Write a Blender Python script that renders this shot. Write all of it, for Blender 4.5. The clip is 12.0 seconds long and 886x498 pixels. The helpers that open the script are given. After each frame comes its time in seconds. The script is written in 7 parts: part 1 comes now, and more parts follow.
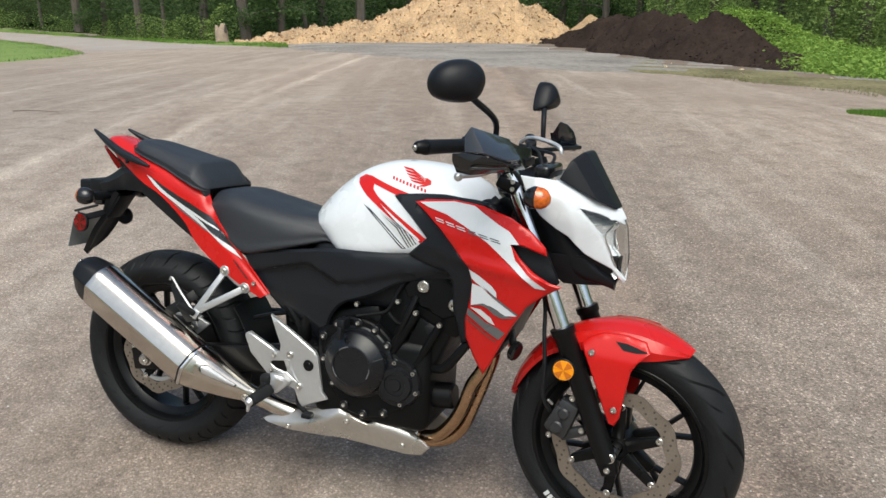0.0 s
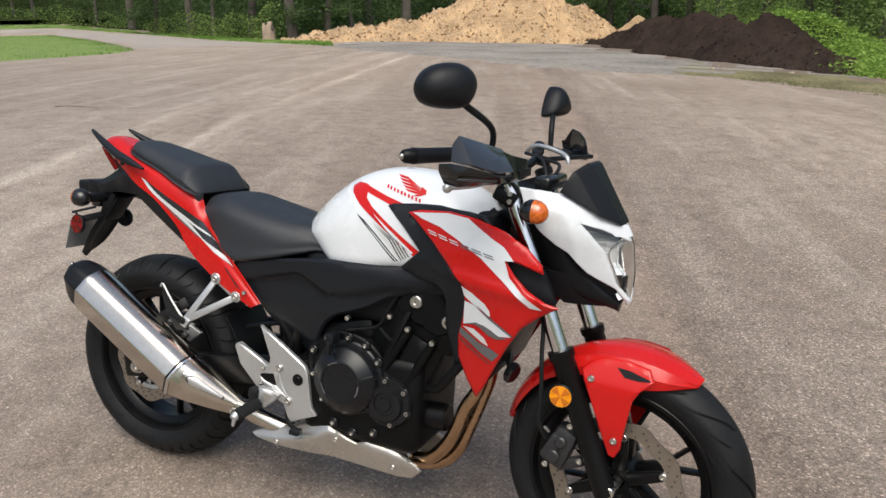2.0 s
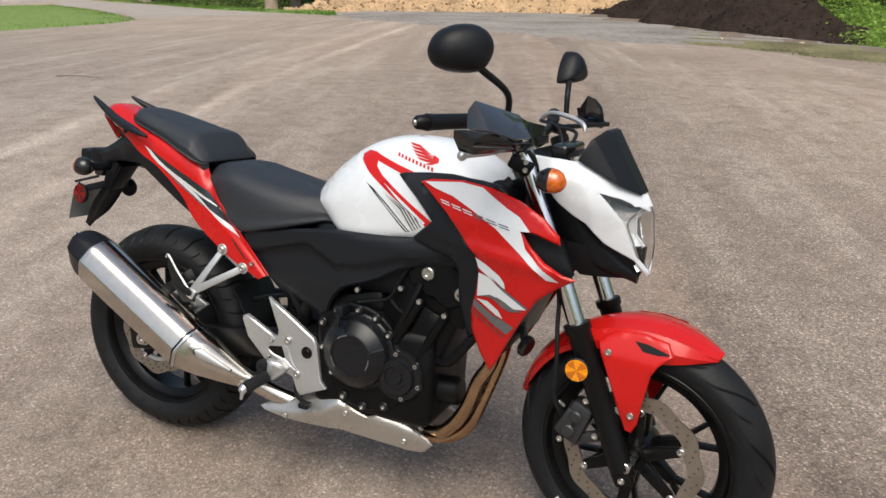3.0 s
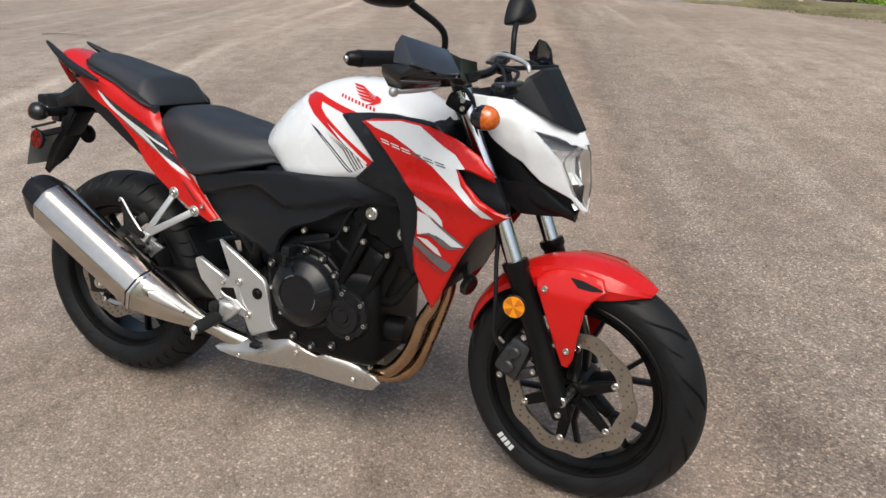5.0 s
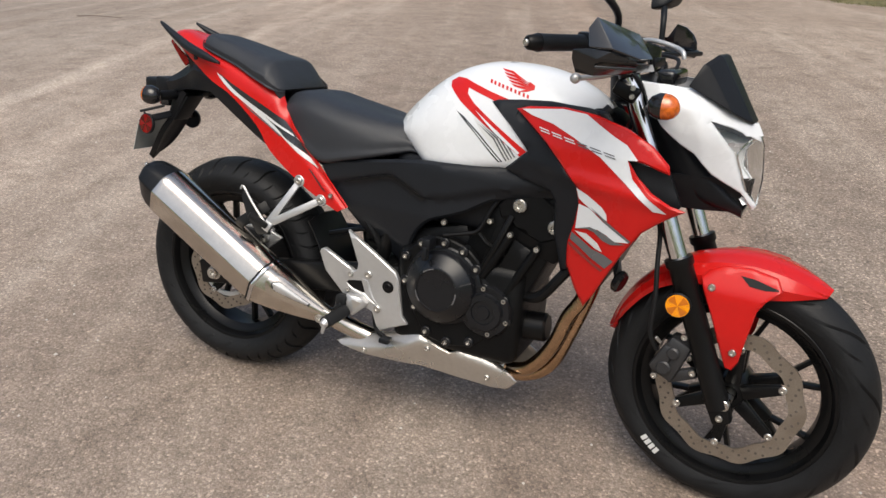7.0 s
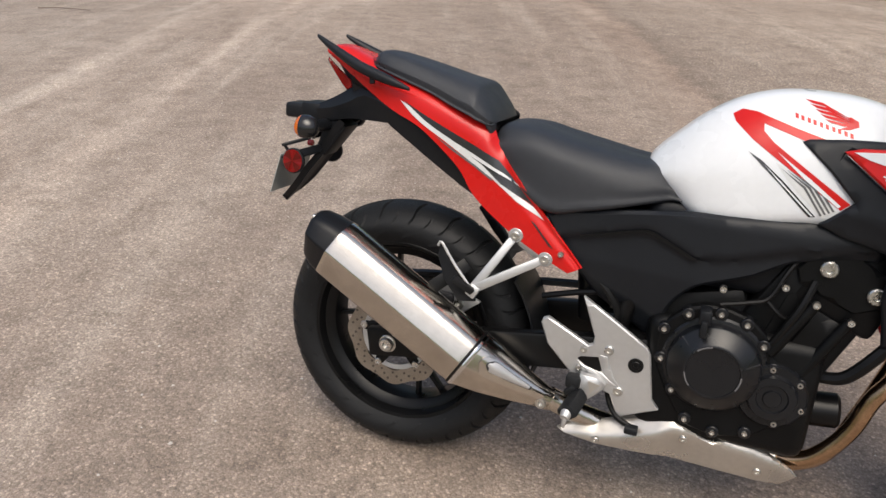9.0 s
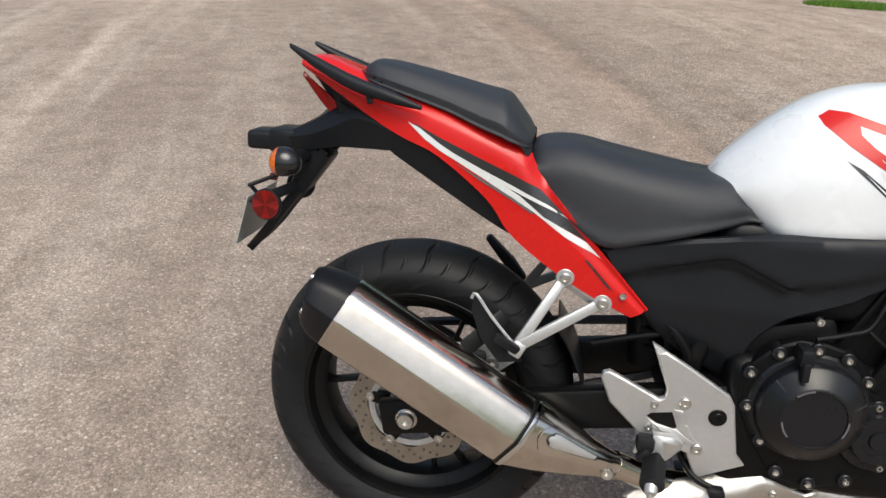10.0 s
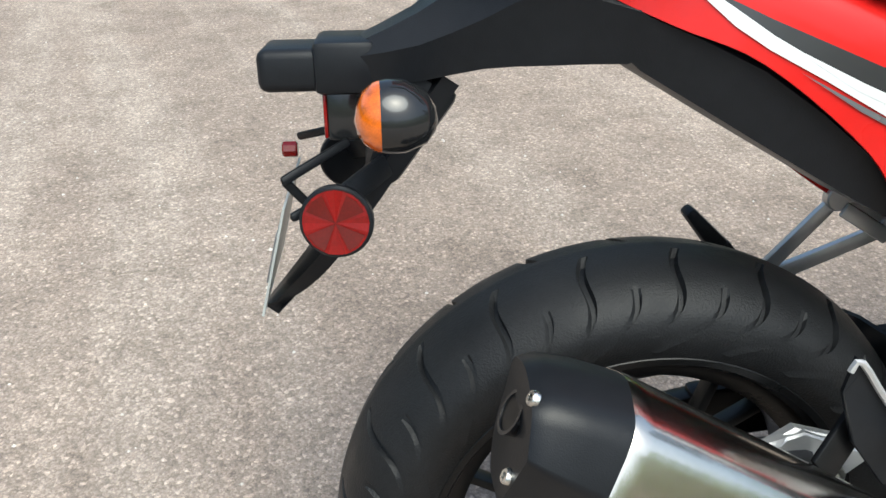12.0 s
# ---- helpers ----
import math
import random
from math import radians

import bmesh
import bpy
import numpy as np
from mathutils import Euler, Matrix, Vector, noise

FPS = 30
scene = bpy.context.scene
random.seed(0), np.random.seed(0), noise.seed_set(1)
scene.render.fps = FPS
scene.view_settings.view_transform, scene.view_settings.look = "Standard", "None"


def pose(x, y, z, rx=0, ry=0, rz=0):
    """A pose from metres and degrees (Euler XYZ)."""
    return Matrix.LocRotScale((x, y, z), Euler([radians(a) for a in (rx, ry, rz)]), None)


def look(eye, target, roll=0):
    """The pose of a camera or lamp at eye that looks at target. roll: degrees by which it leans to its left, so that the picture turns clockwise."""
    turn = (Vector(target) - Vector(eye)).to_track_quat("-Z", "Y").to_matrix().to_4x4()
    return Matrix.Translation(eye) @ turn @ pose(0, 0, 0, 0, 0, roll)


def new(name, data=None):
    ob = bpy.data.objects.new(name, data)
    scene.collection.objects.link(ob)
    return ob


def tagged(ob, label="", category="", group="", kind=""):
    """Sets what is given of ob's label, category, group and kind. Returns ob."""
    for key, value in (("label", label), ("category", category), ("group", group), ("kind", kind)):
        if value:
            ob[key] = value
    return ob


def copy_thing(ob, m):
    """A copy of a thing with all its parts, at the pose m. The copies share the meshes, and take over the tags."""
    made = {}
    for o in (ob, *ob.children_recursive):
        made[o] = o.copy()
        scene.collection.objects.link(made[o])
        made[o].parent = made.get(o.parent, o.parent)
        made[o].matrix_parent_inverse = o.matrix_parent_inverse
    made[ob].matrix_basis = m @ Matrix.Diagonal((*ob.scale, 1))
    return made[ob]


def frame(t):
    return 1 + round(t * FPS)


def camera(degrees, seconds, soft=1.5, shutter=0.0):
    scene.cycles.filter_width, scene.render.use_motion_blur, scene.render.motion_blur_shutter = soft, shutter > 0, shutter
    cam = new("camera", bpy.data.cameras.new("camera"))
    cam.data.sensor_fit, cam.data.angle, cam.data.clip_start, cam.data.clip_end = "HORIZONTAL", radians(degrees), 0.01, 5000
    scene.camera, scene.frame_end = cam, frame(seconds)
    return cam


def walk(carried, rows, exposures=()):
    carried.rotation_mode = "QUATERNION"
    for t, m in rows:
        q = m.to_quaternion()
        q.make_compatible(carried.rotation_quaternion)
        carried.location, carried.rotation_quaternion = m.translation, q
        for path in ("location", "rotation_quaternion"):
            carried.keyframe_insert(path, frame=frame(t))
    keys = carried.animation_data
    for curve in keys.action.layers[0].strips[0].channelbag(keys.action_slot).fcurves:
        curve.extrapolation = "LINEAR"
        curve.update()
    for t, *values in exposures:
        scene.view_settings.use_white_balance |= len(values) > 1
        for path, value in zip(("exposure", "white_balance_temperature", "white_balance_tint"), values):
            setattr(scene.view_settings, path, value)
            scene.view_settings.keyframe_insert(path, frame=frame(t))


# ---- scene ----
cam = camera(59.6, 12.0, soft=1.5)
PATH = [
    (0, (1.546, -1.656, 1.43), (0.903, 0.113, 0.752), 0.3),
    (0.5, (1.586, -1.508, 1.424), (0.951, 0.261, 0.741), 0.2),
    (1, (1.617, -1.459, 1.418), (0.939, 0.294, 0.734), 0.2),
    (1.5, (1.623, -1.481, 1.424), (0.896, 0.253, 0.743), 0.4),
    (2, (1.613, -1.505, 1.426), (0.869, 0.223, 0.746), 0.5),
    (2.5, (1.592, -1.476, 1.403), (0.844, 0.241, 0.702), 0.5),
    (3, (1.575, -1.471, 1.404), (0.833, 0.23, 0.657), 0.5),
    (3.2, (1.564, -1.494, 1.393), (0.834, 0.211, 0.645), 0.7),
    (4.8, (1.712, -1.472, 1.372), (0.983, 0.196, 0.543), 0.4),
    (5, (1.72, -1.455, 1.361), (0.991, 0.211, 0.529), 0.4),
    (5.5, (1.708, -1.428, 1.356), (0.978, 0.231, 0.51), 0.6),
    (6, (1.672, -1.435, 1.369), (0.935, 0.219, 0.52), 0.7),
    (6.5, (1.566, -1.492, 1.361), (0.824, 0.158, 0.508), 0.8),
    (6.7, (1.493, -1.532, 1.346), (0.75, 0.116, 0.489), 0.8),
    (8.3, (0.914, -1.377, 1.328), (0.228, 0.277, 0.438), 1.8),
    (8.5, (0.824, -1.376, 1.335), (0.159, 0.285, 0.44), 1.6),
    (9, (0.607, -1.387, 1.315), (0.018, 0.307, 0.428), 1.7),
    (9.5, (0.439, -1.319, 1.281), (-0.029, 0.413, 0.396), 1.4),
    (10, (0.233, -1.142, 1.267), (-0.033, 0.624, 0.367), 1.3),
    (10.5, (0.023, -0.975, 1.269), (-0.062, 0.782, 0.316), 1.1),
    (11, (-0.166, -0.789, 1.278), (-0.121, 0.949, 0.29), 1.0),
    (11.5, (-0.23, -0.601, 1.233), (-0.104, 1.123, 0.228), 0.7),
    (11.8, (-0.253, -0.474, 1.087), (-0.101, 1.229, 0.049), 0.8),
    (12, (-0.249, -0.429, 0.998), (-0.099, 1.257, -0.067), 0.2),
]
EXPOSURES = [(0, 0.36, 6180, 1), (1.0, 0.24, 6250, 3), (2.5, 0.28, 6380, 5), (5.5, 0.28, 6450, 5), (8.5, 0.30, 6600, 8), (10.0, 0.38, 6400, 5), (11.0, 0.46, 6080, -1), (11.5, 0.52, 5950, -3), (12, 1.0, 5950, -2)]
walk(cam, [(t, look(eye, target, roll)) for t, eye, target, roll in PATH], EXPOSURES)

# ---- light ----
world = bpy.data.worlds.new("sky")
scene.world = world
world.use_nodes = True
wn = world.node_tree
sky = wn.nodes.new("ShaderNodeTexSky")
sky.sky_type = "NISHITA"
sky.sun_disc = False
SUN_EL, SUN_AZ = 61.0, 160.0
sky.sun_elevation, sky.sun_rotation = radians(SUN_EL), radians(SUN_AZ)
sky.air_density, sky.dust_density, sky.ozone_density = 1.0, 6.0, 1.0
wn.links.new(sky.outputs[0], wn.nodes["Background"].inputs[0])
wn.nodes["Background"].inputs[1].default_value = 0.15
lamp = bpy.data.lights.new("sun", "SUN")
lamp.energy, lamp.angle, lamp.color = 1.45, radians(48), (1.0, 0.97, 0.925)
sun = new("sun", lamp)
_a, _e = radians(SUN_AZ), radians(SUN_EL)
sun.matrix_basis = look((20 * math.sin(_a) * math.cos(_e), 20 * math.cos(_a) * math.cos(_e), 20 * math.sin(_e)), (0, 0, 0))


# ---- materials ----
def material(name, color, rough=0.5, metal=0.0, vary=0.12, scale=6.0, bump=0.0, bump_scale=200.0, coat=0.0, spec=0.5, rough_vary=0.08, stretch=None):
    """A surface with colour and roughness that vary at a large and a fine scale, and a fine relief."""
    m = bpy.data.materials.new(name)
    m.use_nodes = True
    t = m.node_tree
    b = t.nodes["Principled BSDF"]
    co = t.nodes.new("ShaderNodeTexCoord")
    mp = t.nodes.new("ShaderNodeMapping")
    if stretch:
        mp.inputs["Scale"].default_value = stretch
    t.links.new(co.outputs["Object"], mp.inputs[0])
    n1, n2 = t.nodes.new("ShaderNodeTexNoise"), t.nodes.new("ShaderNodeTexNoise")
    n1.inputs["Scale"].default_value, n1.inputs["Detail"].default_value = scale, 5
    n2.inputs["Scale"].default_value, n2.inputs["Detail"].default_value = scale * 14, 3
    add = t.nodes.new("ShaderNodeMath")
    for n in (n1, n2):
        t.links.new(mp.outputs[0], n.inputs["Vector"])
    t.links.new(n1.outputs[0], add.inputs[0])
    t.links.new(n2.outputs[0], add.inputs[1])
    ramp = t.nodes.new("ShaderNodeMapRange")
    ramp.inputs["From Min"].default_value, ramp.inputs["From Max"].default_value = 0.6, 1.4
    ramp.inputs["To Min"].default_value, ramp.inputs["To Max"].default_value = 1 - vary, 1 + vary
    t.links.new(add.outputs[0], ramp.inputs["Value"])
    mul = t.nodes.new("ShaderNodeVectorMath")
    mul.operation = "SCALE"
    mul.inputs[0].default_value = color
    t.links.new(ramp.outputs[0], mul.inputs["Scale"])
    t.links.new(mul.outputs[0], b.inputs["Base Color"])
    rr = t.nodes.new("ShaderNodeMapRange")
    rr.inputs["From Min"].default_value, rr.inputs["From Max"].default_value = 0.3, 0.7
    rr.inputs["To Min"].default_value, rr.inputs["To Max"].default_value = max(0.02, rough - rough_vary), min(1, rough + rough_vary)
    t.links.new(n1.outputs[0], rr.inputs["Value"])
    t.links.new(rr.outputs[0], b.inputs["Roughness"])
    b.inputs["Metallic"].default_value = metal
    b.inputs["Coat Weight"].default_value = coat
    b.inputs["Coat Roughness"].default_value = 0.08
    b.inputs["Specular IOR Level"].default_value = spec
    if bump:
        n3 = t.nodes.new("ShaderNodeTexNoise")
        n3.inputs["Scale"].default_value = bump_scale
        t.links.new(mp.outputs[0], n3.inputs["Vector"])
        bp_ = t.nodes.new("ShaderNodeBump")
        bp_.inputs["Strength"].default_value, bp_.inputs["Distance"].default_value = bump, 0.002
        t.links.new(n3.outputs[0], bp_.inputs["Height"])
        t.links.new(bp_.outputs[0], b.inputs["Normal"])
    return m


RED = material("red_paint", (0.47, 0.0085, 0.0075), 0.30, vary=0.05, coat=0.28, spec=0.2)
WHITE = material("pearl_white_paint", (0.63, 0.65, 0.675), 0.30, vary=0.03, coat=0.5, spec=0.35)
PLASTIC = material("black_textured_plastic", (0.0078, 0.0086, 0.0104), 0.40, vary=0.2, spec=0.20, bump=0.09, bump_scale=900)
COVERP = material("satin_black_side_cover", (0.0080, 0.0094, 0.0122), 0.42, vary=0.15, spec=0.26, bump=0.2, bump_scale=900)
GLOSS = material("gloss_black_plastic", (0.012, 0.0125, 0.0135), 0.14, vary=0.2)
VINYL = material("black_seat_vinyl", (0.0185, 0.0205, 0.0250), 0.46, spec=0.44, vary=0.15, bump=0.35, bump_scale=1100)
RUBBER = material("tyre_rubber", (0.0095, 0.0100, 0.0110), 0.52, spec=0.20, vary=0.35, scale=14, bump=0.3, bump_scale=500, rough_vary=0.12)
WHEELM = material("black_wheel_paint", (0.0042, 0.0043, 0.0047), 0.32, spec=0.20, vary=0.3, scale=10)
ENGINE = material("black_engine_paint", (0.0034, 0.0036, 0.0040), 0.4, spec=0.16, vary=0.3, scale=12, bump=0.2, bump_scale=700)
COVERM = material("satin_black_cover", (0.0062, 0.0068, 0.0084), 0.30, spec=0.36, vary=0.2, scale=12)
FRAMEM = material("black_frame_steel", (0.004, 0.004, 0.0043), 0.36, spec=0.2, vary=0.2)
STEEL = material("brushed_stainless_steel", (0.58, 0.54, 0.48), 0.17, 1.0, vary=0.09, scale=3, bump=0.05, bump_scale=140, rough_vary=0.04)
CHROME = material("hard_chrome", (0.72, 0.72, 0.72), 0.1, 1.0, vary=0.05)
ALU = material("silver_painted_aluminium", (0.50, 0.50, 0.50), 0.38, 0.68, vary=0.06, bump=0.15, bump_scale=900)
SATIN = material("satin_silver_plate", (0.50, 0.475, 0.44), 0.34, 0.8, vary=0.08, bump=0.1, bump_scale=500)
BRONZE = material("heat_tinted_header_steel", (0.43, 0.285, 0.175), 0.22, 1.0, vary=0.3, scale=16)
HOLEM = material("drilled_hole_brown", (0.085, 0.070, 0.058), 0.8)
DISCM = material("brake_disc_steel", (0.30, 0.262, 0.22), 0.40, 0.85, vary=0.25, scale=20)
BOLTM = material("zinc_bolt_steel", (0.60, 0.59, 0.56), 0.3, 1.0, vary=0.15, scale=60)
CALIPER = material("dark_grey_cast_metal", (0.03, 0.03, 0.032), 0.45, 0.3, vary=0.3, scale=30)
GREYG = material("grey_graphic_film", (0.10, 0.10, 0.105), 0.3, vary=0.05, coat=0.5)
SILVERG = material("silver_graphic_film", (0.62, 0.63, 0.63), 0.3, 0.1, vary=0.05, coat=0.5)
REDDARK = material("dark_red_graphic_film", (0.20, 0.022, 0.02), 0.3, vary=0.05, coat=0.5)
BLACKG = material("black_graphic_film", (0.018, 0.018, 0.02), 0.3, vary=0.05, coat=0.5)
PLATEM = material("plate_aluminium", (0.34, 0.36, 0.35), 0.35, 0.3, vary=0.15, scale=30)
AMBER = material("amber_lens", (0.50, 0.10, 0.003), 0.14, vary=0.65, scale=110, coat=0.8)
AMBERR = material("amber_reflector", (0.80, 0.28, 0.0), 0.2, vary=0.25, scale=60, coat=0.8)
AMBERD = material("amber_prism_shade", (0.50, 0.13, 0.0), 0.2, vary=0.25, scale=60, coat=0.8)
REDDEEP = material("red_prism_shade", (0.09, 0.002, 0.002), 0.2, vary=0.3, scale=40, coat=0.5)
DARKLENS = material("unlit_dark_red_lens", (0.05, 0.002, 0.002), 0.15, vary=0.2, scale=40, coat=0.3)
REDLENS = material("red_lens", (0.17, 0.003, 0.003), 0.2, vary=0.3, scale=40, coat=0.3, spec=0.3)


def glass(name, color, rough=0.03, alpha_mix=0.0):
    m = bpy.data.materials.new(name)
    m.use_nodes = True
    b = m.node_tree.nodes["Principled BSDF"]
    b.inputs["Base Color"].default_value = (*color, 1)
    b.inputs["Transmission Weight"].default_value = 1 - alpha_mix
    b.inputs["Roughness"].default_value = rough
    b.inputs["IOR"].default_value = 1.45
    return m


LAMPR = material("satin_lamp_reflector", (0.82, 0.83, 0.84), 0.30, 0.35, vary=0.05)
CLEAR = glass("clear_lamp_lens", (0.97, 0.98, 0.98), 0.10)
DEFLECT = material("dark_smoked_plastic", (0.018, 0.019, 0.021), 0.10, vary=0.1, coat=0.6)


# ---- shapes ----
from mathutils import geometry
from mathutils.bvhtree import BVHTree


def cr(pts, n=4, closed=False):
    """A smooth line through points, n steps from one to the next."""
    p = [Vector(q) for q in pts]
    k = len(p)
    out = []
    for i in range(k if closed else k - 1):
        if closed:
            a, b, c, d = p[i - 1], p[i], p[(i + 1) % k], p[(i + 2) % k]
        else:
            a, b, c, d = p[max(i - 1, 0)], p[i], p[i + 1], p[min(i + 2, k - 1)]
        for j in range(n):
            t = j / n
            out.append(0.5 * (2 * b + (c - a) * t + (2 * a - 5 * b + 4 * c - d) * t * t + (3 * b - a - 3 * c + d) * t ** 3))
    if not closed:
        out.append(p[-1].copy())
    return out


def finish(bm, sharp=40):
    bmesh.ops.recalc_face_normals(bm, faces=bm.faces[:])
    for f in bm.faces:
        f.smooth = True
    for e in bm.edges:
        if len(e.link_faces) == 2 and e.calc_face_angle(0) > radians(sharp):
            e.smooth = False
    return bm


def part(name, bm, mat, parent=None, label="", m=None, sharp=40):
    """Links a bmesh as one mesh object under a thing or a part."""
    finish(bm, sharp)
    me = bpy.data.meshes.new(name)
    bm.to_mesh(me)
    bm.free()
    me.materials.append(mat)
    ob = new(name, me)
    if parent:
        ob.parent = parent
    if m is not None:
        ob.matrix_basis = m
    return tagged(ob, label)


def again(ob, m):
    """The same mesh once more, under the same parent, at another pose."""
    o = ob.copy()
    scene.collection.objects.link(o)
    o.matrix_basis = m
    return o


def from_grid(g, wrap=False, cap=False, thick=0.0):
    """A sheet through rows of points; wrap closes each row."""
    bm = bmesh.new()
    v = [[bm.verts.new(p) for p in row] for row in g]
    n = len(g[0])
    for i in range(len(g) - 1):
        for j in range(n if wrap else n - 1):
            q = (v[i][j], v[i][(j + 1) % n], v[i + 1][(j + 1) % n], v[i + 1][j])
            bm.faces.new(q)
    if cap:
        bm.faces.new(v[0])
        bm.faces.new(v[-1])
    bmesh.ops.remove_doubles(bm, verts=bm.verts[:], dist=0.0004)
    if thick:
        bmesh.ops.recalc_face_normals(bm, faces=bm.faces[:])
        bmesh.ops.solidify(bm, geom=bm.faces[:], thickness=thick)
    return bm


def skin(rows, nu=4, nv=4):
    """Rows of control points made into a smooth grid."""
    fine = [cr(r, nv) for r in rows]
    cols = [cr([r[j] for r in fine], nu) for j in range(len(fine[0]))]
    return [[c[i] for c in cols] for i in range(len(cols[0]))]


def body(stations, nu=4, nv=4):
    """A closed body, alike on both sides: each station is x and half a section as (y, z) from the top to the bottom,
    or (x shift, y, z)."""
    rows = []
    for x, half in stations:
        half = [h if len(h) == 3 else (0, *h) for h in half]
        rows.append([Vector((x + s, y, z)) for s, y, z in half])
    g = skin(rows, nu, nv)
    full = []
    for r in g:
        right = [Vector((p.x, -abs(p.y), p.z)) for p in r]
        left = [Vector((p.x, abs(p.y), p.z)) for p in r]
        ring = left[::-1] + right[1:] if right[0].y == 0 else left[::-1] + right
        full.append(ring)
    return from_grid(full, wrap=True, cap=True)


def tube(path, radius, n=10, smooth=5, cap=True):
    """A round bar along a line; radius may be a list, one for each given point."""
    rad = radius if isinstance(radius, (list, tuple)) else [radius] * len(path)
    p4 = cr([(*q, r) for q, r in zip(path, rad)], smooth) if smooth else [Vector((*q, r)) for q, r in zip(path, rad)]
    pts = [Vector(q[:3]) for q in p4]
    up = None
    rings = []
    for i, p in enumerate(pts):
        d = (pts[min(i + 1, len(pts) - 1)] - pts[max(i - 1, 0)]).normalized()
        if up is None:
            up = d.orthogonal().normalized()
        up = (up - d * up.dot(d)).normalized()
        s = d.cross(up)
        r = p4[i][3]
        rings.append([p + (up * math.cos(a) + s * math.sin(a)) * r for a in [2 * math.pi * k / n for k in range(n)]])
    return from_grid(rings, wrap=True, cap=cap)


def disc_between(a, b, ra, rb=None, n=20, chamfer=0.0015):
    """A round piece from a to b with softened rims."""
    a, b = Vector(a), Vector(b)
    rb = ra if rb is None else rb
    d = (b - a).normalized()
    u = d.orthogonal().normalized()
    w = d.cross(u)
    c = min(chamfer, (b - a).length * 0.4)
    stops = [(a, ra - c), (a + d * c, ra), (b - d * c, rb), (b, rb - c)]
    return from_grid([[p + (u * math.cos(t) + w * math.sin(t)) * r for t in [2 * math.pi * k / n for k in range(n)]] for p, r in stops], wrap=True, cap=True)


def block(x0, x1, y0, y1, z0, z1, bev=0.004, seg=2):
    bm = bmesh.new()
    bmesh.ops.create_cube(bm, size=1)
    for v in bm.verts:
        v.co = Vector(((x0 + x1) / 2 + v.co.x * (x1 - x0), (y0 + y1) / 2 + v.co.y * (y1 - y0), (z0 + z1) / 2 + v.co.z * (z1 - z0)))
    if bev:
        bmesh.ops.bevel(bm, geom=bm.edges[:], offset=bev, segments=seg, affect="EDGES", profile=0.5)
    return bm


def beam(a, b, w, h, w2=None, h2=None, bev=0.003, side=(0, 1, 0)):
    """A bar of rectangular section from a to b; w along side, h across."""
    a, b, s = Vector(a), Vector(b), Vector(side).normalized()
    d = (b - a).normalized()
    s = (s - d * s.dot(d)).normalized()
    t = d.cross(s)
    w2, h2 = w if w2 is None else w2, h if h2 is None else h2
    bm = bmesh.new()
    ra = [bm.verts.new(a + s * w / 2 * i + t * h / 2 * j) for i, j in ((-1, -1), (1, -1), (1, 1), (-1, 1))]
    rb = [bm.verts.new(b + s * w2 / 2 * i + t * h2 / 2 * j) for i, j in ((-1, -1), (1, -1), (1, 1), (-1, 1))]
    bm.faces.new(ra), bm.faces.new(rb)
    for i in range(4):
        bm.faces.new((ra[i], ra[(i + 1) % 4], rb[(i + 1) % 4], rb[i]))
    bmesh.ops.recalc_face_normals(bm, faces=bm.faces[:])
    if bev:
        bmesh.ops.bevel(bm, geom=bm.edges[:], offset=bev, segments=2, affect="EDGES", profile=0.5)
    return bm


def merge(*bms):
    out = bms[0]
    for b in bms[1:]:
        me = bpy.data.meshes.new("tmp")
        b.to_mesh(me)
        b.free()
        out.from_mesh(me)
        bpy.data.meshes.remove(me)
    return out


def inside(x, z, ring):
    c = False
    for k in range(len(ring)):
        (x0, z0), (x1, z1) = ring[k - 1], ring[k]
        if (z0 > z) != (z1 > z) and x < (x1 - x0) * (z - z0) / (z1 - z0) + x0:
            c = not c
    return c


def gap(x, z, ring):
    """The distance from a point to an outline."""
    best = 9.0
    for k in range(len(ring)):
        (x0, z0), (x1, z1) = ring[k - 1], ring[k]
        dx, dz = x1 - x0, z1 - z0
        t = max(0, min(1, ((x - x0) * dx + (z - z0) * dz) / (dx * dx + dz * dz + 1e-12)))
        best = min(best, math.hypot(x - x0 - t * dx, z - z0 - t * dz))
    return best


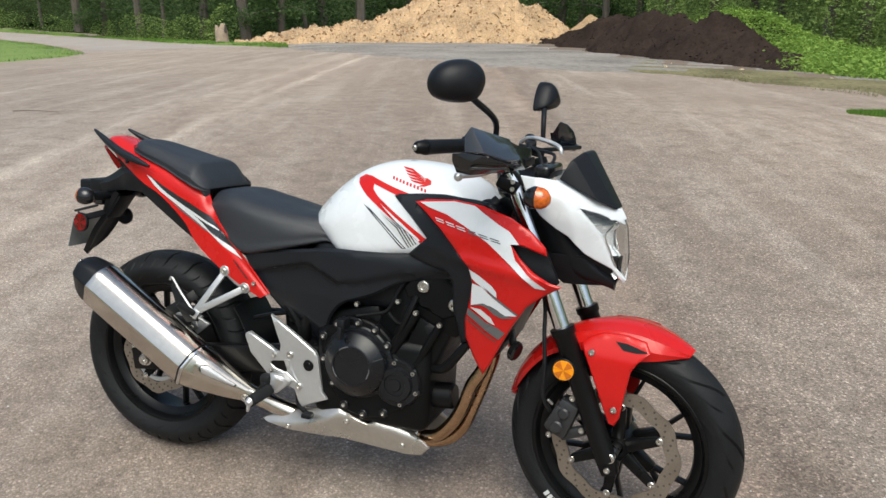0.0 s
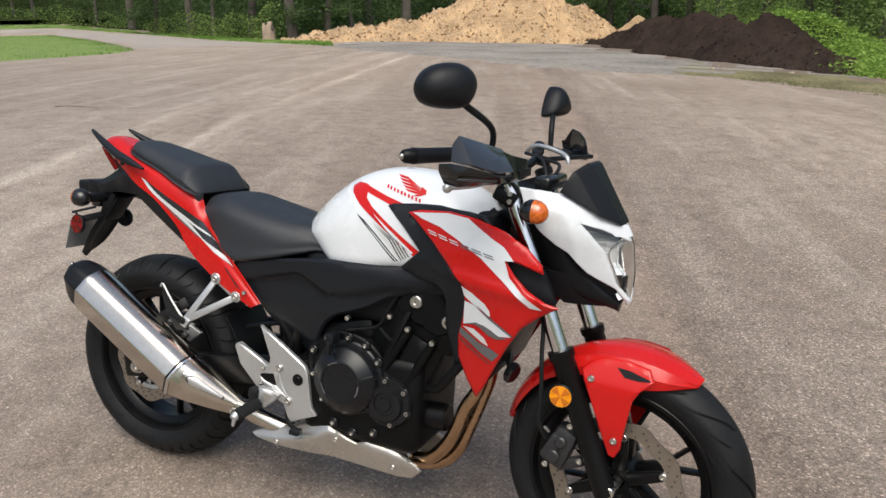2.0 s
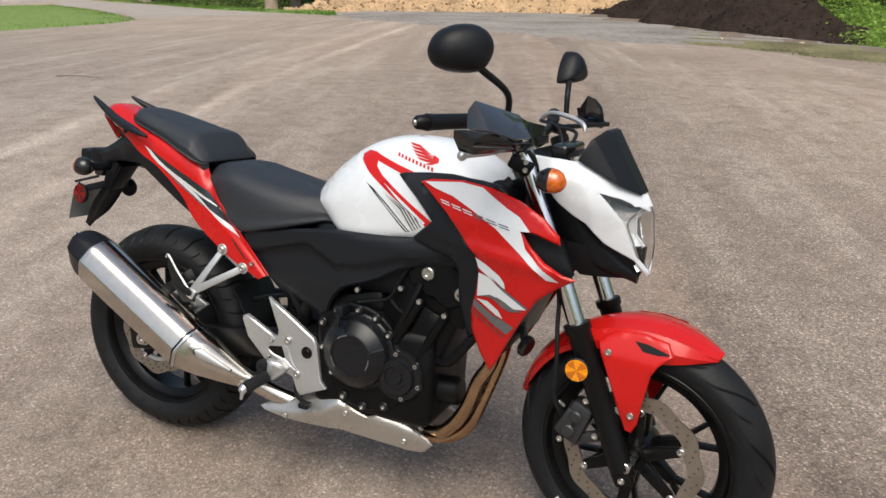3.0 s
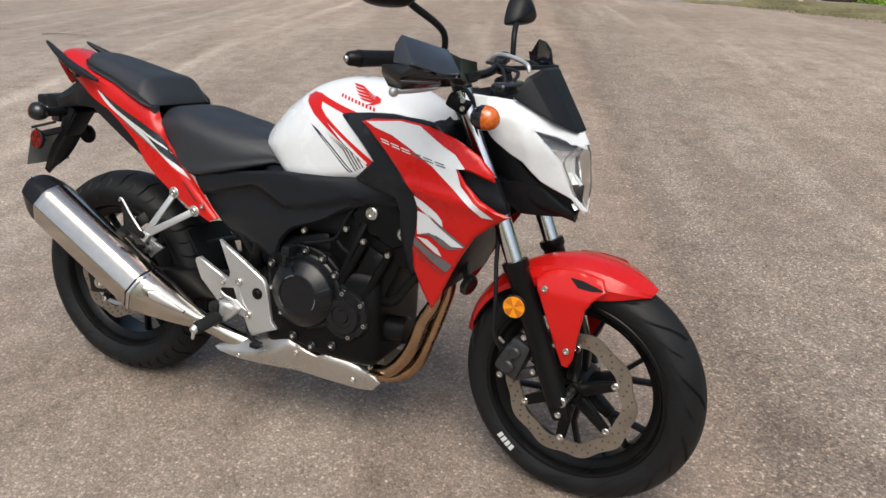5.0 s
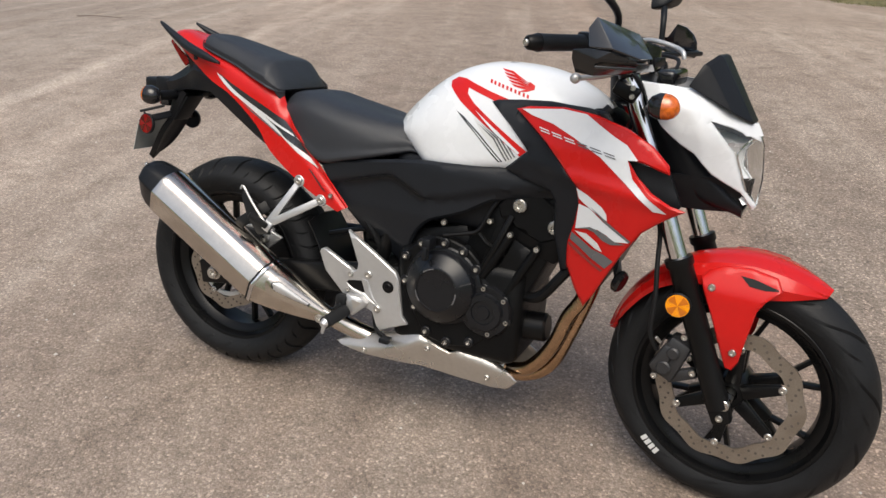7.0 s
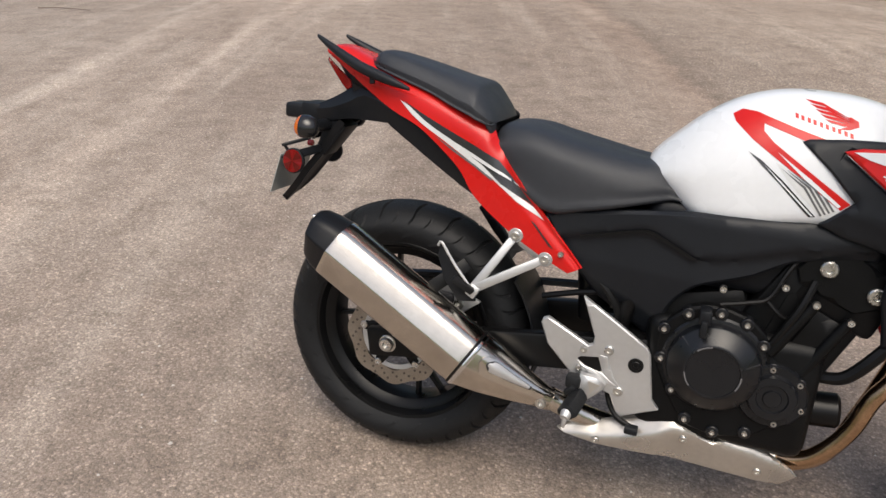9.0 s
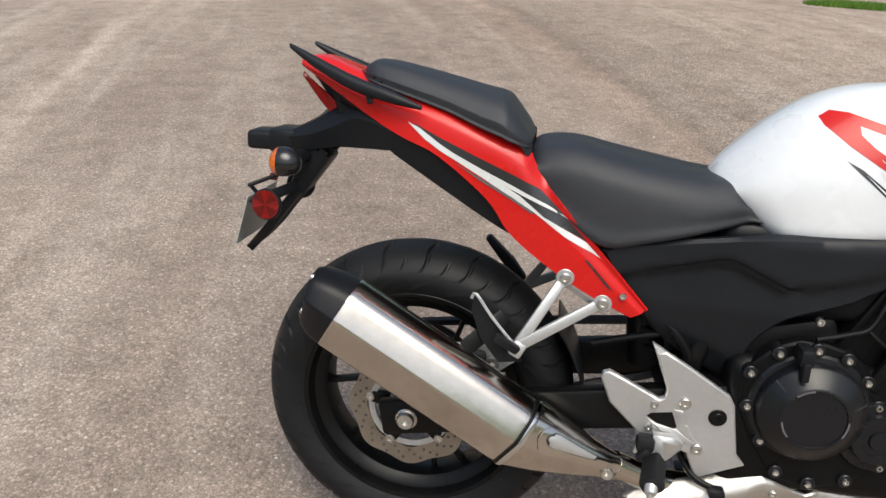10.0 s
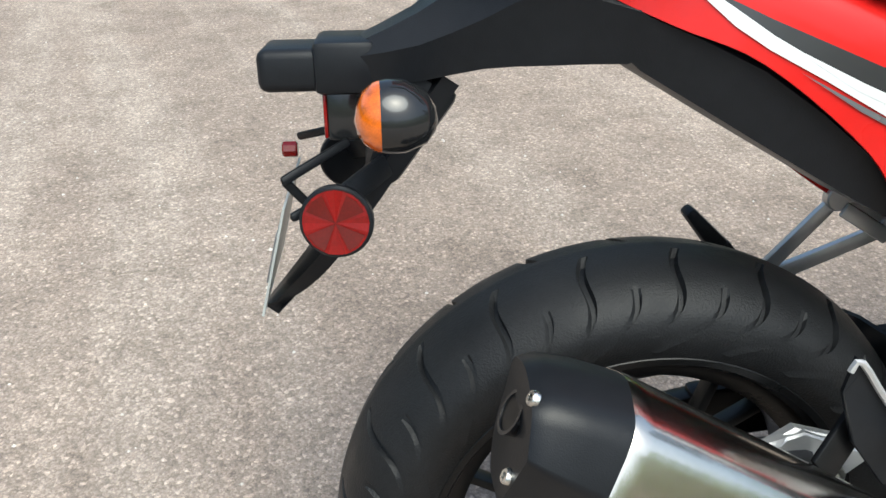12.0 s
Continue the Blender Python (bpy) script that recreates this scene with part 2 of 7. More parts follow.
def panel(outline, yf, thick=0.005, step=0.03, smooth=0, chamfer=0.003):
    """A shell whose side view is the outline in (x, z), set off sideways by yf(x, z), with rounded edges."""
    pts = [(p[0], p[1]) for p in (cr([(x, z, 0) for x, z in outline], smooth, True) if smooth else outline)]
    step = step or 0.04
    ring = []
    for k in range(len(pts)):
        (x0, z0), (x1, z1) = pts[k], pts[(k + 1) % len(pts)]
        n = max(1, int(math.hypot(x1 - x0, z1 - z0) / (step * 0.75)))
        ring += [(x0 + (x1 - x0) * i / n, z0 + (z1 - z0) * i / n) for i in range(n)]
    co = [Vector(p) for p in ring]
    edges = [(k, (k + 1) % len(ring)) for k in range(len(ring))]
    xs, zs = [p[0] for p in ring], [p[1] for p in ring]
    if chamfer:
        for k in range(len(ring)):
            (xa, za), (xb, zb) = ring[k - 1], ring[(k + 1) % len(ring)]
            d = Vector((xb - xa, zb - za)).normalized()
            for nx, nz in ((-d.y, d.x), (d.y, -d.x)):
                q = (ring[k][0] + nx * chamfer, ring[k][1] + nz * chamfer)
                if inside(*q, ring) and gap(*q, ring) > chamfer * 0.7:
                    co.append(Vector(q))
    row = 0
    z = min(zs)
    while z < max(zs):
        x = min(xs) + (step / 2 if row % 2 else 0)
        while x < max(xs):
            if inside(x, z, ring) and gap(x, z, ring) > max(step * 0.35, chamfer * 2):
                co.append(Vector((x, z)))
            x += step
        z += step * 0.87
        row += 1
    vs, _, fs, _, _, _ = geometry.delaunay_2d_cdt(co, edges, [list(range(len(ring)))], 1, 1e-6)
    bm = bmesh.new()
    bv = [bm.verts.new((v[0], yf(v[0], v[1]), v[1])) for v in vs]
    for f in fs:
        bm.faces.new([bv[k] for k in f])
    bmesh.ops.delete(bm, geom=[v for v in bm.verts if not v.link_faces], context="VERTS")
    sgn = -1 if yf(*pts[0]) > 0 else 1
    if chamfer:
        for v in {v for e in bm.edges if e.is_boundary for v in e.verts}:
            v.co.y += sgn * chamfer
    if thick:
        back = {}
        rim = [e for e in bm.edges if e.is_boundary]
        face = bm.faces[:]
        for v in bm.verts[:]:
            back[v] = bm.verts.new((v.co.x, v.co.y + sgn * thick, v.co.z))
        for f in face:
            bm.faces.new([back[v] for v in f.verts][::-1])
        for e in rim:
            a, b = e.verts
            bm.faces.new((a, b, back[b], back[a]))
    return bm


def facets(verts, faces, thick=0.004, bev=0.003):
    """A folded plate: flat faces between corners, given thickness and softened folds."""
    bm = bmesh.new()
    v = [bm.verts.new(p) for p in verts]
    for f in faces:
        bm.faces.new([v[k] for k in f])
    bmesh.ops.recalc_face_normals(bm, faces=bm.faces[:])
    if thick:
        bmesh.ops.solidify(bm, geom=bm.faces[:], thickness=thick)
    if bev:
        bmesh.ops.recalc_face_normals(bm, faces=bm.faces[:])
        es = [e for e in bm.edges if len(e.link_faces) == 2 and e.calc_face_angle(0) > radians(12)]
        bmesh.ops.bevel(bm, geom=es, offset=bev, segments=2, affect="EDGES", profile=0.5, clamp_overlap=True)
    return bm


def flipped(bm):
    b = bm.copy()
    for v in b.verts:
        v.co.y = -v.co.y
    return b


def side_of(bm, off=0.0009, default=-0.15, sign=-1):
    """How far out a body's right side lies at (x, z)."""
    tree = BVHTree.FromBMesh(bm)

    def f(x, z):
        hit = tree.ray_cast(Vector((x, sign * 3, z)), Vector((0, -sign, 0)))
        return (hit[0].y if hit[0] is not None else default) + sign * off
    return f


def screw(parent, at, r=0.007, n=(0, -1, 0), mat=None, m=None, depth=0.005):
    """A socket bolt head, with a recess, facing n."""
    a, d = Vector(at), Vector(n).normalized()
    u = d.orthogonal().normalized()
    w = d.cross(u)
    stops = [(a, r), (a + d * depth * 0.7, r), (a + d * depth, r * 0.85), (a + d * depth, r * 0.45), (a + d * depth * 0.4, r * 0.4)]
    bm = from_grid([[p + (u * math.cos(t) + w * math.sin(t)) * q for t in [2 * math.pi * k / 12 for k in range(12)]] for p, q in stops], wrap=True, cap=True)
    return part("bolt", bm, mat or BOLTM, parent, m=m)


# ---- the ground and what stands far off ----
ORIGIN = Vector((1.55, -1.67, 0))


def terrain(x, y):
    r = math.hypot(x - ORIGIN.x, y - ORIGIN.y)
    z = -0.06 * max(0.0, min(r, 70) - 8) if r > 10 else -0.015 * max(0.0, r - 6) ** 2 * 0.5
    if r > 90:
        z += min(0.3 * (r - 90), 16)
    return z


def polar(az, r):
    """A place by its bearing, in degrees left of the first view's line, and its distance from the first eye."""
    a = radians(20 + az)
    return Vector((ORIGIN.x - r * math.sin(a), ORIGIN.y + r * math.cos(a), 0))


def asphalt_material():
    m = bpy.data.materials.new("worn_asphalt")
    m.use_nodes = True
    t = m.node_tree
    b = t.nodes["Principled BSDF"]
    geo = t.nodes.new("ShaderNodeNewGeometry")

    def noise_tex(scale, detail=4, rough=0.5, vec=None):
        n = t.nodes.new("ShaderNodeTexNoise")
        n.inputs["Scale"].default_value, n.inputs["Detail"].default_value, n.inputs["Roughness"].default_value = scale, detail, rough
        t.links.new(vec or geo.outputs["Position"], n.inputs["Vector"])
        return n.outputs[0]

    def ramp(src, stops):
        r = t.nodes.new("ShaderNodeValToRGB")
        while len(r.color_ramp.elements) < len(stops):
            r.color_ramp.elements.new(0.5)
        for e, (p, c) in zip(r.color_ramp.elements, stops):
            e.position, e.color = p, (*c, 1)
        t.links.new(src, r.inputs[0])
        return r.outputs[0]

    def mix(a, b_, fac, mode="MIX"):
        x = t.nodes.new("ShaderNodeMix")
        x.data_type, x.blend_type = "RGBA", mode
        for sock, val in ((x.inputs[6], a), (x.inputs[7], b_), (x.inputs[0], fac)):
            if isinstance(val, (int, float)):
                sock.default_value = val
            elif isinstance(val, tuple):
                sock.default_value = (*val, 1)
            else:
                t.links.new(val, sock)
        return x.outputs[2]

    # u is constant along the wheel tracks and along the paving seam
    dot = t.nodes.new("ShaderNodeVectorMath")
    dot.operation = "DOT_PRODUCT"
    dot.inputs[1].default_value = (1.0, 0.345, 0)
    t.links.new(geo.outputs["Position"], dot.inputs[0])

    def math_node(op, a, b_):
        n = t.nodes.new("ShaderNodeMath")
        n.operation = op
        for sock, val in zip(n.inputs, (a, b_)):
            if isinstance(val, (int, float)):
                sock.default_value = val
            else:
                t.links.new(val, sock)
        return n.outputs[0]

    wob = math_node("MULTIPLY", math_node("SUBTRACT", noise_tex(1.3, 5, 0.65), 0.5), 0.42)
    u = math_node("ADD", dot.outputs["Value"], wob)
    tracks = ramp(math_node("DIVIDE", math_node("ADD", u, 4.0), 8.0), [((a + 4) / 8, (v, v * (1 - w), v * (1 - 1.6 * w))) for a, v, w in (
        (-4.0, 0.98, 0), (-2.85, 1.02, 0), (-2.5, 1.22, 0), (-2.2, 1.04, 0.01), (-1.92, 1.01, 0.02), (-1.76, 1.30, 0), (-1.55, 1.02, 0.01), (-0.6, 0.90, 0.02), (0.6, 0.85, 0.02), (1.45, 0.87, 0.03), (1.86, 0.92, 0.06), (1.98, 0.70, 0.03), (2.15, 0.76, 0.02), (2.5, 0.84, 0.01), (3.0, 0.94, 0.0), (3.9, 0.92, 0.01))])
    along = t.nodes.new("ShaderNodeCombineXYZ")
    sep = t.nodes.new("ShaderNodeSeparateXYZ")
    t.links.new(geo.outputs["Position"], sep.inputs[0])
    t.links.new(math_node("MULTIPLY", dot.outputs["Value"], 2.4), along.inputs[0])
    t.links.new(math_node("MULTIPLY", sep.outputs[1], 0.22), along.inputs[1])
    streak = noise_tex(1.0, 6, 0.62, along.outputs[0])
    broad = noise_tex(0.5, 4, 0.55)
    tone = ramp(broad, [(0.3, (0.238, 0.194, 0.163)), (0.7, (0.303, 0.255, 0.218))])
    tone = mix(tone, (0.405, 0.355, 0.310), ramp(streak, [(0.48, (0, 0, 0)), (0.72, (0.72, 0.72, 0.72))]))
    tone = mix(tone, tracks, 1.0, "MULTIPLY")
    # paler towards the far side of the yard: grazing sheen put into the colour
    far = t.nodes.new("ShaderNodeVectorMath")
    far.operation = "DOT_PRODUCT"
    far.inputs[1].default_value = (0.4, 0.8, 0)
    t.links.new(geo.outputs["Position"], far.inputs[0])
    far_sheen = math_node("ADD", math_node("DIVIDE", math_node("ADD", far.outputs["Value"], 2.0), 10.0), math_node("MULTIPLY", wob, 0.4))
    tone = mix(tone, ramp(far_sheen, [(0.06, (0.97, 0.97, 0.97)), (0.32, (1.0, 1.0, 1.0)), (0.85, (1.18, 1.155, 1.12))]), 1.0, "MULTIPLY")
    mott = noise_tex(5, 6, 0.7)
    tone = mix(tone, ramp(mott, [(0.28, (0.62, 0.60, 0.57)), (0.5, (1, 1, 1)), (0.75, (1.28, 1.27, 1.25))]), 0.8, "MULTIPLY")
    patch = noise_tex(22, 5, 0.7)
    tone = mix(tone, ramp(patch, [(0.30, (0.70, 0.68, 0.65)), (0.5, (1, 1, 1)), (0.70, (1.22, 1.21, 1.19))]), 0.38, "MULTIPLY")
    clump = noise_tex(75, 3, 0.6)
    tone = mix(tone, ramp(clump, [(0.32, (0.70, 0.69, 0.67)), (0.5, (1.02, 1.02, 1.02)), (0.68, (1.34, 1.33, 1.31))]), 0.50, "MULTIPLY")
    # stones of two sizes in the binder
    def stones(scale):
        v = t.nodes.new("ShaderNodeTexVoronoi")
        v.inputs["Scale"].default_value = scale
        t.links.new(geo.outputs["Position"], v.inputs["Vector"])
        sp = t.nodes.new("ShaderNodeSeparateColor")
        t.links.new(v.outputs["Color"], sp.inputs[0])
        return v.outputs["Distance"], sp.outputs[0]
    coarse = ramp(math_node("DIVIDE", math_node("ADD", u, 4.0), 8.0), [(0.0, (0.48, 0.48, 0.48)), (0.725, (0.46, 0.46, 0.46)), (0.745, (0.82, 0.82, 0.82)), (1.0, (0.78, 0.78, 0.78))])
    d1, c1 = stones(140)
    d2, c2 = stones(300)
    tone = mix(tone, ramp(c1, [(0.0, (0.46, 0.44, 0.42)), (0.30, (0.78, 0.77, 0.75)), (0.6, (0.98, 0.98, 0.97)), (0.82, (1.18, 1.17, 1.15)), (0.93, (1.55, 1.53, 1.50)), (1.0, (2.3, 2.27, 2.22))]), coarse, "MULTIPLY")
    tone = mix(tone, ramp(c2, [(0.0, (0.45, 0.43, 0.41)), (0.6, (1.0, 1.0, 1.0)), (1.0, (1.9, 1.88, 1.84))]), 0.36, "MULTIPLY")
    tone = mix(tone, ramp(d1, [(0.25, (1.06, 1.06, 1.06)), (0.7, (0.72, 0.70, 0.68))]), 0.45, "MULTIPLY")
    t.links.new(tone, b.inputs["Base Color"])
    b.inputs["Roughness"].default_value = 0.82
    b.inputs["Specular IOR Level"].default_value = 0.35
    bump = t.nodes.new("ShaderNodeBump")
    bump.invert = True
    bump.inputs["Strength"].default_value, bump.inputs["Distance"].default_value = 0.5, 0.004
    t.links.new(math_node("ADD", d1, math_node("MULTIPLY", d2, 0.5)), bump.inputs["Height"])
    t.links.new(bump.outputs[0], b.inputs["Normal"])
    return m


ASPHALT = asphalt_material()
GRAVEL = material("grey_gravel", (0.235, 0.212, 0.188), 0.95, vary=0.55, scale=0.55, bump=0.8, bump_scale=25, spec=0.2)
DIRT = material("trodden_dirt", (0.17, 0.13, 0.10), 0.95, vary=0.5, scale=0.9, bump=0.8, bump_scale=20, spec=0.2)
EARTH = material("dark_topsoil", (0.030, 0.021, 0.017), 0.98, spec=0.05, vary=0.5, scale=1.1, bump=0.8, bump_scale=12)
SAND = material("pale_sand_and_stones", (0.40, 0.270, 0.150), 0.95, vary=0.6, scale=1.1, bump=1.0, bump_scale=9)
ROCK = material("broken_pale_stone", (0.46, 0.37, 0.26), 0.9, vary=0.4, scale=2.5)
CLAY = material("damp_orange_clay", (0.25, 0.145, 0.070), 0.95, vary=0.4, scale=2.0)
LAWN = material("lawn_grass", (0.150, 0.215, 0.045), 0.9, vary=0.35, scale=1.6, bump=0.6, bump_scale=25)
SPARSE = material("dry_verge_grass", (0.165, 0.148, 0.080), 0.95, vary=0.7, scale=0.9, spec=0.1)
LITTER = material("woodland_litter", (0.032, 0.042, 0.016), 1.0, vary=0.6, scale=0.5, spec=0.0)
BARK = material("grey_brown_bark", (0.10, 0.085, 0.07), 0.9, vary=0.4, scale=3, bump=0.5, bump_scale=20)
WOODCUT = material("weathered_stump_wood", (0.30, 0.23, 0.17), 0.9, vary=0.3, scale=6)


def leaf_material(name, dark, light):
    m = bpy.data.materials.new(name)
    m.use_nodes = True
    t = m.node_tree
    b = t.nodes["Principled BSDF"]
    geo = t.nodes.new("ShaderNodeNewGeometry")
    r = t.nodes.new("ShaderNodeValToRGB")
    r.color_ramp.elements[0].color, r.color_ramp.elements[1].color = (*dark, 1), (*light, 1)
    t.links.new(geo.outputs["Random Per Island"], r.inputs[0])
    t.links.new(r.outputs[0], b.inputs["Base Color"])
    b.inputs["Roughness"].default_value = 0.6
    b.inputs["Specular IOR Level"].default_value = 0.25
    thin, mixed = t.nodes.new("ShaderNodeBsdfTranslucent"), t.nodes.new("ShaderNodeMixShader")
    t.links.new(r.outputs[0], thin.inputs[0])
    mixed.inputs[0].default_value = 0.4
    t.links.new(b.outputs[0], mixed.inputs[1])
    t.links.new(thin.outputs[0], mixed.inputs[2])
    t.links.new(mixed.outputs[0], t.nodes["Material Output"].inputs[0])
    return m


# LEAF_D: dark foliage of tall trees, and deep-wood shade put into colour
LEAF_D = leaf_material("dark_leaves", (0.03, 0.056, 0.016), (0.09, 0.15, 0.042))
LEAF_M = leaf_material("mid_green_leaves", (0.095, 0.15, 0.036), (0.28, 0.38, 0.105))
LEAF_L = leaf_material("spring_leaves", (0.10, 0.165, 0.04), (0.29, 0.39, 0.11))
WEED = leaf_material("weed_leaves", (0.13, 0.23, 0.035), (0.34, 0.48, 0.10))
BLADE = leaf_material("grass_blades", (0.08, 0.17, 0.022), (0.20, 0.34, 0.06))
DRYB = leaf_material("dry_grass_blades", (0.10, 0.11, 0.04), (0.24, 0.23, 0.10))


def ground_sheet():
    radii = [0, 0.6, 1.2, 2, 3, 4, 5, 6, 7, 8, 9, 10, 11, 12, 14, 16, 19, 22, 26, 30, 35, 40, 46, 52, 58, 64, 70, 76, 84, 90, 96, 104, 114, 128, 145, 170, 240, 380, 600]
    bm = bmesh.new()
    rows = []
    for r in radii[1:]:
        row = []
        for k in range(144):
            a = 2 * math.pi * k / 144
            x, y = ORIGIN.x + r * math.cos(a), ORIGIN.y + r * math.sin(a)
            row.append(bm.verts.new((x, y, terrain(x, y))))
        rows.append(row)
    c = bm.verts.new((ORIGIN.x, ORIGIN.y, terrain(ORIGIN.x, ORIGIN.y)))
    for k in range(144):
        bm.faces.new((c, rows[0][k], rows[0][(k + 1) % 144]))
        for i in range(len(rows) - 1):
            bm.faces.new((rows[i][k], rows[i + 1][k], rows[i + 1][(k + 1) % 144], rows[i][(k + 1) % 144]))
    return bm


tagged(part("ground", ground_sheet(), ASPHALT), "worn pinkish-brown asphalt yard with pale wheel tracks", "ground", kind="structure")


CRACKM = material("crack_grit", (0.180, 0.150, 0.127), 0.95, vary=0.5, scale=30)
PEBBLE = material("pale_pebble", (0.45, 0.42, 0.38), 0.85, vary=0.4, scale=40)
STICK = material("grey_dead_wood", (0.13, 0.10, 0.08), 0.9, vary=0.3, scale=30)


def crack(points, width, seed):
    """A broken line of crumbled grit along a path on the asphalt."""
    rnd = random.Random(seed)
    line = cr([(x, y, 0) for x, y in points], 40)
    vs, fs = [], []
    for i, p in enumerate(line):
        d = (line[min(i + 1, len(line) - 1)] - line[max(i - 1, 0)]).normalized()
        n = Vector((-d.y, d.x, 0))
        j = noise.noise(Vector((p.x * 9, p.y * 9, seed))) * 0.03 + rnd.gauss(0, 0.004)
        w = width * max(0.0, 0.12 + 1.3 * noise.noise(Vector((p.x * 5, p.y * 5, seed + 9))) + rnd.gauss(0, 0.2))
        z = terrain(p.x, p.y)
        vs += [p + n * (j - w) + Vector((0, 0, z - 0.0006)), p + n * j + Vector((0, 0, z + 0.0012)), p + n * (j + w) + Vector((0, 0, z - 0.0006))]
        if i:
            k = len(vs) - 6
            fs += [(k, k + 1, k + 4, k + 3), (k + 1, k + 2, k + 5, k + 4)]
    me = bpy.data.meshes.new("crack")
    me.from_pydata([tuple(v) for v in vs], [], fs)
    me.materials.append(CRACKM)
    return tagged(new("crack", me), "jagged crack filled with dark grit in the asphalt", "crack", kind="structure")


crack([(0.88, 3.2), (1.15, 2.6), (1.42, 1.66), (1.72, 0.82), (1.90, 0.42), (2.1, -0.3)], 0.0045, 3)
crack([(-2.4, 2.55), (-1.78, 2.71), (-1.31, 2.85), (-1.0, 2.95), (-0.6, 3.19)], 0.0045, 4)


def pebbles():
    rnd = random.Random(77)
    vs, fs = [], []
    for _ in range(1500):
        x, y = rnd.uniform(-4, 4.5), rnd.uniform(-1.6, 6)
        if noise.noise(Vector((x * 0.8, y * 0.8, 5))) < -0.1 and rnd.random() < 0.6:
            continue
        c = Vector((x, y, terrain(x, y) + 0.001))
        s = rnd.uniform(0.0022, 0.0055) * (1.5 if rnd.random() < 0.06 else 1)
        k = len(vs)
        a0 = rnd.uniform(0, 6.28)
        vs += [c + Vector((s * rnd.uniform(0.7, 1.1) * math.cos(a0 + q * 1.2566), s * rnd.uniform(0.7, 1.1) * math.sin(a0 + q * 1.2566), -0.001)) for q in range(5)] + [c + Vector((0, 0, s * 0.7))]
        fs += [(k + q, k + (q + 1) % 5, k + 5) for q in range(5)]
    me = bpy.data.meshes.new("pebbles")
    me.from_pydata([tuple(v) for v in vs], [], fs)
    me.materials.append(PEBBLE)
    return tagged(new("pebbles", me), "loose pale pebbles scattered on the asphalt", "pebbles", kind="stuff")


pebbles()
_a, _b = Vector((-6.18, 5.04, 0)), Vector((-5.51, 5.05, 0))
_a.z, _b.z = terrain(_a.x, _a.y) + 0.012, terrain(_b.x, _b.y) + 0.012
tagged(part("twig", tube([_a, _a.lerp(_b, 0.4) + Vector((0, 0.03, 0.006)), _b], [0.006, 0.005, 0.003], 6, 4), STICK), "thin dead twig lying on the asphalt", "twig")


def cover(outline, lift, ragged, seed, step=0.8, hump=0.0):
    """A sheet laid over the ground inside an outline of (bearing, distance), with an uneven edge."""
    pts = []
    ring = [polar(a, r) for a, r in outline]
    for i, p in enumerate(ring):
        q = ring[(i + 1) % len(ring)]
        n = max(2, int((q - p).length / max(0.3, min(step * 0.5, 1.0))))
        for j in range(n):
            w = p.lerp(q, j / n)
            d = (noise.noise_vector(Vector((w.x * 0.9, w.y * 0.9, seed))) + noise.noise_vector(Vector((w.x * 3.7, w.y * 3.7, seed))) * 0.5) * ragged
            pts.append(Vector((w.x + d.x, w.y + d.y, 0)))
    flat = [(p.x, p.y) for p in pts]
    co, edges = [Vector(p) for p in flat], [(k, (k + 1) % len(flat)) for k in range(len(flat))]
    grid = step * 2.0
    x = min(p[0] for p in flat) + grid / 2
    while x < max(p[0] for p in flat):
        y = min(p[1] for p in flat) + grid / 2
        while y < max(p[1] for p in flat):
            if inside(x, y, flat):
                co.append(Vector((x, y)))
            y += grid
        x += grid
    vs, _, fs, _, _, _ = geometry.delaunay_2d_cdt(co, edges, [list(range(len(flat)))], 1, 1e-5)
    bm = bmesh.new()
    bv = [bm.verts.new((v[0], v[1], 0)) for v in vs]
    for f in fs:
        bm.faces.new([bv[k] for k in f])
    bmesh.ops.delete(bm, geom=[v for v in bm.verts if not v.link_faces], context="VERTS")
    for v in bm.verts:
        inner = not v.is_boundary
        v.co.z = terrain(v.co.x, v.co.y) + (lift + hump * (0.5 + 0.5 * noise.noise(v.co * 0.5)) if inner else -0.02)
    return bm


PALE = material("pale_drive_asphalt", (0.32, 0.283, 0.25), 0.95, vary=0.25, scale=0.6, spec=0.3)
tagged(part("drive", cover([(45, 77), (29.3, 73), (27.3, 51), (25.8, 39), (24.4, 31), (20, 32.5), (14.5, 32.5), (13.6, 33.6), (19, 41.8), (24.2, 69.8), (29, 78.5), (45, 80.5)], 0.02, 0.5, 23), PALE), "pale worn drive curving past the lawn", "drive", kind="structure")
tagged(part("lawn", cover([(45, 74), (29.3, 70), (27.2, 49), (25.6, 37.5), (24.0, 28.8), (26, 26.2), (29.3, 24.6), (38, 23), (50, 22), (55, 60)], 0.06, 0.25, 3), LAWN), "mown green lawn beside the drive", "lawn", kind="structure")
tagged(part("verge_north", cover([(45, 80), (29, 78.3), (24.2, 69.5), (19, 41.5), (13.4, 33.0), (11.0, 30.0), (11.2, 36.5), (15.3, 39.5), (19, 48.5), (24.2, 73), (29, 83), (45, 88)], 0.08, 0.3, 5), LAWN), "narrow grass verge along the drive", "verge", kind="structure")
tagged(part("gravel", cover([(11.4, 30), (11, 42), (0, 46), (-10, 46), (-20, 34), (-32, 24), (-36, 17), (-29.6, 16.5), (-18.5, 16.2), (-8.8, 16.4), (-3.1, 17.3), (1.4, 20.3), (7.5, 24.4)], 0.03, 0.35, 7), GRAVEL), "grey gravel apron beyond the asphalt", "gravel", kind="structure")
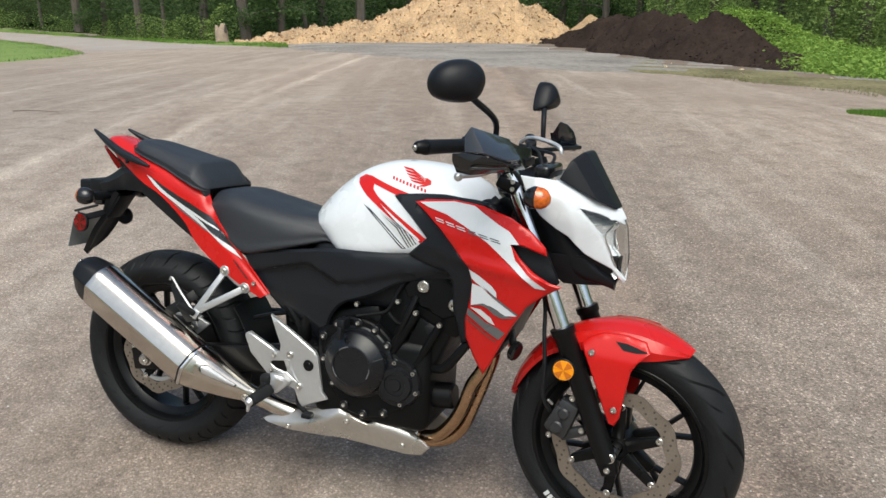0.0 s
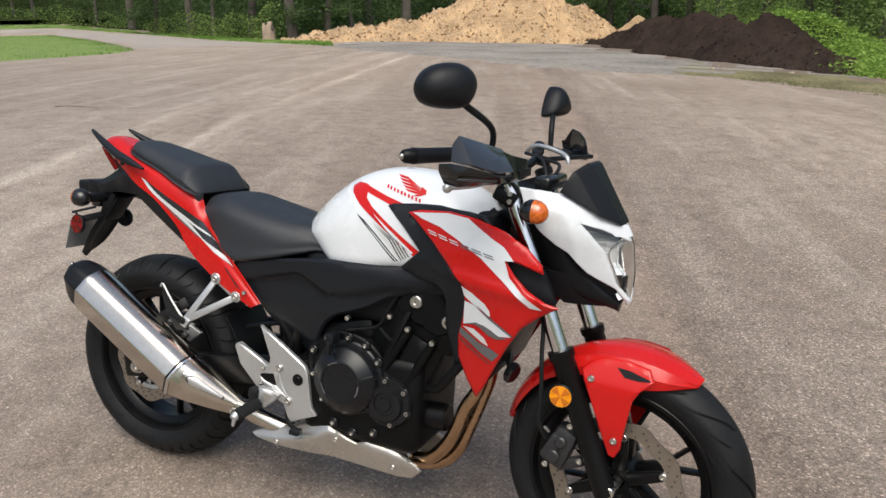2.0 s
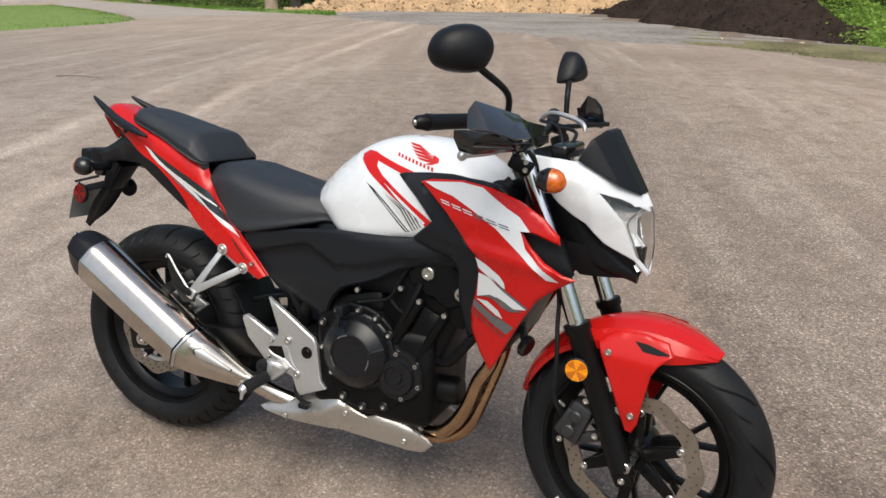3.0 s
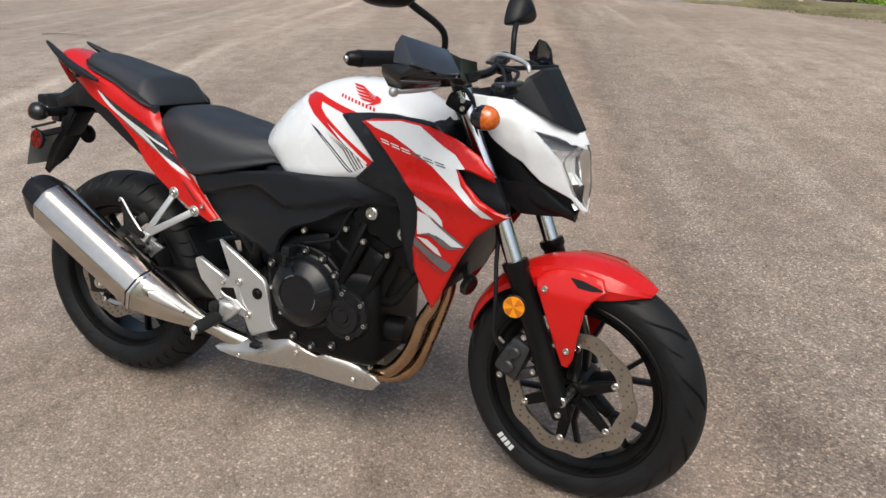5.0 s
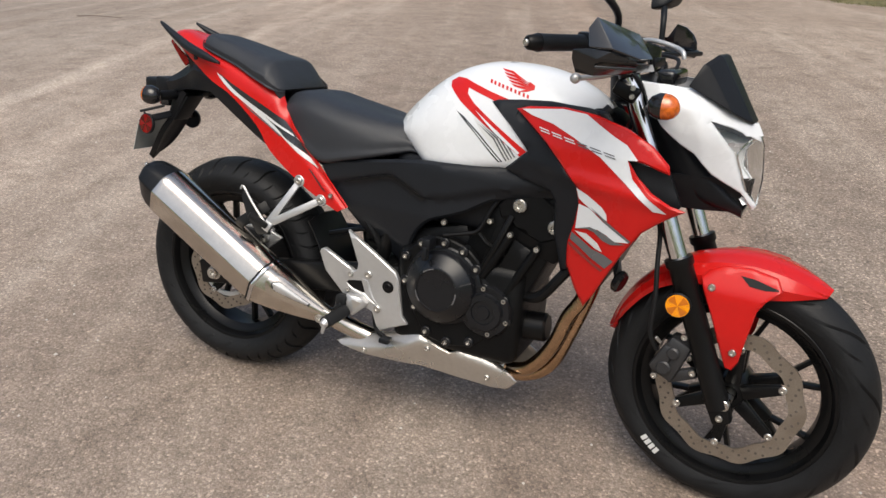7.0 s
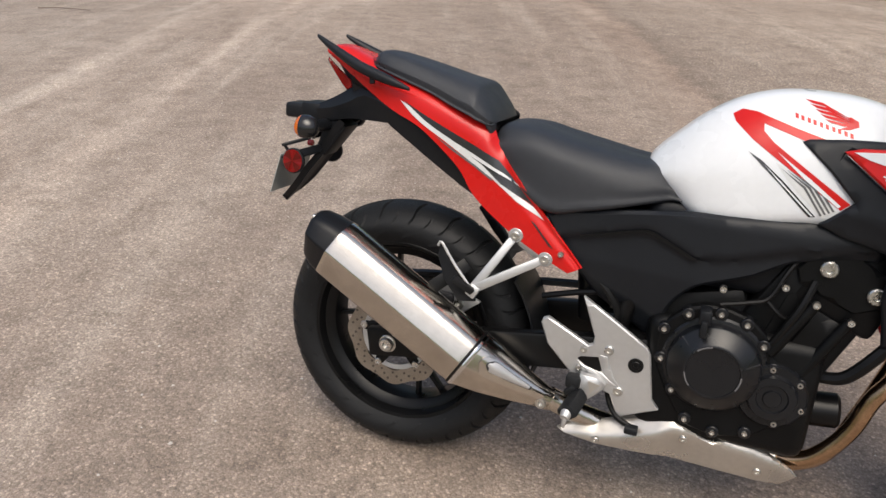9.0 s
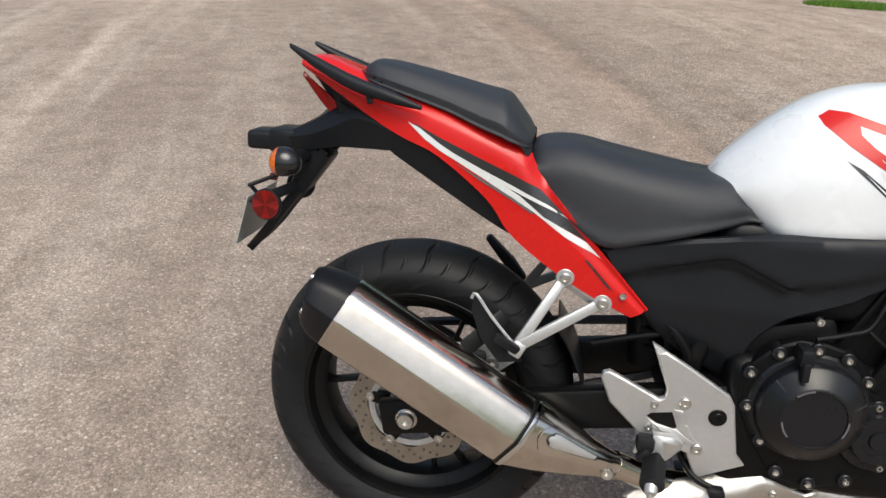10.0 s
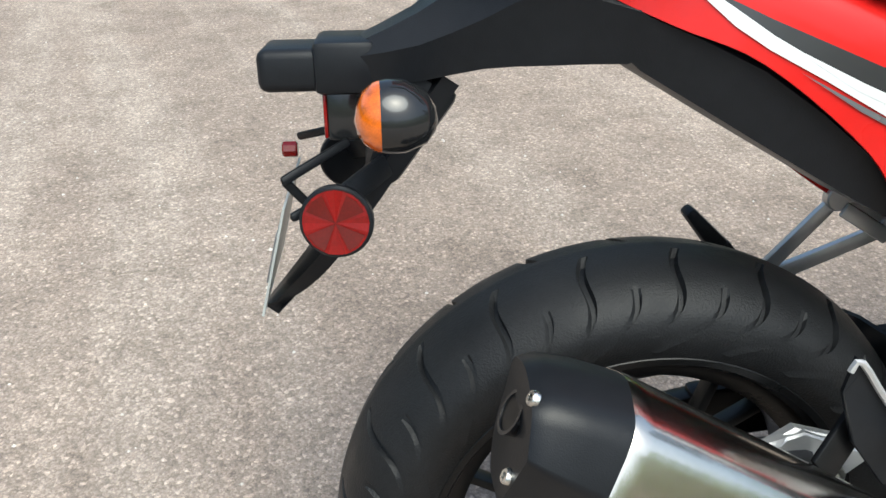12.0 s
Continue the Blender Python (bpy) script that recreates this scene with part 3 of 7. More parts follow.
tagged(part("verge_east", cover([(-13.5, 23), (-16, 21), (-20, 18.5), (-25.5, 18.3), (-36, 18), (-36, 13.3), (-29, 13.4), (-24, 14.4), (-18, 15.4), (-12, 16.6)], 0.05, 0.5, 11), SPARSE), "thin dry grass at the edge of the gravel", "verge", kind="structure")
tagged(part("dirt_strip", cover([(-7, 42), (-12.6, 30.8), (-16.4, 24.2), (-20.2, 21.4), (-24, 20), (-29, 18.5), (-29, 16.6), (-24, 15.9), (-18, 17.5), (-13, 21), (-8, 28), (-4, 37)], 0.045, 0.6, 19), DIRT), "brown dirt and soil spilled at the foot of the heap", "dirt", kind="structure")
tagged(part("grass_patch", cover([(-27.4, 10.5), (-30, 10.9), (-36, 10.9), (-36, 10.2), (-29.8, 10.2), (-27.6, 10.3)], 0.03, 0.15, 13, step=0.3), LAWN), "small patch of green grass on the asphalt", "grass", kind="structure")
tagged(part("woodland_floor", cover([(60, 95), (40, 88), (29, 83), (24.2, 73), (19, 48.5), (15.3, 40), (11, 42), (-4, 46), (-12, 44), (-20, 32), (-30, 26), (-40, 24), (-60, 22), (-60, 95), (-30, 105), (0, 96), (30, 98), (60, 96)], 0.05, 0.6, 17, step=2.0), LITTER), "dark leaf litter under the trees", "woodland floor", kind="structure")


def wooded_hill():
    """The rising ground beyond the wood's edge."""
    rows = []
    for r in (84, 90, 96, 104, 114, 128, 145, 170, 230, 400, 590):
        row = []
        for k in range(91):
            p = polar(90 - 2 * k, r)
            row.append(Vector((p.x, p.y, terrain(p.x, p.y) + 0.4)))
        rows.append(row)
    return from_grid(rows)


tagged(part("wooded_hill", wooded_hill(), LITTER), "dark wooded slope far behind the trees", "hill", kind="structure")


def heap(parts, detail, seed, rough=0.3, n=70, floor=-0.15, blend=0.12):
    """A tipped heap: several cones run together, with a broken surface. parts: bearing, distance, radius across, radius deep, height."""
    cs = []
    for a, r, ra, rd, h in parts:
        cs.append((polar(a, r), ra, rd, h, radians(20 + a)))
    xs = [c[0].x + s * max(c[1], c[2]) for c in cs for s in (-1.1, 1.1)]
    ys = [c[0].y + s * max(c[1], c[2]) for c in cs for s in (-1.1, 1.1)]
    bm = bmesh.new()
    grid = []
    for i in range(n + 1):
        row = []
        for j in range(n + 1):
            x, y = min(xs) + (max(xs) - min(xs)) * i / n, min(ys) + (max(ys) - min(ys)) * j / n
            z = 0.0
            for c, ra, rd, h, ang in cs:
                dx, dy = x - c.x, y - c.y
                u, v = dx * math.cos(ang) + dy * math.sin(ang), -dx * math.sin(ang) + dy * math.cos(ang)
                d = math.hypot(u / ra, v / rd) + 0.12 * noise.noise(Vector((x * 0.6, y * 0.6, seed)))
                z += math.exp(max(-1.5, (max(h, 2.5) * (1 - d) if d > 1 else h * (1 - d) if d > 0.25 else h * (0.75 - (d * d * 2 - 0.125)))) / blend)
            z = max(floor, blend * math.log(z + 1e-9))
            p = Vector((x, y, seed))
            z += (noise.fractal(p * 1.1, 0.8, 2.2, 5) * rough + noise.noise(p * 5) * detail) * (1 if z > 0.02 else 0.1)
            row.append(bm.verts.new((x, y, terrain(x, y) + z)))
        grid.append(row)
    for i in range(n):
        for j in range(n):
            q = (grid[i][j], grid[i + 1][j], grid[i + 1][j + 1], grid[i][j + 1])
            if max(v.co.z - terrain(v.co.x, v.co.y) for v in q) > floor * 0.5:
                bm.faces.new(q)
    bmesh.ops.delete(bm, geom=[v for v in bm.verts if not v.link_faces], context="VERTS")
    return bm


tagged(part("sand_mound", heap([(-2.7, 39, 4.8, 3.2, 2.9), (1.2, 39, 4.2, 2.8, 2.2), (4.2, 38.5, 3.8, 2.4, 1.35), (8.3, 38, 4.4, 2.0, 0.85), (-6.0, 40, 2.9, 2.6, 1.9)], 0.13, 4.1, 0.27, 190), SAND, sharp=180), "large heap of pale sand and broken stone", "sand heap")
tagged(part("sand_mound", heap([(-10.3, 43, 2.0, 1.4, 1.5)], 0.05, 6.3, 0.1, 30), SAND, sharp=180), "small mound of pale sand between heaps", "sand heap")
tagged(part("soil_mound", heap([(-10.4, 37, 2.6, 2.2, 0.75), (-12.4, 32.2, 2.6, 2.2, 1.45), (-14.6, 28.0, 2.4, 2.4, 1.72), (-16.4, 26.0, 1.8, 2.2, 1.45), (-18.6, 24.2, 1.9, 2.2, 1.52), (-21, 22.3, 1.4, 1.8, 0.85), (-23, 20.6, 1.2, 1.4, 0.3)], 0.07, 8.7, 0.20, 200, blend=0.12), EARTH, sharp=180), "long heap of dark brown topsoil", "soil heap")
tagged(part("weed_bank", heap([(-19.6, 27, 2.2, 1.8, 1.6), (-21.2, 26.5, 2.0, 1.8, 1.4), (-22.8, 26, 2.0, 1.8, 1.0), (-24.6, 25, 2.0, 1.8, 0.55), (-26.6, 23.5, 2.2, 2.0, 0.25), (-29, 22, 2.6, 2.5, 0.15), (-32, 20.5, 3.0, 2.5, 0.15)], 0.05, 2.2, 0.08, 110), LITTER, sharp=180), "low bank overgrown with weeds behind the soil heap", "bank")


def leaves(points, size, seed, flat=0.35):
    """Small pointed leaves at given places, each its own island."""
    rnd = random.Random(seed)
    vs, fs = [], []
    for p in points:
        s = size * rnd.uniform(0.6, 1.4)
        d = Vector((rnd.gauss(0, 1), rnd.gauss(0, 1), rnd.gauss(0, flat))).normalized()
        w = d.cross(Vector((rnd.gauss(0, 1), rnd.gauss(0, 1), rnd.gauss(0, 1)))).normalized()
        c = Vector(p)
        k = len(vs)
        vs += [c - d * s, c + w * s * 0.45, c + d * s, c - w * s * 0.45]
        fs.append((k, k + 1, k + 2, k + 3))
    me = bpy.data.meshes.new("leaves")
    me.from_pydata([tuple(v) for v in vs], [], fs)
    return me


def leaf_part(name, me, mat, parent=None, label=""):
    me.materials.append(mat)
    ob = new(name, me)
    if parent:
        ob.parent = parent
    return tagged(ob, label)


def tree(seed, height, crown_low, spread, mat, trunk_r):
    """A tapered trunk with limbs and an uneven crown of small leaves."""
    rnd = random.Random(seed)
    root = new("tree")
    bend = [Vector((rnd.uniform(-0.25, 0.25) * i, rnd.uniform(-0.25, 0.25) * i, height * i / 4)) for i in range(5)]
    bend[0].z = -0.4
    part("trunk", tube(bend, [trunk_r * 1.25, trunk_r, trunk_r * 0.8, trunk_r * 0.55, trunk_r * 0.2], 8, 3), BARK, root)
    spots = []
    for k in range(rnd.randint(9, 13)):
        f = rnd.uniform(crown_low, 0.95)
        base = bend[0].lerp(bend[4], f)
        a = rnd.uniform(0, 6.28)
        ln = spread * (1.1 - f * 0.6) * rnd.uniform(0.6, 1.1)
        tip = base + Vector((math.cos(a) * ln, math.sin(a) * ln, ln * rnd.uniform(-0.05, 0.5)))
        part("limb", tube([base, base.lerp(tip, 0.5) + Vector((0, 0, 0.15)), tip], [trunk_r * 0.3, trunk_r * 0.2, trunk_r * 0.08], 5, 2), BARK, root)
        for _ in range(420):
            q = base.lerp(tip, rnd.uniform(0.3, 1.1))
            spots.append(q + Vector((rnd.gauss(0, 0.35), rnd.gauss(0, 0.35), rnd.gauss(0, 0.3))) * spread * 0.35)
    leaf_part("crown", leaves(spots, 0.085, seed), mat, root)
    return tagged(root, "broadleaf tree in fresh spring leaf" if mat is LEAF_L else "tall tree with dark green foliage", "tree", "trees at the wood's edge")


EDGE = [(40, 90), (30, 84), (24, 74), (19, 50), (15, 42), (12, 42), (8, 47), (0, 48), (-8, 48), (-12, 46), (-16, 38), (-22, 33), (-30, 29), (-40, 27)]


def edge(az):
    return float(np.interp(-az, [-a for a, _ in EDGE], [r for _, r in EDGE]))


rnd = random.Random(5)
kinds = [tree(11, 11, 0.12, 2.4, LEAF_D, 0.16), tree(12, 13, 0.2, 2.6, LEAF_D, 0.22), tree(13, 9, 0.08, 2.2, LEAF_L, 0.11), tree(14, 12, 0.15, 2.6, LEAF_L, 0.17)]
spots = []
for i in range(34):
    az = 36 - 72 * (i + rnd.uniform(-0.35, 0.35)) / 33
    spots.append((az, edge(az) + rnd.uniform(0.5, 6)))
for i, (az, r) in enumerate(spots):
    p = polar(az, r)
    p.z = terrain(p.x, p.y)
    k = kinds[rnd.choice((0, 1, 1, 0, 2) if az > 0 else (2, 3, 3, 0))]
    m = Matrix.Translation(p) @ pose(0, 0, 0, 0, 0, rnd.uniform(0, 360)) @ Matrix.Scale(rnd.uniform(0.85, 1.2), 4)
    if i < 4:
        kinds[i].matrix_basis = m
    else:
        copy_thing(k, m)


def undergrowth(az0, az1, r0, r1, low, high, count, size, mat, seed, name, label):
    rnd = random.Random(seed)
    pts = []
    for _ in range(count):
        az = rnd.uniform(az0, az1)
        r = edge(az) + rnd.uniform(r0, r1)
        if noise.noise(Vector((az * 0.25, r * 0.3, seed))) < -0.18:
            continue
        p = polar(az, r)
        pts.append((p.x, p.y, terrain(p.x, p.y) + low + (high - low) * rnd.random() ** 1.3 * (0.55 + 0.45 * noise.noise(Vector((az * 0.5, 0, seed + 3))))))
    return tagged(leaf_part(name, leaves(pts, size, seed), mat), label, "undergrowth", kind="stuff")


# shade inside the wood is put into the darker leaf colour, LEAF_D
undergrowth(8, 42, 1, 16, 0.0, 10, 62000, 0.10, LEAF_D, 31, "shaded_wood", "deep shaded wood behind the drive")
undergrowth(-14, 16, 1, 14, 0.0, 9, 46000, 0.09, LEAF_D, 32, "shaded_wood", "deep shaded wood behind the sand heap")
undergrowth(-42, 2, 1, 12, 0.0, 9, 80000, 0.075, LEAF_M, 33, "leafy_wood", "leafy spring wood behind the heaps")
undergrowth(-42, -14, -3, 4, 0.0, 5, 52000, 0.06, LEAF_L, 34, "leafy_thicket", "leafy thicket beside the weed bank")
undergrowth(14, 42, 0, 3, 0.0, 2.6, 16000, 0.08, LEAF_M, 35, "hedge_scrub", "low scrub at the edge of the wood")
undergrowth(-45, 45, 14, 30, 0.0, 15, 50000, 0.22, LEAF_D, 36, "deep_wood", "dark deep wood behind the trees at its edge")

def unseen_belt(seed):
    """An added, unseen belt of leaves on the near side that darkens reflections."""
    rnd = random.Random(seed)
    pts = []
    for _ in range(30000):
        az, r = rnd.uniform(48, 318), rnd.uniform(27, 36)
        p = polar(az, r)
        top = 10 + 4 * noise.noise(Vector((az * 0.12, 3, seed)))
        pts.append((p.x, p.y, terrain(p.x, p.y) + top * rnd.random()))
    return leaves(pts, 0.34, seed)


tagged(leaf_part("tree_belt", unseen_belt(71), LEAF_M), "added unseen belt of leaves round the near side, darkening reflections", "trees", kind="stuff")

# weeds on the bank
rnd = random.Random(9)
bank = bpy.data.objects["weed_bank"].data
wp = []
for v in bank.vertices:
    for _ in range(9):
        wp.append(v.co + Vector((rnd.gauss(0, 0.12), rnd.gauss(0, 0.12), abs(rnd.gauss(0, 0.11)))))
tagged(leaf_part("weeds", leaves(wp, 0.05, 41), WEED), "dense fresh green weeds on the bank", "weeds", kind="stuff")

def tufts(name, outline, count, height, mat, seed, label):
    """Short upright blades inside an outline of (bearing, distance)."""
    rnd = random.Random(seed)
    ring = [tuple(polar(a, r)[:2]) for a, r in outline]
    xs, ys = [p[0] for p in ring], [p[1] for p in ring]
    vs, fs = [], []
    while len(fs) < count:
        x, y = rnd.uniform(min(xs), max(xs)), rnd.uniform(min(ys), max(ys))
        if not inside(x, y, ring):
            continue
        h = height * rnd.uniform(0.5, 1.4) * (1 + 0.5 * noise.noise(Vector((x, y, seed))))
        a = rnd.uniform(0, 6.28)
        c = Vector((x, y, terrain(x, y)))
        w = Vector((math.cos(a), math.sin(a), 0)) * h * 0.2
        k = len(vs)
        vs += [c - w, c + w, c + Vector((rnd.gauss(0, 0.4) * h, rnd.gauss(0, 0.4) * h, h + 0.03))]
        fs.append((k, k + 1, k + 2))
    me = bpy.data.meshes.new(name)
    me.from_pydata([tuple(v) for v in vs], [], fs)
    me.materials.append(mat)
    return tagged(new(name, me), label, "grass", kind="stuff")


tufts("lawn_grass", [(42, 72), (29.3, 69), (27.2, 49), (25.6, 37.5), (24.1, 29), (26, 26.5), (29.3, 25), (36, 24)], 36000, 0.05, BLADE, 61, "short green grass of the lawn")
tufts("verge_grass", [(40, 80), (29, 78.5), (24.2, 69.7), (19, 42), (13.4, 33.4), (11.0, 30.4), (11.2, 36), (15.3, 39.3), (19, 48), (24.2, 72.5), (29, 82.5), (40, 86)], 22000, 0.08, BLADE, 62, "rough grass of the verge")
tufts("dry_grass", [(-13.5, 23), (-16, 21), (-20, 18.5), (-25.5, 18.3), (-34, 18), (-34, 13.6), (-29, 13.3), (-24, 14.2), (-18, 15.6)], 7000, 0.018, DRYB, 63, "thin dry grass tufts by the gravel")
tufts("patch_grass", [(-27.4, 10.5), (-30, 10.9), (-34, 10.9), (-34, 10.2), (-29.8, 10.2), (-27.6, 10.3)], 5000, 0.022, BLADE, 64, "short grass of the small patch")

# stones on the heaps and litter at their feet
def rubble(name, source, count, size, mat, seed, label, low=0.0):
    rnd = random.Random(seed)
    me = bpy.data.objects[source].data
    vs, fs = [], []
    for _ in range(count):
        c = me.vertices[rnd.randrange(len(me.vertices))].co
        s = size * rnd.uniform(0.4, 1.5)
        k = len(vs)
        ax = [Vector((rnd.gauss(0, 1), rnd.gauss(0, 1), rnd.gauss(0, 1))).normalized() for _ in range(3)]
        vs += [c + ax[0] * s, c - ax[0] * s, c + ax[1] * s * 0.8, c - ax[1] * s * 0.8, c + ax[2] * s * 0.7, c - ax[2] * s * 0.7]
        fs += [(k + a, k + b, k + c2) for a, b, c2 in ((0, 2, 4), (2, 1, 4), (1, 3, 4), (3, 0, 4), (2, 0, 5), (1, 2, 5), (3, 1, 5), (0, 3, 5))]
    m2 = bpy.data.meshes.new(name)
    m2.from_pydata([tuple(v) for v in vs], [], fs)
    m2.materials.append(mat)
    return tagged(new(name, m2), label, "stones", kind="stuff")


rubble("sandy_stones", "sand_mound", 3200, 0.055, ROCK, 51, "loose pale stones on the sand heap")
rubble("clay_lumps", "sand_mound", 1500, 0.085, CLAY, 52, "damp orange clay lumps on the sand heap")
rubble("soil_clods", "soil_mound", 2200, 0.04, EARTH, 54, "dark clods on the soil heap")
rubble("heap_litter", "dirt_strip", 160, 0.05, ROCK, 55, "pale stones at the foot of the soil heap")
rubble("gravel_stones", "gravel", 900, 0.025, GRAVEL, 53, "loose grey stones on the gravel")


def stump():
    p = polar(15.5, 39.8)
    root = new("tree_stump")
    root.matrix_basis = Matrix.Translation((p.x, p.y, terrain(p.x, p.y) - 0.1))
    part("trunk", tube([(0, 0, 0), (0.02, 0, 0.30), (0.06, 0.02, 0.65), (0.10, 0.03, 1.0)], [0.40, 0.29, 0.24, 0.10], 11, 3), WOODCUT, root)
    part("split_stem", tube([(-0.12, 0, 0.25), (-0.22, 0.02, 0.6), (-0.30, 0.03, 0.92)], [0.20, 0.15, 0.05], 9, 3), WOODCUT, root)
    part("branch_stub", tube([(0.12, 0, 0.45), (0.26, -0.05, 0.7), (0.30, -0.1, 0.95)], [0.11, 0.08, 0.03], 8, 3), BARK, root)
    return tagged(root, "tall weathered tree stump at the wood's edge", "tree stump")


stump()


# ---- the motorcycle: x ahead from the rear axle, y to its left, z up; it leans to its left on the stand ----
BIKE_LEAN = 10.0
bike = new("motorcycle")
bike.matrix_basis = pose(0, 0.074, 0, -BIKE_LEAN, 0, 0)
tagged(bike, "red and white naked motorcycle leaning on its side stand", "motorcycle")
STEER = Matrix.Translation((1.06, 0, 0.93)) @ Matrix.Rotation(radians(-7), 4, Vector((-0.402, 0, 0.916))) @ Matrix.Translation((-1.06, 0, -0.93))


def both(name, bm, mat, label="", parent=None, sharp=40, m=None):
    other = flipped(bm)
    r = part(name, bm, mat, parent or bike, label, sharp=sharp, m=m)
    part(name, other, mat, parent or bike, label, sharp=sharp, m=m)
    return r


# -- wheels --
def tyre_mesh(prof, segs, grooves, slant, depth=0.0065):
    """prof: (radius, half width) from the bead to the crown. The rows slant with the tread, so that grooves run clean."""
    half = cr([(r, w, 0) for r, w in prof], 5)
    row = [(p.x, -p.y) for p in half] + [(p.x, p.y) for p in half[::-1][1:]]
    top = len(half) - 1
    crown, bead = prof[-1][0], prof[0][0]
    g = []
    for k in range(segs):
        ring = []
        for j, (r, y) in enumerate(row):
            s = abs(j - top) / top
            t = 2 * math.pi * k / segs + slant * s ** 1.25 + 0.05 * math.sin(s * 8.5 + 0.6)
            ph = (k / segs * grooves) % 1.0
            side = 0 if y < 0 else 0.5
            d = 0.0
            w = 0.10
            ph1 = (ph + side) % 1.0
            ph2 = (ph + side + 0.5) % 1.0
            if 0.08 < s < 0.62 and min(ph1, 1 - ph1) < w / 2:
                d = depth
            if 0.34 < s < 0.74 and min(ph2, 1 - ph2) < w / 2.4:
                d = depth * 0.8
            ring.append(Vector(((r - d) * math.cos(t), y, (r - d) * math.sin(t))))
        g.append(ring)
    g.append(g[0])
    return from_grid(g)


def lathe(prof, n=72):
    g = [[Vector((r * math.cos(a), y, r * math.sin(a))) for r, y in prof] for a in [2 * math.pi * k / n for k in range(n)]]
    g.append(g[0])
    return from_grid(g)


def spoke_mesh(w):
    return merge(
        beam((0.04, 0, 0.0), (0.105, 0, 0.0), 0.030, 0.034, 0.026, 0.024, bev=0.004),
        beam((0.095, 0, 0.002), (0.203, 0, 0.040), 0.020, 0.011, 0.022, 0.009, bev=0.002),
        beam((0.095, 0, -0.002), (0.203, 0, -0.040), 0.020, 0.011, 0.022, 0.009, bev=0.002))


def disc_ring(r_out, r_in, waves, y, thick=0.005, n=160):
    g = []
    for k in range(n + 1):
        a = 2 * math.pi * k / n
        wv = 0.004 * math.cos(a * waves)
        ro, ri = r_out + wv, r_in + 0.003 * math.cos(a * waves)
        g.append([Vector((r * math.cos(a), yy, r * math.sin(a))) for r, yy in ((ri, y), (ro - 0.001, y), (ro, y - 0.001), (ro, y - thick), (ri, y - thick), (ri, y))])
    return from_grid(g)


def wheel(name, m, prof, rim_w, segs, grooves, slant, spin):
    rw = rim_w / 2
    rim = lathe([(0.212, -rw - 0.003), (0.2155, -rw - 0.0085), (0.2225, -rw - 0.0100), (0.2245, -rw - 0.0085), (0.222, -rw), (0.211, -rw + 0.004), (0.206, -rw * 0.75), (0.194, -rw * 0.55), (0.190, 0), (0.194, rw * 0.55),
                 (0.206, rw * 0.75), (0.211, rw - 0.004), (0.222, rw), (0.2245, rw + 0.0085), (0.2225, rw + 0.0100), (0.2155, rw + 0.0085), (0.212, rw + 0.003), (0.2075, rw * 0.84), (0.200, rw * 0.80), (0.186, rw * 0.6), (0.183, 0.012), (0.183, -0.012), (0.186, -rw * 0.6), (0.200, -rw * 0.80), (0.2075, -rw * 0.84), (0.212, -rw - 0.003)])
    w = part(name, rim, WHEELM, bike, "black cast alloy wheel with Y-shaped spokes", m=m)
    part("tyre", tyre_mesh(prof, segs, grooves, slant), RUBBER, w, "black road tyre with curved tread grooves", sharp=30)
    part("hub", merge(lathe([(0.018, -0.055), (0.034, -0.055), (0.038, -0.05), (0.042, -0.02), (0.042, 0.02), (0.038, 0.05), (0.034, 0.055), (0.018, 0.055)], 36)), WHEELM, w)
    sp = part("spoke", spoke_mesh(rw), WHEELM, w)
    for k in range(6):
        rot = Matrix.Rotation(radians(60 * k + spin), 4, "Y")
        if k == 0:
            sp.matrix_basis = rot
        else:
            again(sp, rot)
    part("valve_stem", disc_between((0.192, 0, 0.0), (0.155, -0.012, 0), 0.004, n=8), RUBBER, w, m=Matrix.Rotation(radians(spin + 30), 4, "Y"))
    return w


REAR = Vector((0, 0, 0.307))
FRONT = Vector((1.395, 0, 0.293))
rear_wheel = wheel("rear_wheel", Matrix.Translation(REAR), [(0.213, 0.057), (0.226, 0.068), (0.250, 0.0790), (0.272, 0.0765), (0.293, 0.058), (0.306, 0.031), (0.312, 0)], 0.114, 836, 22, 0.42, 8)
front_wheel = wheel("front_wheel", STEER @ Matrix.Translation(FRONT), [(0.213, 0.043), (0.224, 0.052), (0.245, 0.0595), (0.265, 0.056), (0.283, 0.040), (0.295, 0.021), (0.300, 0)], 0.089, 640, 12, 1.15, 34)


def brake_disc(parent, r_out, r_in, waves, y, holes, arms, arm_r):
    d = part("brake_disc", disc_ring(r_out, r_in, waves, y), DISCM, parent, "wave-edged drilled steel brake disc")
    rows = [(r_in + (r_out - r_in) * f, o) for f, o in ((0.25, 0), (0.5, 0.33), (0.75, 0.66))]
    hole = part("drilled_hole", disc_between((0, y - 0.0058, 0), (0, y - 0.004, 0), 0.0031, n=8, chamfer=0), HOLEM, d)
    first = True
    for r, o in rows:
        for k in range(holes):
            a = 2 * math.pi * (k + o) / holes
            mm = Matrix.Translation((r * math.cos(a), 0, r * math.sin(a)))
            if first:
                hole.matrix_basis = mm
                first = False
            else:
                again(hole, mm)
    for k in range(arms):
        a = 2 * math.pi * k / arms + radians(26)
        c, s = math.cos(a), math.sin(a)
        part("carrier_arm", beam((0.03 * c, y + 0.012, 0.03 * s), (arm_r * c, y - 0.003, arm_r * s), 0.018, 0.034, 0.013, 0.023, bev=0.004), WHEELM, parent)
        screw(parent, (arm_r * c, y - 0.006, arm_r * s), 0.009)
    return d


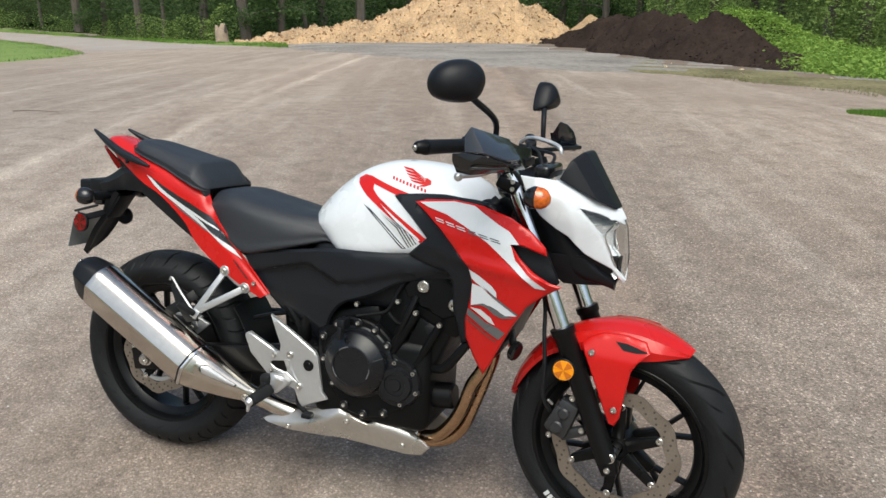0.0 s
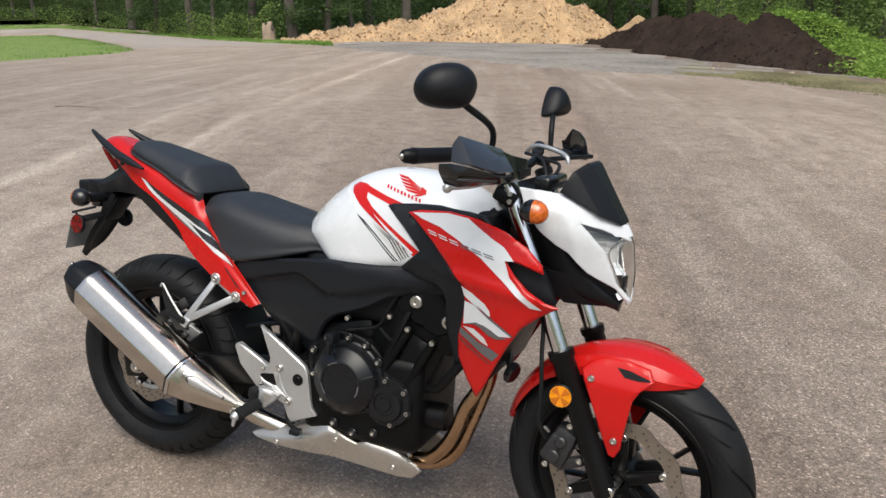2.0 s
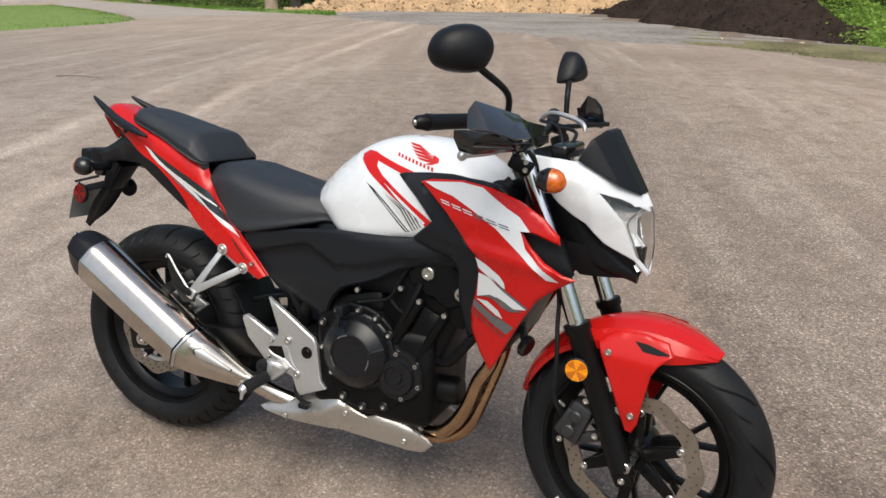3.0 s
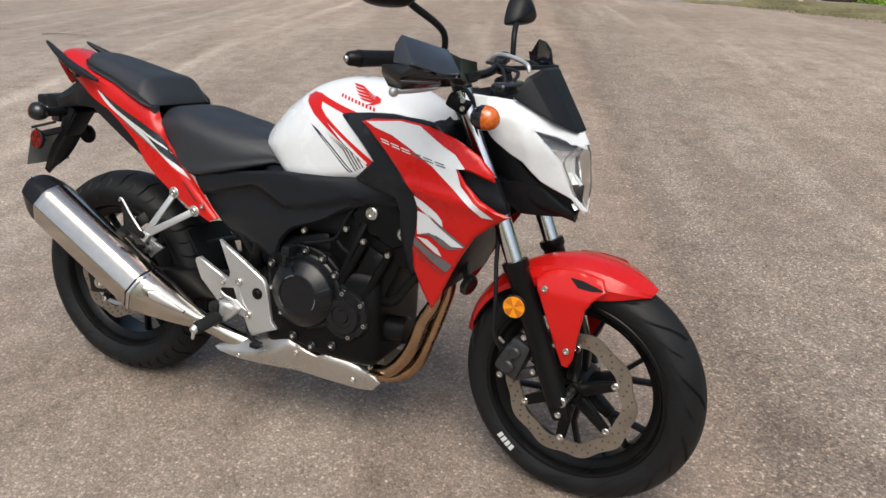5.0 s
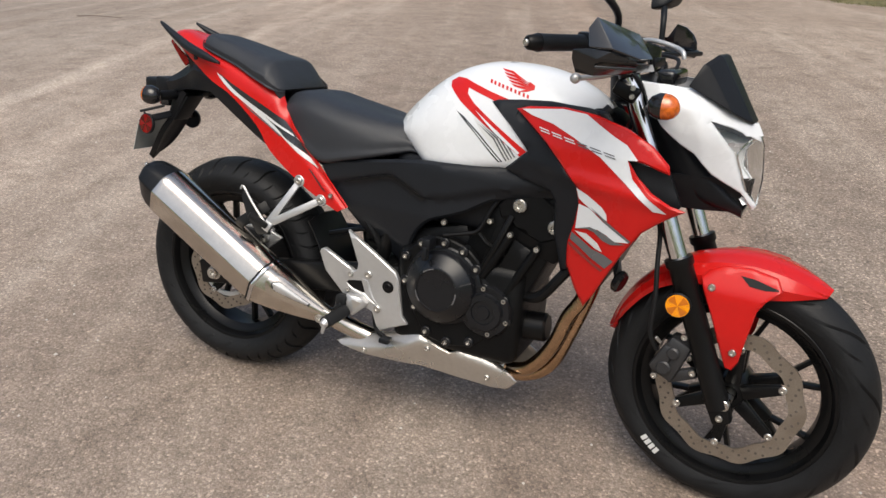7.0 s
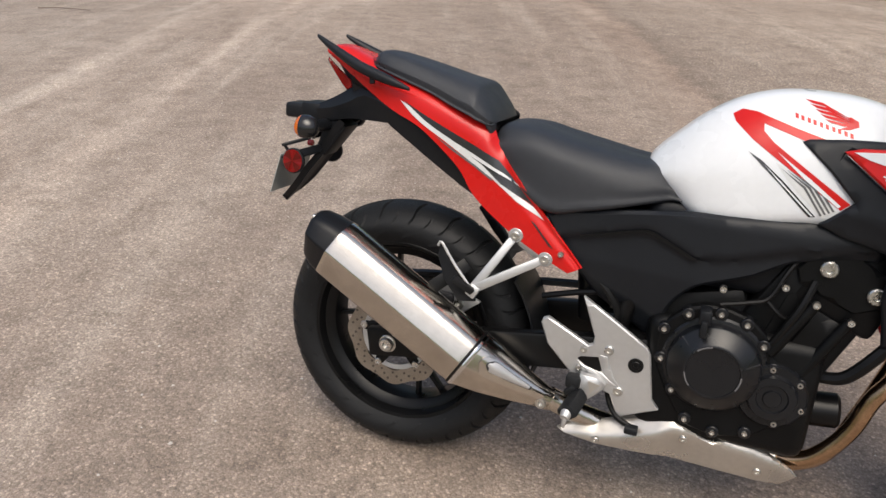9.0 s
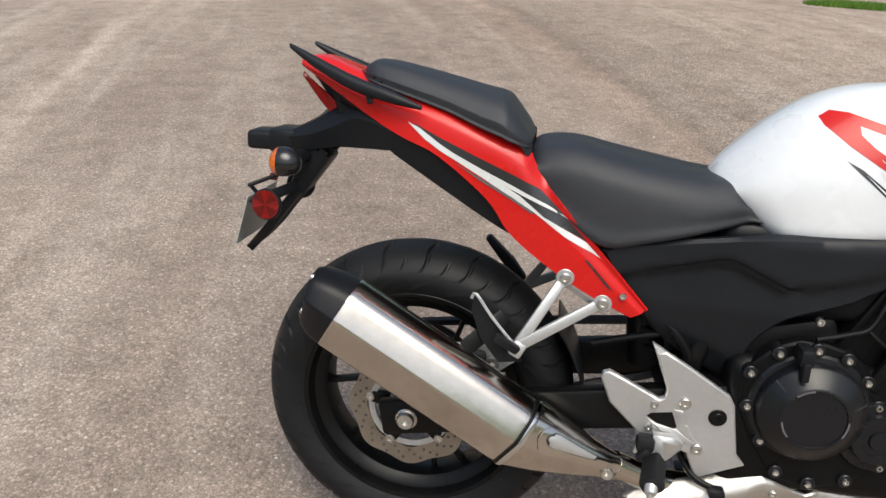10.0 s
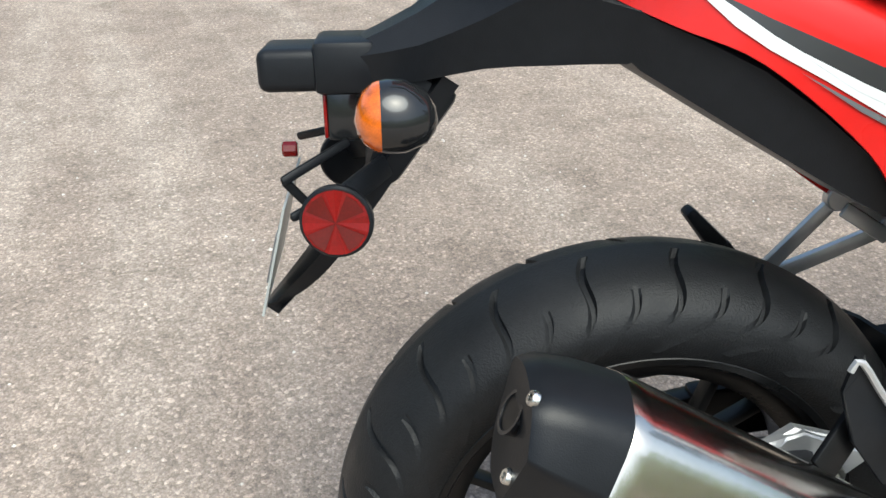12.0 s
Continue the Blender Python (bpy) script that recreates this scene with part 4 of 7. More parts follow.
brake_disc(front_wheel, 0.160, 0.124, 10, -0.066, 24, 6, 0.119)
brake_disc(rear_wheel, 0.120, 0.085, 8, -0.088, 20, 5, 0.082)
part("disc_bell", lathe([(0.072, -0.092), (0.083, -0.0935), (0.0845, -0.092), (0.0845, -0.086), (0.072, -0.086), (0.072, -0.092)], 60), ALU, rear_wheel, "bright inner ring of the disc")
# a worn white mark on the front tyre's wall
for k in range(4):
    a = radians(226 + 3.2 * k)
    u, w_ = Vector((math.cos(a), 0, math.sin(a))), Vector((-math.sin(a), 0, math.cos(a)))
    c = u * 0.243
    part("tyre_mark", beam(c - u * 0.008 + Vector((0, -0.0592, 0)), c + u * 0.008 + Vector((0, -0.0592, 0)), 0.0022, 0.010, bev=0), SILVERG, front_wheel)

# -- swing arm, axles and chain side --
swing = part("swing_arm", merge(beam((0.60, -0.105, 0.40), (0.12, -0.125, 0.335), 0.035, 0.085, 0.03, 0.075, bev=0.008), beam((0.14, -0.125, 0.335), (-0.05, -0.127, 0.30), 0.03, 0.075, 0.028, 0.068, bev=0.006)), FRAMEM, bike, "black box-section swing arm")
part("swing_arm", merge(beam((0.60, 0.105, 0.40), (0.12, 0.125, 0.335), 0.035, 0.085, 0.03, 0.075, bev=0.008), beam((0.14, 0.125, 0.335), (-0.06, 0.127, 0.30), 0.03, 0.07, 0.028, 0.06, bev=0.006)), FRAMEM, bike, "black box-section swing arm")
part("cross_member", beam((0.52, -0.12, 0.40), (0.52, 0.12, 0.40), 0.12, 0.07, bev=0.01, side=(1, 0, 0)), FRAMEM, bike)
screw(bike, (0, -0.142, 0.307), 0.017, depth=0.012)
part("axle_washer", disc_between((0, -0.139, 0.307), (0, -0.143, 0.307), 0.021, n=24), BOLTM, bike)
part("rear_caliper", merge(block(0.03, 0.14, -0.118, -0.078, 0.385, 0.45, 0.01), block(0.05, 0.12, -0.13, -0.085, 0.395, 0.43, 0.008)), CALIPER, bike)
part("caliper_bracket", panel([(-0.02, 0.29), (0.03, 0.33), (0.13, 0.40), (0.17, 0.455), (0.12, 0.47), (0.03, 0.41), (-0.04, 0.33)], lambda x, z: -0.104, 0.008, 0), ALU, bike, "bare aluminium caliper bracket")
part("caliper_arm", panel([(0.076, 0.453), (0.127, 0.468), (0.200, 0.438), (0.158, 0.402), (0.128, 0.424)], lambda x, z: -0.108, 0.008, 0.02, 0, 0.002), ALU, bike, "bare aluminium caliper arm")
screw(bike, (0.153, -0.110, 0.429), 0.012, depth=0.014)
part("chain", tube([(-0.10, 0.098, 0.31), (-0.07, 0.098, 0.38), (0, 0.098, 0.41), (0.55, 0.098, 0.47), (0.60, 0.098, 0.43), (0.57, 0.098, 0.38), (0.0, 0.098, 0.205), (-0.07, 0.098, 0.235), (-0.10, 0.098, 0.31)], 0.010, 6, 4), CALIPER, bike)
part("sprocket", disc_between((0, 0.093, 0.307), (0, 0.101, 0.307), 0.10, n=42), CALIPER, bike)
part("hugger", from_grid([[Vector((0.332 * math.cos(a), y * 0.082, 0.31 + (0.332 - 0.02 * y * y) * math.sin(a))) for y in (-1, -0.6, 0, 0.6, 1)] for a in [radians(-6 + 6 * k) for k in range(8)]], thick=0.004), PLASTIC, bike, "black plastic inner mudguard")
part("shock_absorber", tube([(0.40, 0, 0.70), (0.44, 0, 0.42)], 0.036, 14, 1), FRAMEM, bike)
part("spring", tube([(0.405 + 0.0018 * k * 0.55 + 0.042 * math.cos(k * 0.8), 0.042 * math.sin(k * 0.8), 0.69 - 0.0044 * k) for k in range(56)], 0.006, 6, 2), FRAMEM, bike)

# -- exhaust --
def muffler():
    """A five-sided can with rounded ridges, its flat face outwards and down."""
    a, b = Vector((-0.108, -0.205, 0.535)), Vector((0.205, -0.197, 0.347))
    d = (b - a).normalized()
    out = Vector((0, -1, 0))
    up = out.cross(d).normalized()
    if up.z < 0:
        up = -up
    shape = [((-0.052, 0.052), 0.5), ((-0.010, 0.070), 0.8), ((0.040, 0.054), 0.6), ((0.060, 0.006), 0.16), ((0.030, -0.064), 0.3), ((-0.024, -0.066), 0.6), ((-0.056, -0.030), 0.8)]
    ring = []
    for k, (p, soft) in enumerate(shape):
        p = Vector((*p, 0))
        p0, p1 = p.lerp(Vector((*shape[k - 1][0], 0)), 0.5 * soft), p.lerp(Vector((*shape[(k + 1) % len(shape)][0], 0)), 0.5 * soft)
        ring += [(p0.lerp(p, h)).lerp(p.lerp(p1, h), h) for h in (0, 0.2, 0.4, 0.6, 0.8, 1.0)]

    def at(c, k):
        return [c + (out * p.x + up * p.y) * k for p in ring]
    can = from_grid([at(a - d * 0.004, 0.98), at(a, 1.0), at(a + d * 0.012, 1.0), at(a.lerp(b, 0.5), 1.0), at(b - d * 0.012, 0.995), at(b, 0.975)], wrap=True, cap=True)
    mu = part("muffler", can, STEEL, bike, "brushed stainless steel silencer can", sharp=50)
    # tail cap, cut off aslant
    rows = []
    for k, (s, sc) in enumerate(((0.0, 0.985), (0.03, 0.96), (0.050, 0.90), (0.060, 0.84), (0.063, 0.80), (0.064, 0.30))):
        rows.append([c - d * 0.0 for c in at(a - d * s, sc)])
    for k, r in enumerate(rows):
        for i, p in enumerate(r):
            if k:
                lift = (p - (a - d * 0.03)).dot(up)
                r[i] = p + d * (-lift * 0.28 if k > 1 else -lift * 0.12) - up * (0.014 * max(0.0, lift) / 0.06 * min(k, 3) / 3)
    part("end_cap", from_grid(rows, wrap=True, cap=True), PLASTIC, mu, "matt black end cap", sharp=35)
    def on_cap(o, u):
        return a + out * o + up * u - d * (0.0625 + 0.28 * u)
    e = on_cap(0.0, 0.008)
    part("outlet", tube([e + d * 0.02, e - d * 0.003, e - d * 0.005], [0.015, 0.016, 0.017], 18, 1), FRAMEM, mu)
    part("outlet_rim", from_grid([[e - d * t + (out * math.cos(q) + up * math.sin(q)) * r for q in [2 * math.pi * k / 20 for k in range(20)]] for t, r in ((0.003, 0.0165), (0.0065, 0.0175), (0.0065, 0.0145), (0.003, 0.0140))], wrap=True), COVERM, mu)
    for o, u in ((0.024, 0.036), (0.026, -0.026)):
        screw(mu, on_cap(o, u), 0.006, n=-d)
    # band and tapering link
    part("seam", from_grid([at(b - d * 0.001, 0.97), at(b - d * 0.001, 1.012), at(b + d * 0.004, 1.012), at(b + d * 0.004, 0.97)], wrap=True), FRAMEM, mu, "dark seam behind the can")
    part("band", from_grid([at(b + d * 0.004, 0.99), at(b + d * 0.005, 1.02), at(b + d * 0.011, 1.02), at(b + d * 0.014, 0.98)], wrap=True), CHROME, mu)
    c = Vector((0.395, -0.150, 0.268))
    rows = []
    for f, k in ((0.0, 0.985), (0.06, 0.975), (0.3, 0.83), (0.6, 0.60), (0.85, 0.40), (1.0, 0.34)):
        rows.append(at(b.lerp(c, f) + d * 0.006 + up * -0.004 * math.sin(f * 3), k))
    part("link_cone", from_grid(rows, wrap=True, cap=True), STEEL, mu, "polished tapering link pipe", sharp=50)
    # a pressed shield over the link, with a long slot
    side = out * 0.80 + up * 0.60
    for nm, f0, f1, wide, lift, mat, lab in (("heat_shield", 0.12, 0.86, 0.030, 0.004, STEEL, "polished pressed heat shield"), ("slot_edge", 0.185, 0.70, 0.0143, 0.0056, CALIPER, "dark edge round the slot"), ("shield_slot", 0.20, 0.68, 0.0125, 0.0066, ALU, "pale pressed slot in the heat shield")):
        g = []
        for q in range(13):
            f = f0 + (f1 - f0) * q / 12
            k = float(np.interp(f, [0.0, 0.06, 0.3, 0.6, 0.85, 1.0], [0.985, 0.975, 0.83, 0.60, 0.40, 0.34]))
            c0 = b.lerp(c, f) + d * 0.006 + up * -0.004 * math.sin(f * 3)
            w = wide * (1.0 - 0.75 * (q / 12)) * min(1.0, q * 0.6 + 0.25)
            row = []
            for a_ in (-1, -0.5, 0, 0.5, 1):
                ang = math.atan2(0.60, 0.80) + a_ * w / (0.056 * k)
                dirn = Vector((math.cos(ang), math.sin(ang), 0))
                rad = max(p.x * dirn.x + p.y * dirn.y for p in ring)
                row.append(c0 + (out * dirn.x + up * dirn.y) * (rad * k * 0.985 + lift * (1 - 0.4 * a_ * a_)))
            g.append(row)
        part(nm, from_grid(g, thick=0.0015), mat, mu, lab, sharp=50)
    screw(mu, (0.374, -0.171, 0.268), 0.012, depth=0.012)
    part("link_pipe", tube([c - Vector((0.01, 0, -0.005)), (0.48, -0.11, 0.225), (0.62, -0.07, 0.20), (0.78, -0.03, 0.195)], 0.025, 14, 5), STEEL, mu)
    part("mount_tab", beam((0.105, -0.170, 0.475), (0.17, -0.13, 0.53), 0.006, 0.03, bev=0.002), FRAMEM, mu)
    return mu


muffler()
for path in ([(1.010, -0.075, 0.555), (1.040, -0.080, 0.500), (1.030, -0.080, 0.440), (1.003, -0.080, 0.390), (0.980, -0.080, 0.318), (0.942, -0.076, 0.256), (0.896, -0.066, 0.220), (0.80, -0.045, 0.205)],
             [(1.010, -0.015, 0.560), (1.040, -0.020, 0.530), (1.042, -0.020, 0.470), (1.026, -0.020, 0.405), (1.001, -0.020, 0.327), (0.974, -0.020, 0.252), (0.936, -0.020, 0.206), (0.88, -0.022, 0.186), (0.80, -0.03, 0.192)]):
    part("header_pipe", tube(path, 0.0178, 16, 6), BRONZE, bike, "heat-tinted bronze exhaust header pipe")
part("collector", disc_between((0.86, -0.04, 0.205), (0.62, -0.04, 0.195), 0.045, n=24), STEEL, bike)

# -- engine --
engine = part("engine", merge(
    block(0.56, 0.90, -0.135, 0.135, 0.245, 0.50, 0.03, 3),
    beam((0.80, 0, 0.44), (0.905, 0, 0.655), 0.22, 0.20, 0.22, 0.18, bev=0.015),
    beam((0.56, 0, 0.47), (0.75, 0, 0.52), 0.20, 0.12, bev=0.02)), ENGINE, bike, "black parallel-twin engine")


def cover_disc(centre, steps, mat, name, n=44):
    c = Vector(centre)
    bm = from_grid([[c + Vector((r * math.cos(t), -dy, r * math.sin(t))) for t in [2 * math.pi * k / n for k in range(n)]] for dy, r in steps], wrap=True, cap=True)
    return part(name, bm, mat, engine, sharp=35)


CL = Vector((0.699, -0.128, 0.420))
cover_disc(CL, [(-0.01, 0.101), (0.012, 0.101), (0.016, 0.097), (0.017, 0.091), (0.034, 0.088), (0.038, 0.085), (0.054, 0.058), (0.056, 0.055), (0.056, 0.051), (0.0535, 0.050), (0.0535, 0.02)], COVERM, "clutch_cover")
for x, z in ((0.595, 0.477), (0.636, 0.517), (0.696, 0.529), (0.746, 0.517), (0.783, 0.480), (0.598, 0.414), (0.629, 0.351), (0.665, 0.293), (0.722, 0.277), (0.782, 0.291)):
    c = Vector((x, -0.142, z))
    part("bolt_boss", disc_between(c + Vector((0, 0.025, 0)), c + Vector((0, -0.004, 0)), 0.0125, n=14), COVERM, engine)
    screw(engine, c + Vector((0, -0.004, 0)), 0.0060)
part("cover_flange", panel([(0.585, 0.47), (0.600, 0.495), (0.632, 0.527), (0.668, 0.540), (0.706, 0.540), (0.752, 0.527), (0.786, 0.498), (0.800, 0.460), (0.822, 0.445), (0.855, 0.432), (0.876, 0.405), (0.882, 0.360), (0.862, 0.328), (0.830, 0.314), (0.800, 0.288), (0.775, 0.276), (0.722, 0.265), (0.672, 0.275), (0.645, 0.300), (0.615, 0.345), (0.590, 0.395)], lambda x, z: -0.139, 0.02, 0.04, 0, 0.004), ENGINE, engine)
for a0 in (100, 190, 330):
    g = []
    for k in range(9):
        a = radians(a0 + 4 * k)
        g.append([CL + Vector((r * math.cos(a), -0.0568, r * math.sin(a))) for r in (0.0515, 0.0545)])
    part("cover_rib", from_grid(g, thick=0.0015), GREYG, engine)
for a0 in (20, 140, 260):
    c, s = math.cos(radians(a0)), math.sin(radians(a0))
    part("cover_ridge", beam(CL + Vector((0.052 * c, -0.0545, 0.052 * s)), CL + Vector((0.087 * c, -0.034, 0.087 * s)), 0.005, 0.004, bev=0.001), CALIPER, engine)
part("oil_filler", merge(block(0.655, 0.678, -0.192, -0.150, 0.515, 0.545, 0.005), block(0.660, 0.673, -0.197, -0.175, 0.490, 0.525, 0.004)), PLASTIC, engine)
PC = Vector((0.816, -0.132, 0.382))
cover_disc(PC, [(-0.01, 0.066), (0.010, 0.066), (0.016, 0.062), (0.017, 0.048), (0.028, 0.044), (0.029, 0.030), (0.025, 0.028), (0.025, 0.018), (0.029, 0.016)], COVERM, "pulse_cover")
for x, z in ((0.808, 0.438), (0.861, 0.417), (0.872, 0.365), (0.830, 0.326)):
    c = Vector((x, -0.142, z))
    part("bolt_boss", disc_between(c + Vector((0, 0.025, 0)), c + Vector((0, -0.004, 0)), 0.0115, n=14), COVERM, engine)
    screw(engine, c + Vector((0, -0.004, 0)), 0.0060)
for a, b in (((0.795, -0.13, 0.462), (0.857, -0.13, 0.578)), ((0.858, -0.125, 0.43), (0.922, -0.125, 0.555))):
    part("stud_column", disc_between(a, b, 0.012, 0.011, n=14, chamfer=0.003), ENGINE, engine)
# cylinder ribs, head bolts and hoses
part("cylinder_panel", panel([(0.812, 0.462), (0.868, 0.438), (0.918, 0.540), (0.860, 0.565)], lambda x, z: -0.124, 0.014, 0.03, 0, 0.005), ENGINE, engine)
part("cylinder_web", panel([(0.778, 0.500), (0.800, 0.470), (0.850, 0.570), (0.838, 0.600), (0.806, 0.585)], lambda x, z: -0.112, 0.012, 0.03, 0, 0.004), ENGINE, engine)
part("head_cover", beam((0.888, 0, 0.545), (0.952, 0, 0.700), 0.232, 0.165, 0.225, 0.150, bev=0.016), ENGINE, engine)
part("head_plate", panel([(0.812, 0.640), (0.842, 0.680), (0.900, 0.690), (0.978, 0.640), (0.975, 0.588), (0.925, 0.568), (0.862, 0.592), (0.822, 0.612)], lambda x, z: -0.120, 0.008, 0.03, 0, 0.004), ENGINE, engine)
screw(engine, (0.867, -0.121, 0.648), 0.0165, depth=0.008)
screw(engine, (0.955, -0.121, 0.611), 0.0165, depth=0.008)
for p in ((0.857, -0.136, 0.580), (0.922, -0.130, 0.556), (0.80, -0.122, 0.60), (0.690, -0.138, 0.580)):
    screw(engine, p, 0.0075, depth=0.01)
for path, r in (([(0.69, -0.14, 0.548), (0.74, -0.135, 0.56), (0.775, -0.13, 0.575), (0.80, -0.12, 0.63), (0.84, -0.10, 0.70)], 0.005),
                ([(0.77, -0.125, 0.57), (0.80, -0.13, 0.545), (0.83, -0.12, 0.53), (0.86, -0.115, 0.50)], 0.005),
                ([(0.90, -0.10, 0.425), (0.94, -0.115, 0.44), (0.985, -0.12, 0.50), (1.04, -0.10, 0.58)], 0.013),
                ([(0.79, -0.132, 0.47), (0.83, -0.135, 0.56), (0.85, -0.12, 0.62)], 0.008),
                ([(0.40, -0.09, 0.56), (0.46, -0.10, 0.53), (0.50, -0.10, 0.47), (0.49, -0.09, 0.42)], 0.009),
                ([(0.33, -0.07, 0.47), (0.42, -0.08, 0.50), (0.50, -0.09, 0.52)], 0.007)):
    part("hose", tube(path, r, 8, 5), FRAMEM, engine)
part("oil_filter", disc_between((0.86, -0.06, 0.335), (0.955, -0.06, 0.345), 0.036, n=24, chamfer=0.006), FRAMEM, engine)
part("radiator", beam((1.06, 0, 0.50), (1.145, 0, 0.735), 0.30, 0.035, bev=0.006), FRAMEM, bike, "black radiator behind the shrouds")
part("horn", merge(disc_between((1.098, -0.055, 0.500), (1.116, -0.060, 0.494), 0.027, n=24, chamfer=0.005), beam((1.09, -0.05, 0.55), (1.104, -0.055, 0.50), 0.01, 0.02)), GLOSS, bike)
# frame tubes
for s in (-1, 1):
    part("frame_tube", tube([(1.03, 0.04 * s, 0.88), (0.93, 0.085 * s, 0.79), (0.72, 0.095 * s, 0.68), (0.56, 0.092 * s, 0.58), (0.50, 0.09 * s, 0.42), (0.53, 0.09 * s, 0.28)], 0.019, 12, 5), FRAMEM, bike)
    part("seat_rail", tube([(0.60, 0.11 * s, 0.67), (0.35, 0.10 * s, 0.66), (0.1, 0.085 * s, 0.78), (-0.15, 0.06 * s, 0.89)], 0.014, 10, 4), FRAMEM, bike)
part("airbox", block(0.52, 0.86, -0.10, 0.10, 0.56, 0.735, 0.03, 3), PLASTIC, bike)

# -- black side covers --
def side_bulge(x, z):
    y = 0.112 + 0.024 * math.exp(-((x - 0.70) / 0.22) ** 2) - 0.02 * max(0, (0.58 - z)) / 0.1
    # a lower corner that turns in behind the foot plate, and an upper ledge under the tank
    y -= 0.30 * max(0.0, 0.550 - 0.37 * (x - 0.40) - z + 0.010 * math.sin((x - 0.40) * 18)) + 0.30 * max(0.0, z - 0.706)
    crest = float(np.interp(x, [0.30, 0.39, 0.525, 0.545, 0.627, 0.70, 0.80, 0.94], [0.60, 0.630, 0.666, 0.664, 0.628, 0.640, 0.672, 0.690]))
    y += 0.012 * min(1, max(0, (z - crest + 0.004) / 0.010)) * min(1, max(0, (0.66 - abs(x - 0.52)) / 0.3))
    return -y


both("side_cover", panel([(0.325, 0.665), (0.42, 0.688), (0.523, 0.706), (0.60, 0.717), (0.70, 0.723), (0.79, 0.731), (0.845, 0.736), (0.90, 0.722), (0.950, 0.693), (0.945, 0.672), (0.88, 0.668), (0.80, 0.648), (0.74, 0.612), (0.680, 0.588), (0.64, 0.57), (0.607, 0.535), (0.588, 0.49), (0.578, 0.425),
                           (0.52, 0.455), (0.455, 0.495), (0.41, 0.545)], side_bulge, 0.012, 0.011, 2, 0.006), COVERP, "matt black plastic side cover")
both("cover_groove", panel([(0.40, 0.634), (0.525, 0.670), (0.548, 0.667), (0.632, 0.629), (0.626, 0.626), (0.546, 0.661), (0.525, 0.664), (0.40, 0.630)], lambda x, z: side_bulge(x, z + 0.012) - 0.0008, 0.002, 0.008, 0, 0), FRAMEM)

# -- tank --
def tank_section(top, w, shear=0.0, low=0.725):
    return [(0, 0, top), (0, w * 0.36, top - 0.008), (0.0, w * 0.70, top - 0.045), (shear * 0.35, w * 0.93, top - (top - low) * 0.48), (shear * 0.75, w, low + (top - low) * 0.22), (shear, w * 0.965, low), (shear, w * 0.6, low - 0.02), (shear, 0, low - 0.02)]


tank_bm = body([(0.503, tank_section(0.792, 0.070, 0.075, 0.728)), (0.515, tank_section(0.816, 0.094, 0.075, 0.716)), (0.55, tank_section(0.853, 0.116, 0.065, 0.711)), (0.60, tank_section(0.899, 0.128, 0.045, 0.712)),
                (0.66, tank_section(0.937, 0.135, 0.02, 0.715)), (0.73, tank_section(0.959, 0.139, 0.0, 0.719)), (0.81, tank_section(0.964, 0.142, 0.0, 0.735)), (0.89, tank_section(0.956, 0.138, 0, 0.74)),
                (0.96, tank_section(0.932, 0.122, 0, 0.76)), (1.02, tank_section(0.898, 0.090, 0, 0.78)), (1.04, tank_section(0.870, 0.06, 0, 0.79))], 5, 5)
tank_y = side_of(tank_bm, default=-0.13)
tank = part("fuel_tank", tank_bm, WHITE, bike, "pearl white fuel tank with red chevron graphics", sharp=60)


def graphic(name, outline, mat, yf, parent, smooth=0, label=""):
    b = panel(outline, yf, 0, 0.014, smooth, 0)
    o = flipped(b)
    part(name, b, mat, parent, label, sharp=80)
    part(name, o, mat, parent, label, sharp=80)


graphic("red_chevron", [(0.648, 0.908), (0.664, 0.919), (0.690, 0.918), (0.763, 0.897), (0.815, 0.884), (0.812, 0.880), (0.777, 0.878), (0.705, 0.899), (0.707, 0.886), (0.727, 0.868), (0.872, 0.777), (0.858, 0.764), (0.780, 0.813), (0.691, 0.868), (0.655, 0.896)], RED, tank_y, tank)
graphic("red_line", [(0.735, 0.853), (0.80, 0.812), (0.857, 0.772), (0.853, 0.768), (0.79, 0.810)], WHITE, lambda x, z: tank_y(x, z) - 0.0006, tank)
graphic("silver_stripe", [(0.735, 0.834), (0.749, 0.829), (0.785, 0.808), (0.852, 0.761), (0.831, 0.745), (0.792, 0.778), (0.760, 0.806)], SILVERG, tank_y, tank)
for k in range(4):
    o = 0.008 * k
    graphic("grey_line", [(0.745 + o * 1.2, 0.826 - o * 0.2), (0.790 + o, 0.795 + o * 0.1), (0.8265 + o * 0.8, 0.7485 + o * 0.45), (0.8295 + o * 0.8, 0.7505 + o * 0.45), (0.793 + o, 0.798 + o * 0.1)], GREYG, lambda x, z: tank_y(x, z) - 0.0005, tank)
graphic("grey_stripe", [(0.686, 0.847), (0.712, 0.834), (0.755, 0.802), (0.820, 0.746), (0.808, 0.744), (0.748, 0.797)], BLACKG, tank_y, tank)
graphic("white_line", [(0.715, 0.829), (0.752, 0.800), (0.815, 0.747), (0.812, 0.746), (0.748, 0.800)], WHITE, lambda x, z: tank_y(x, z) - 0.0006, tank)
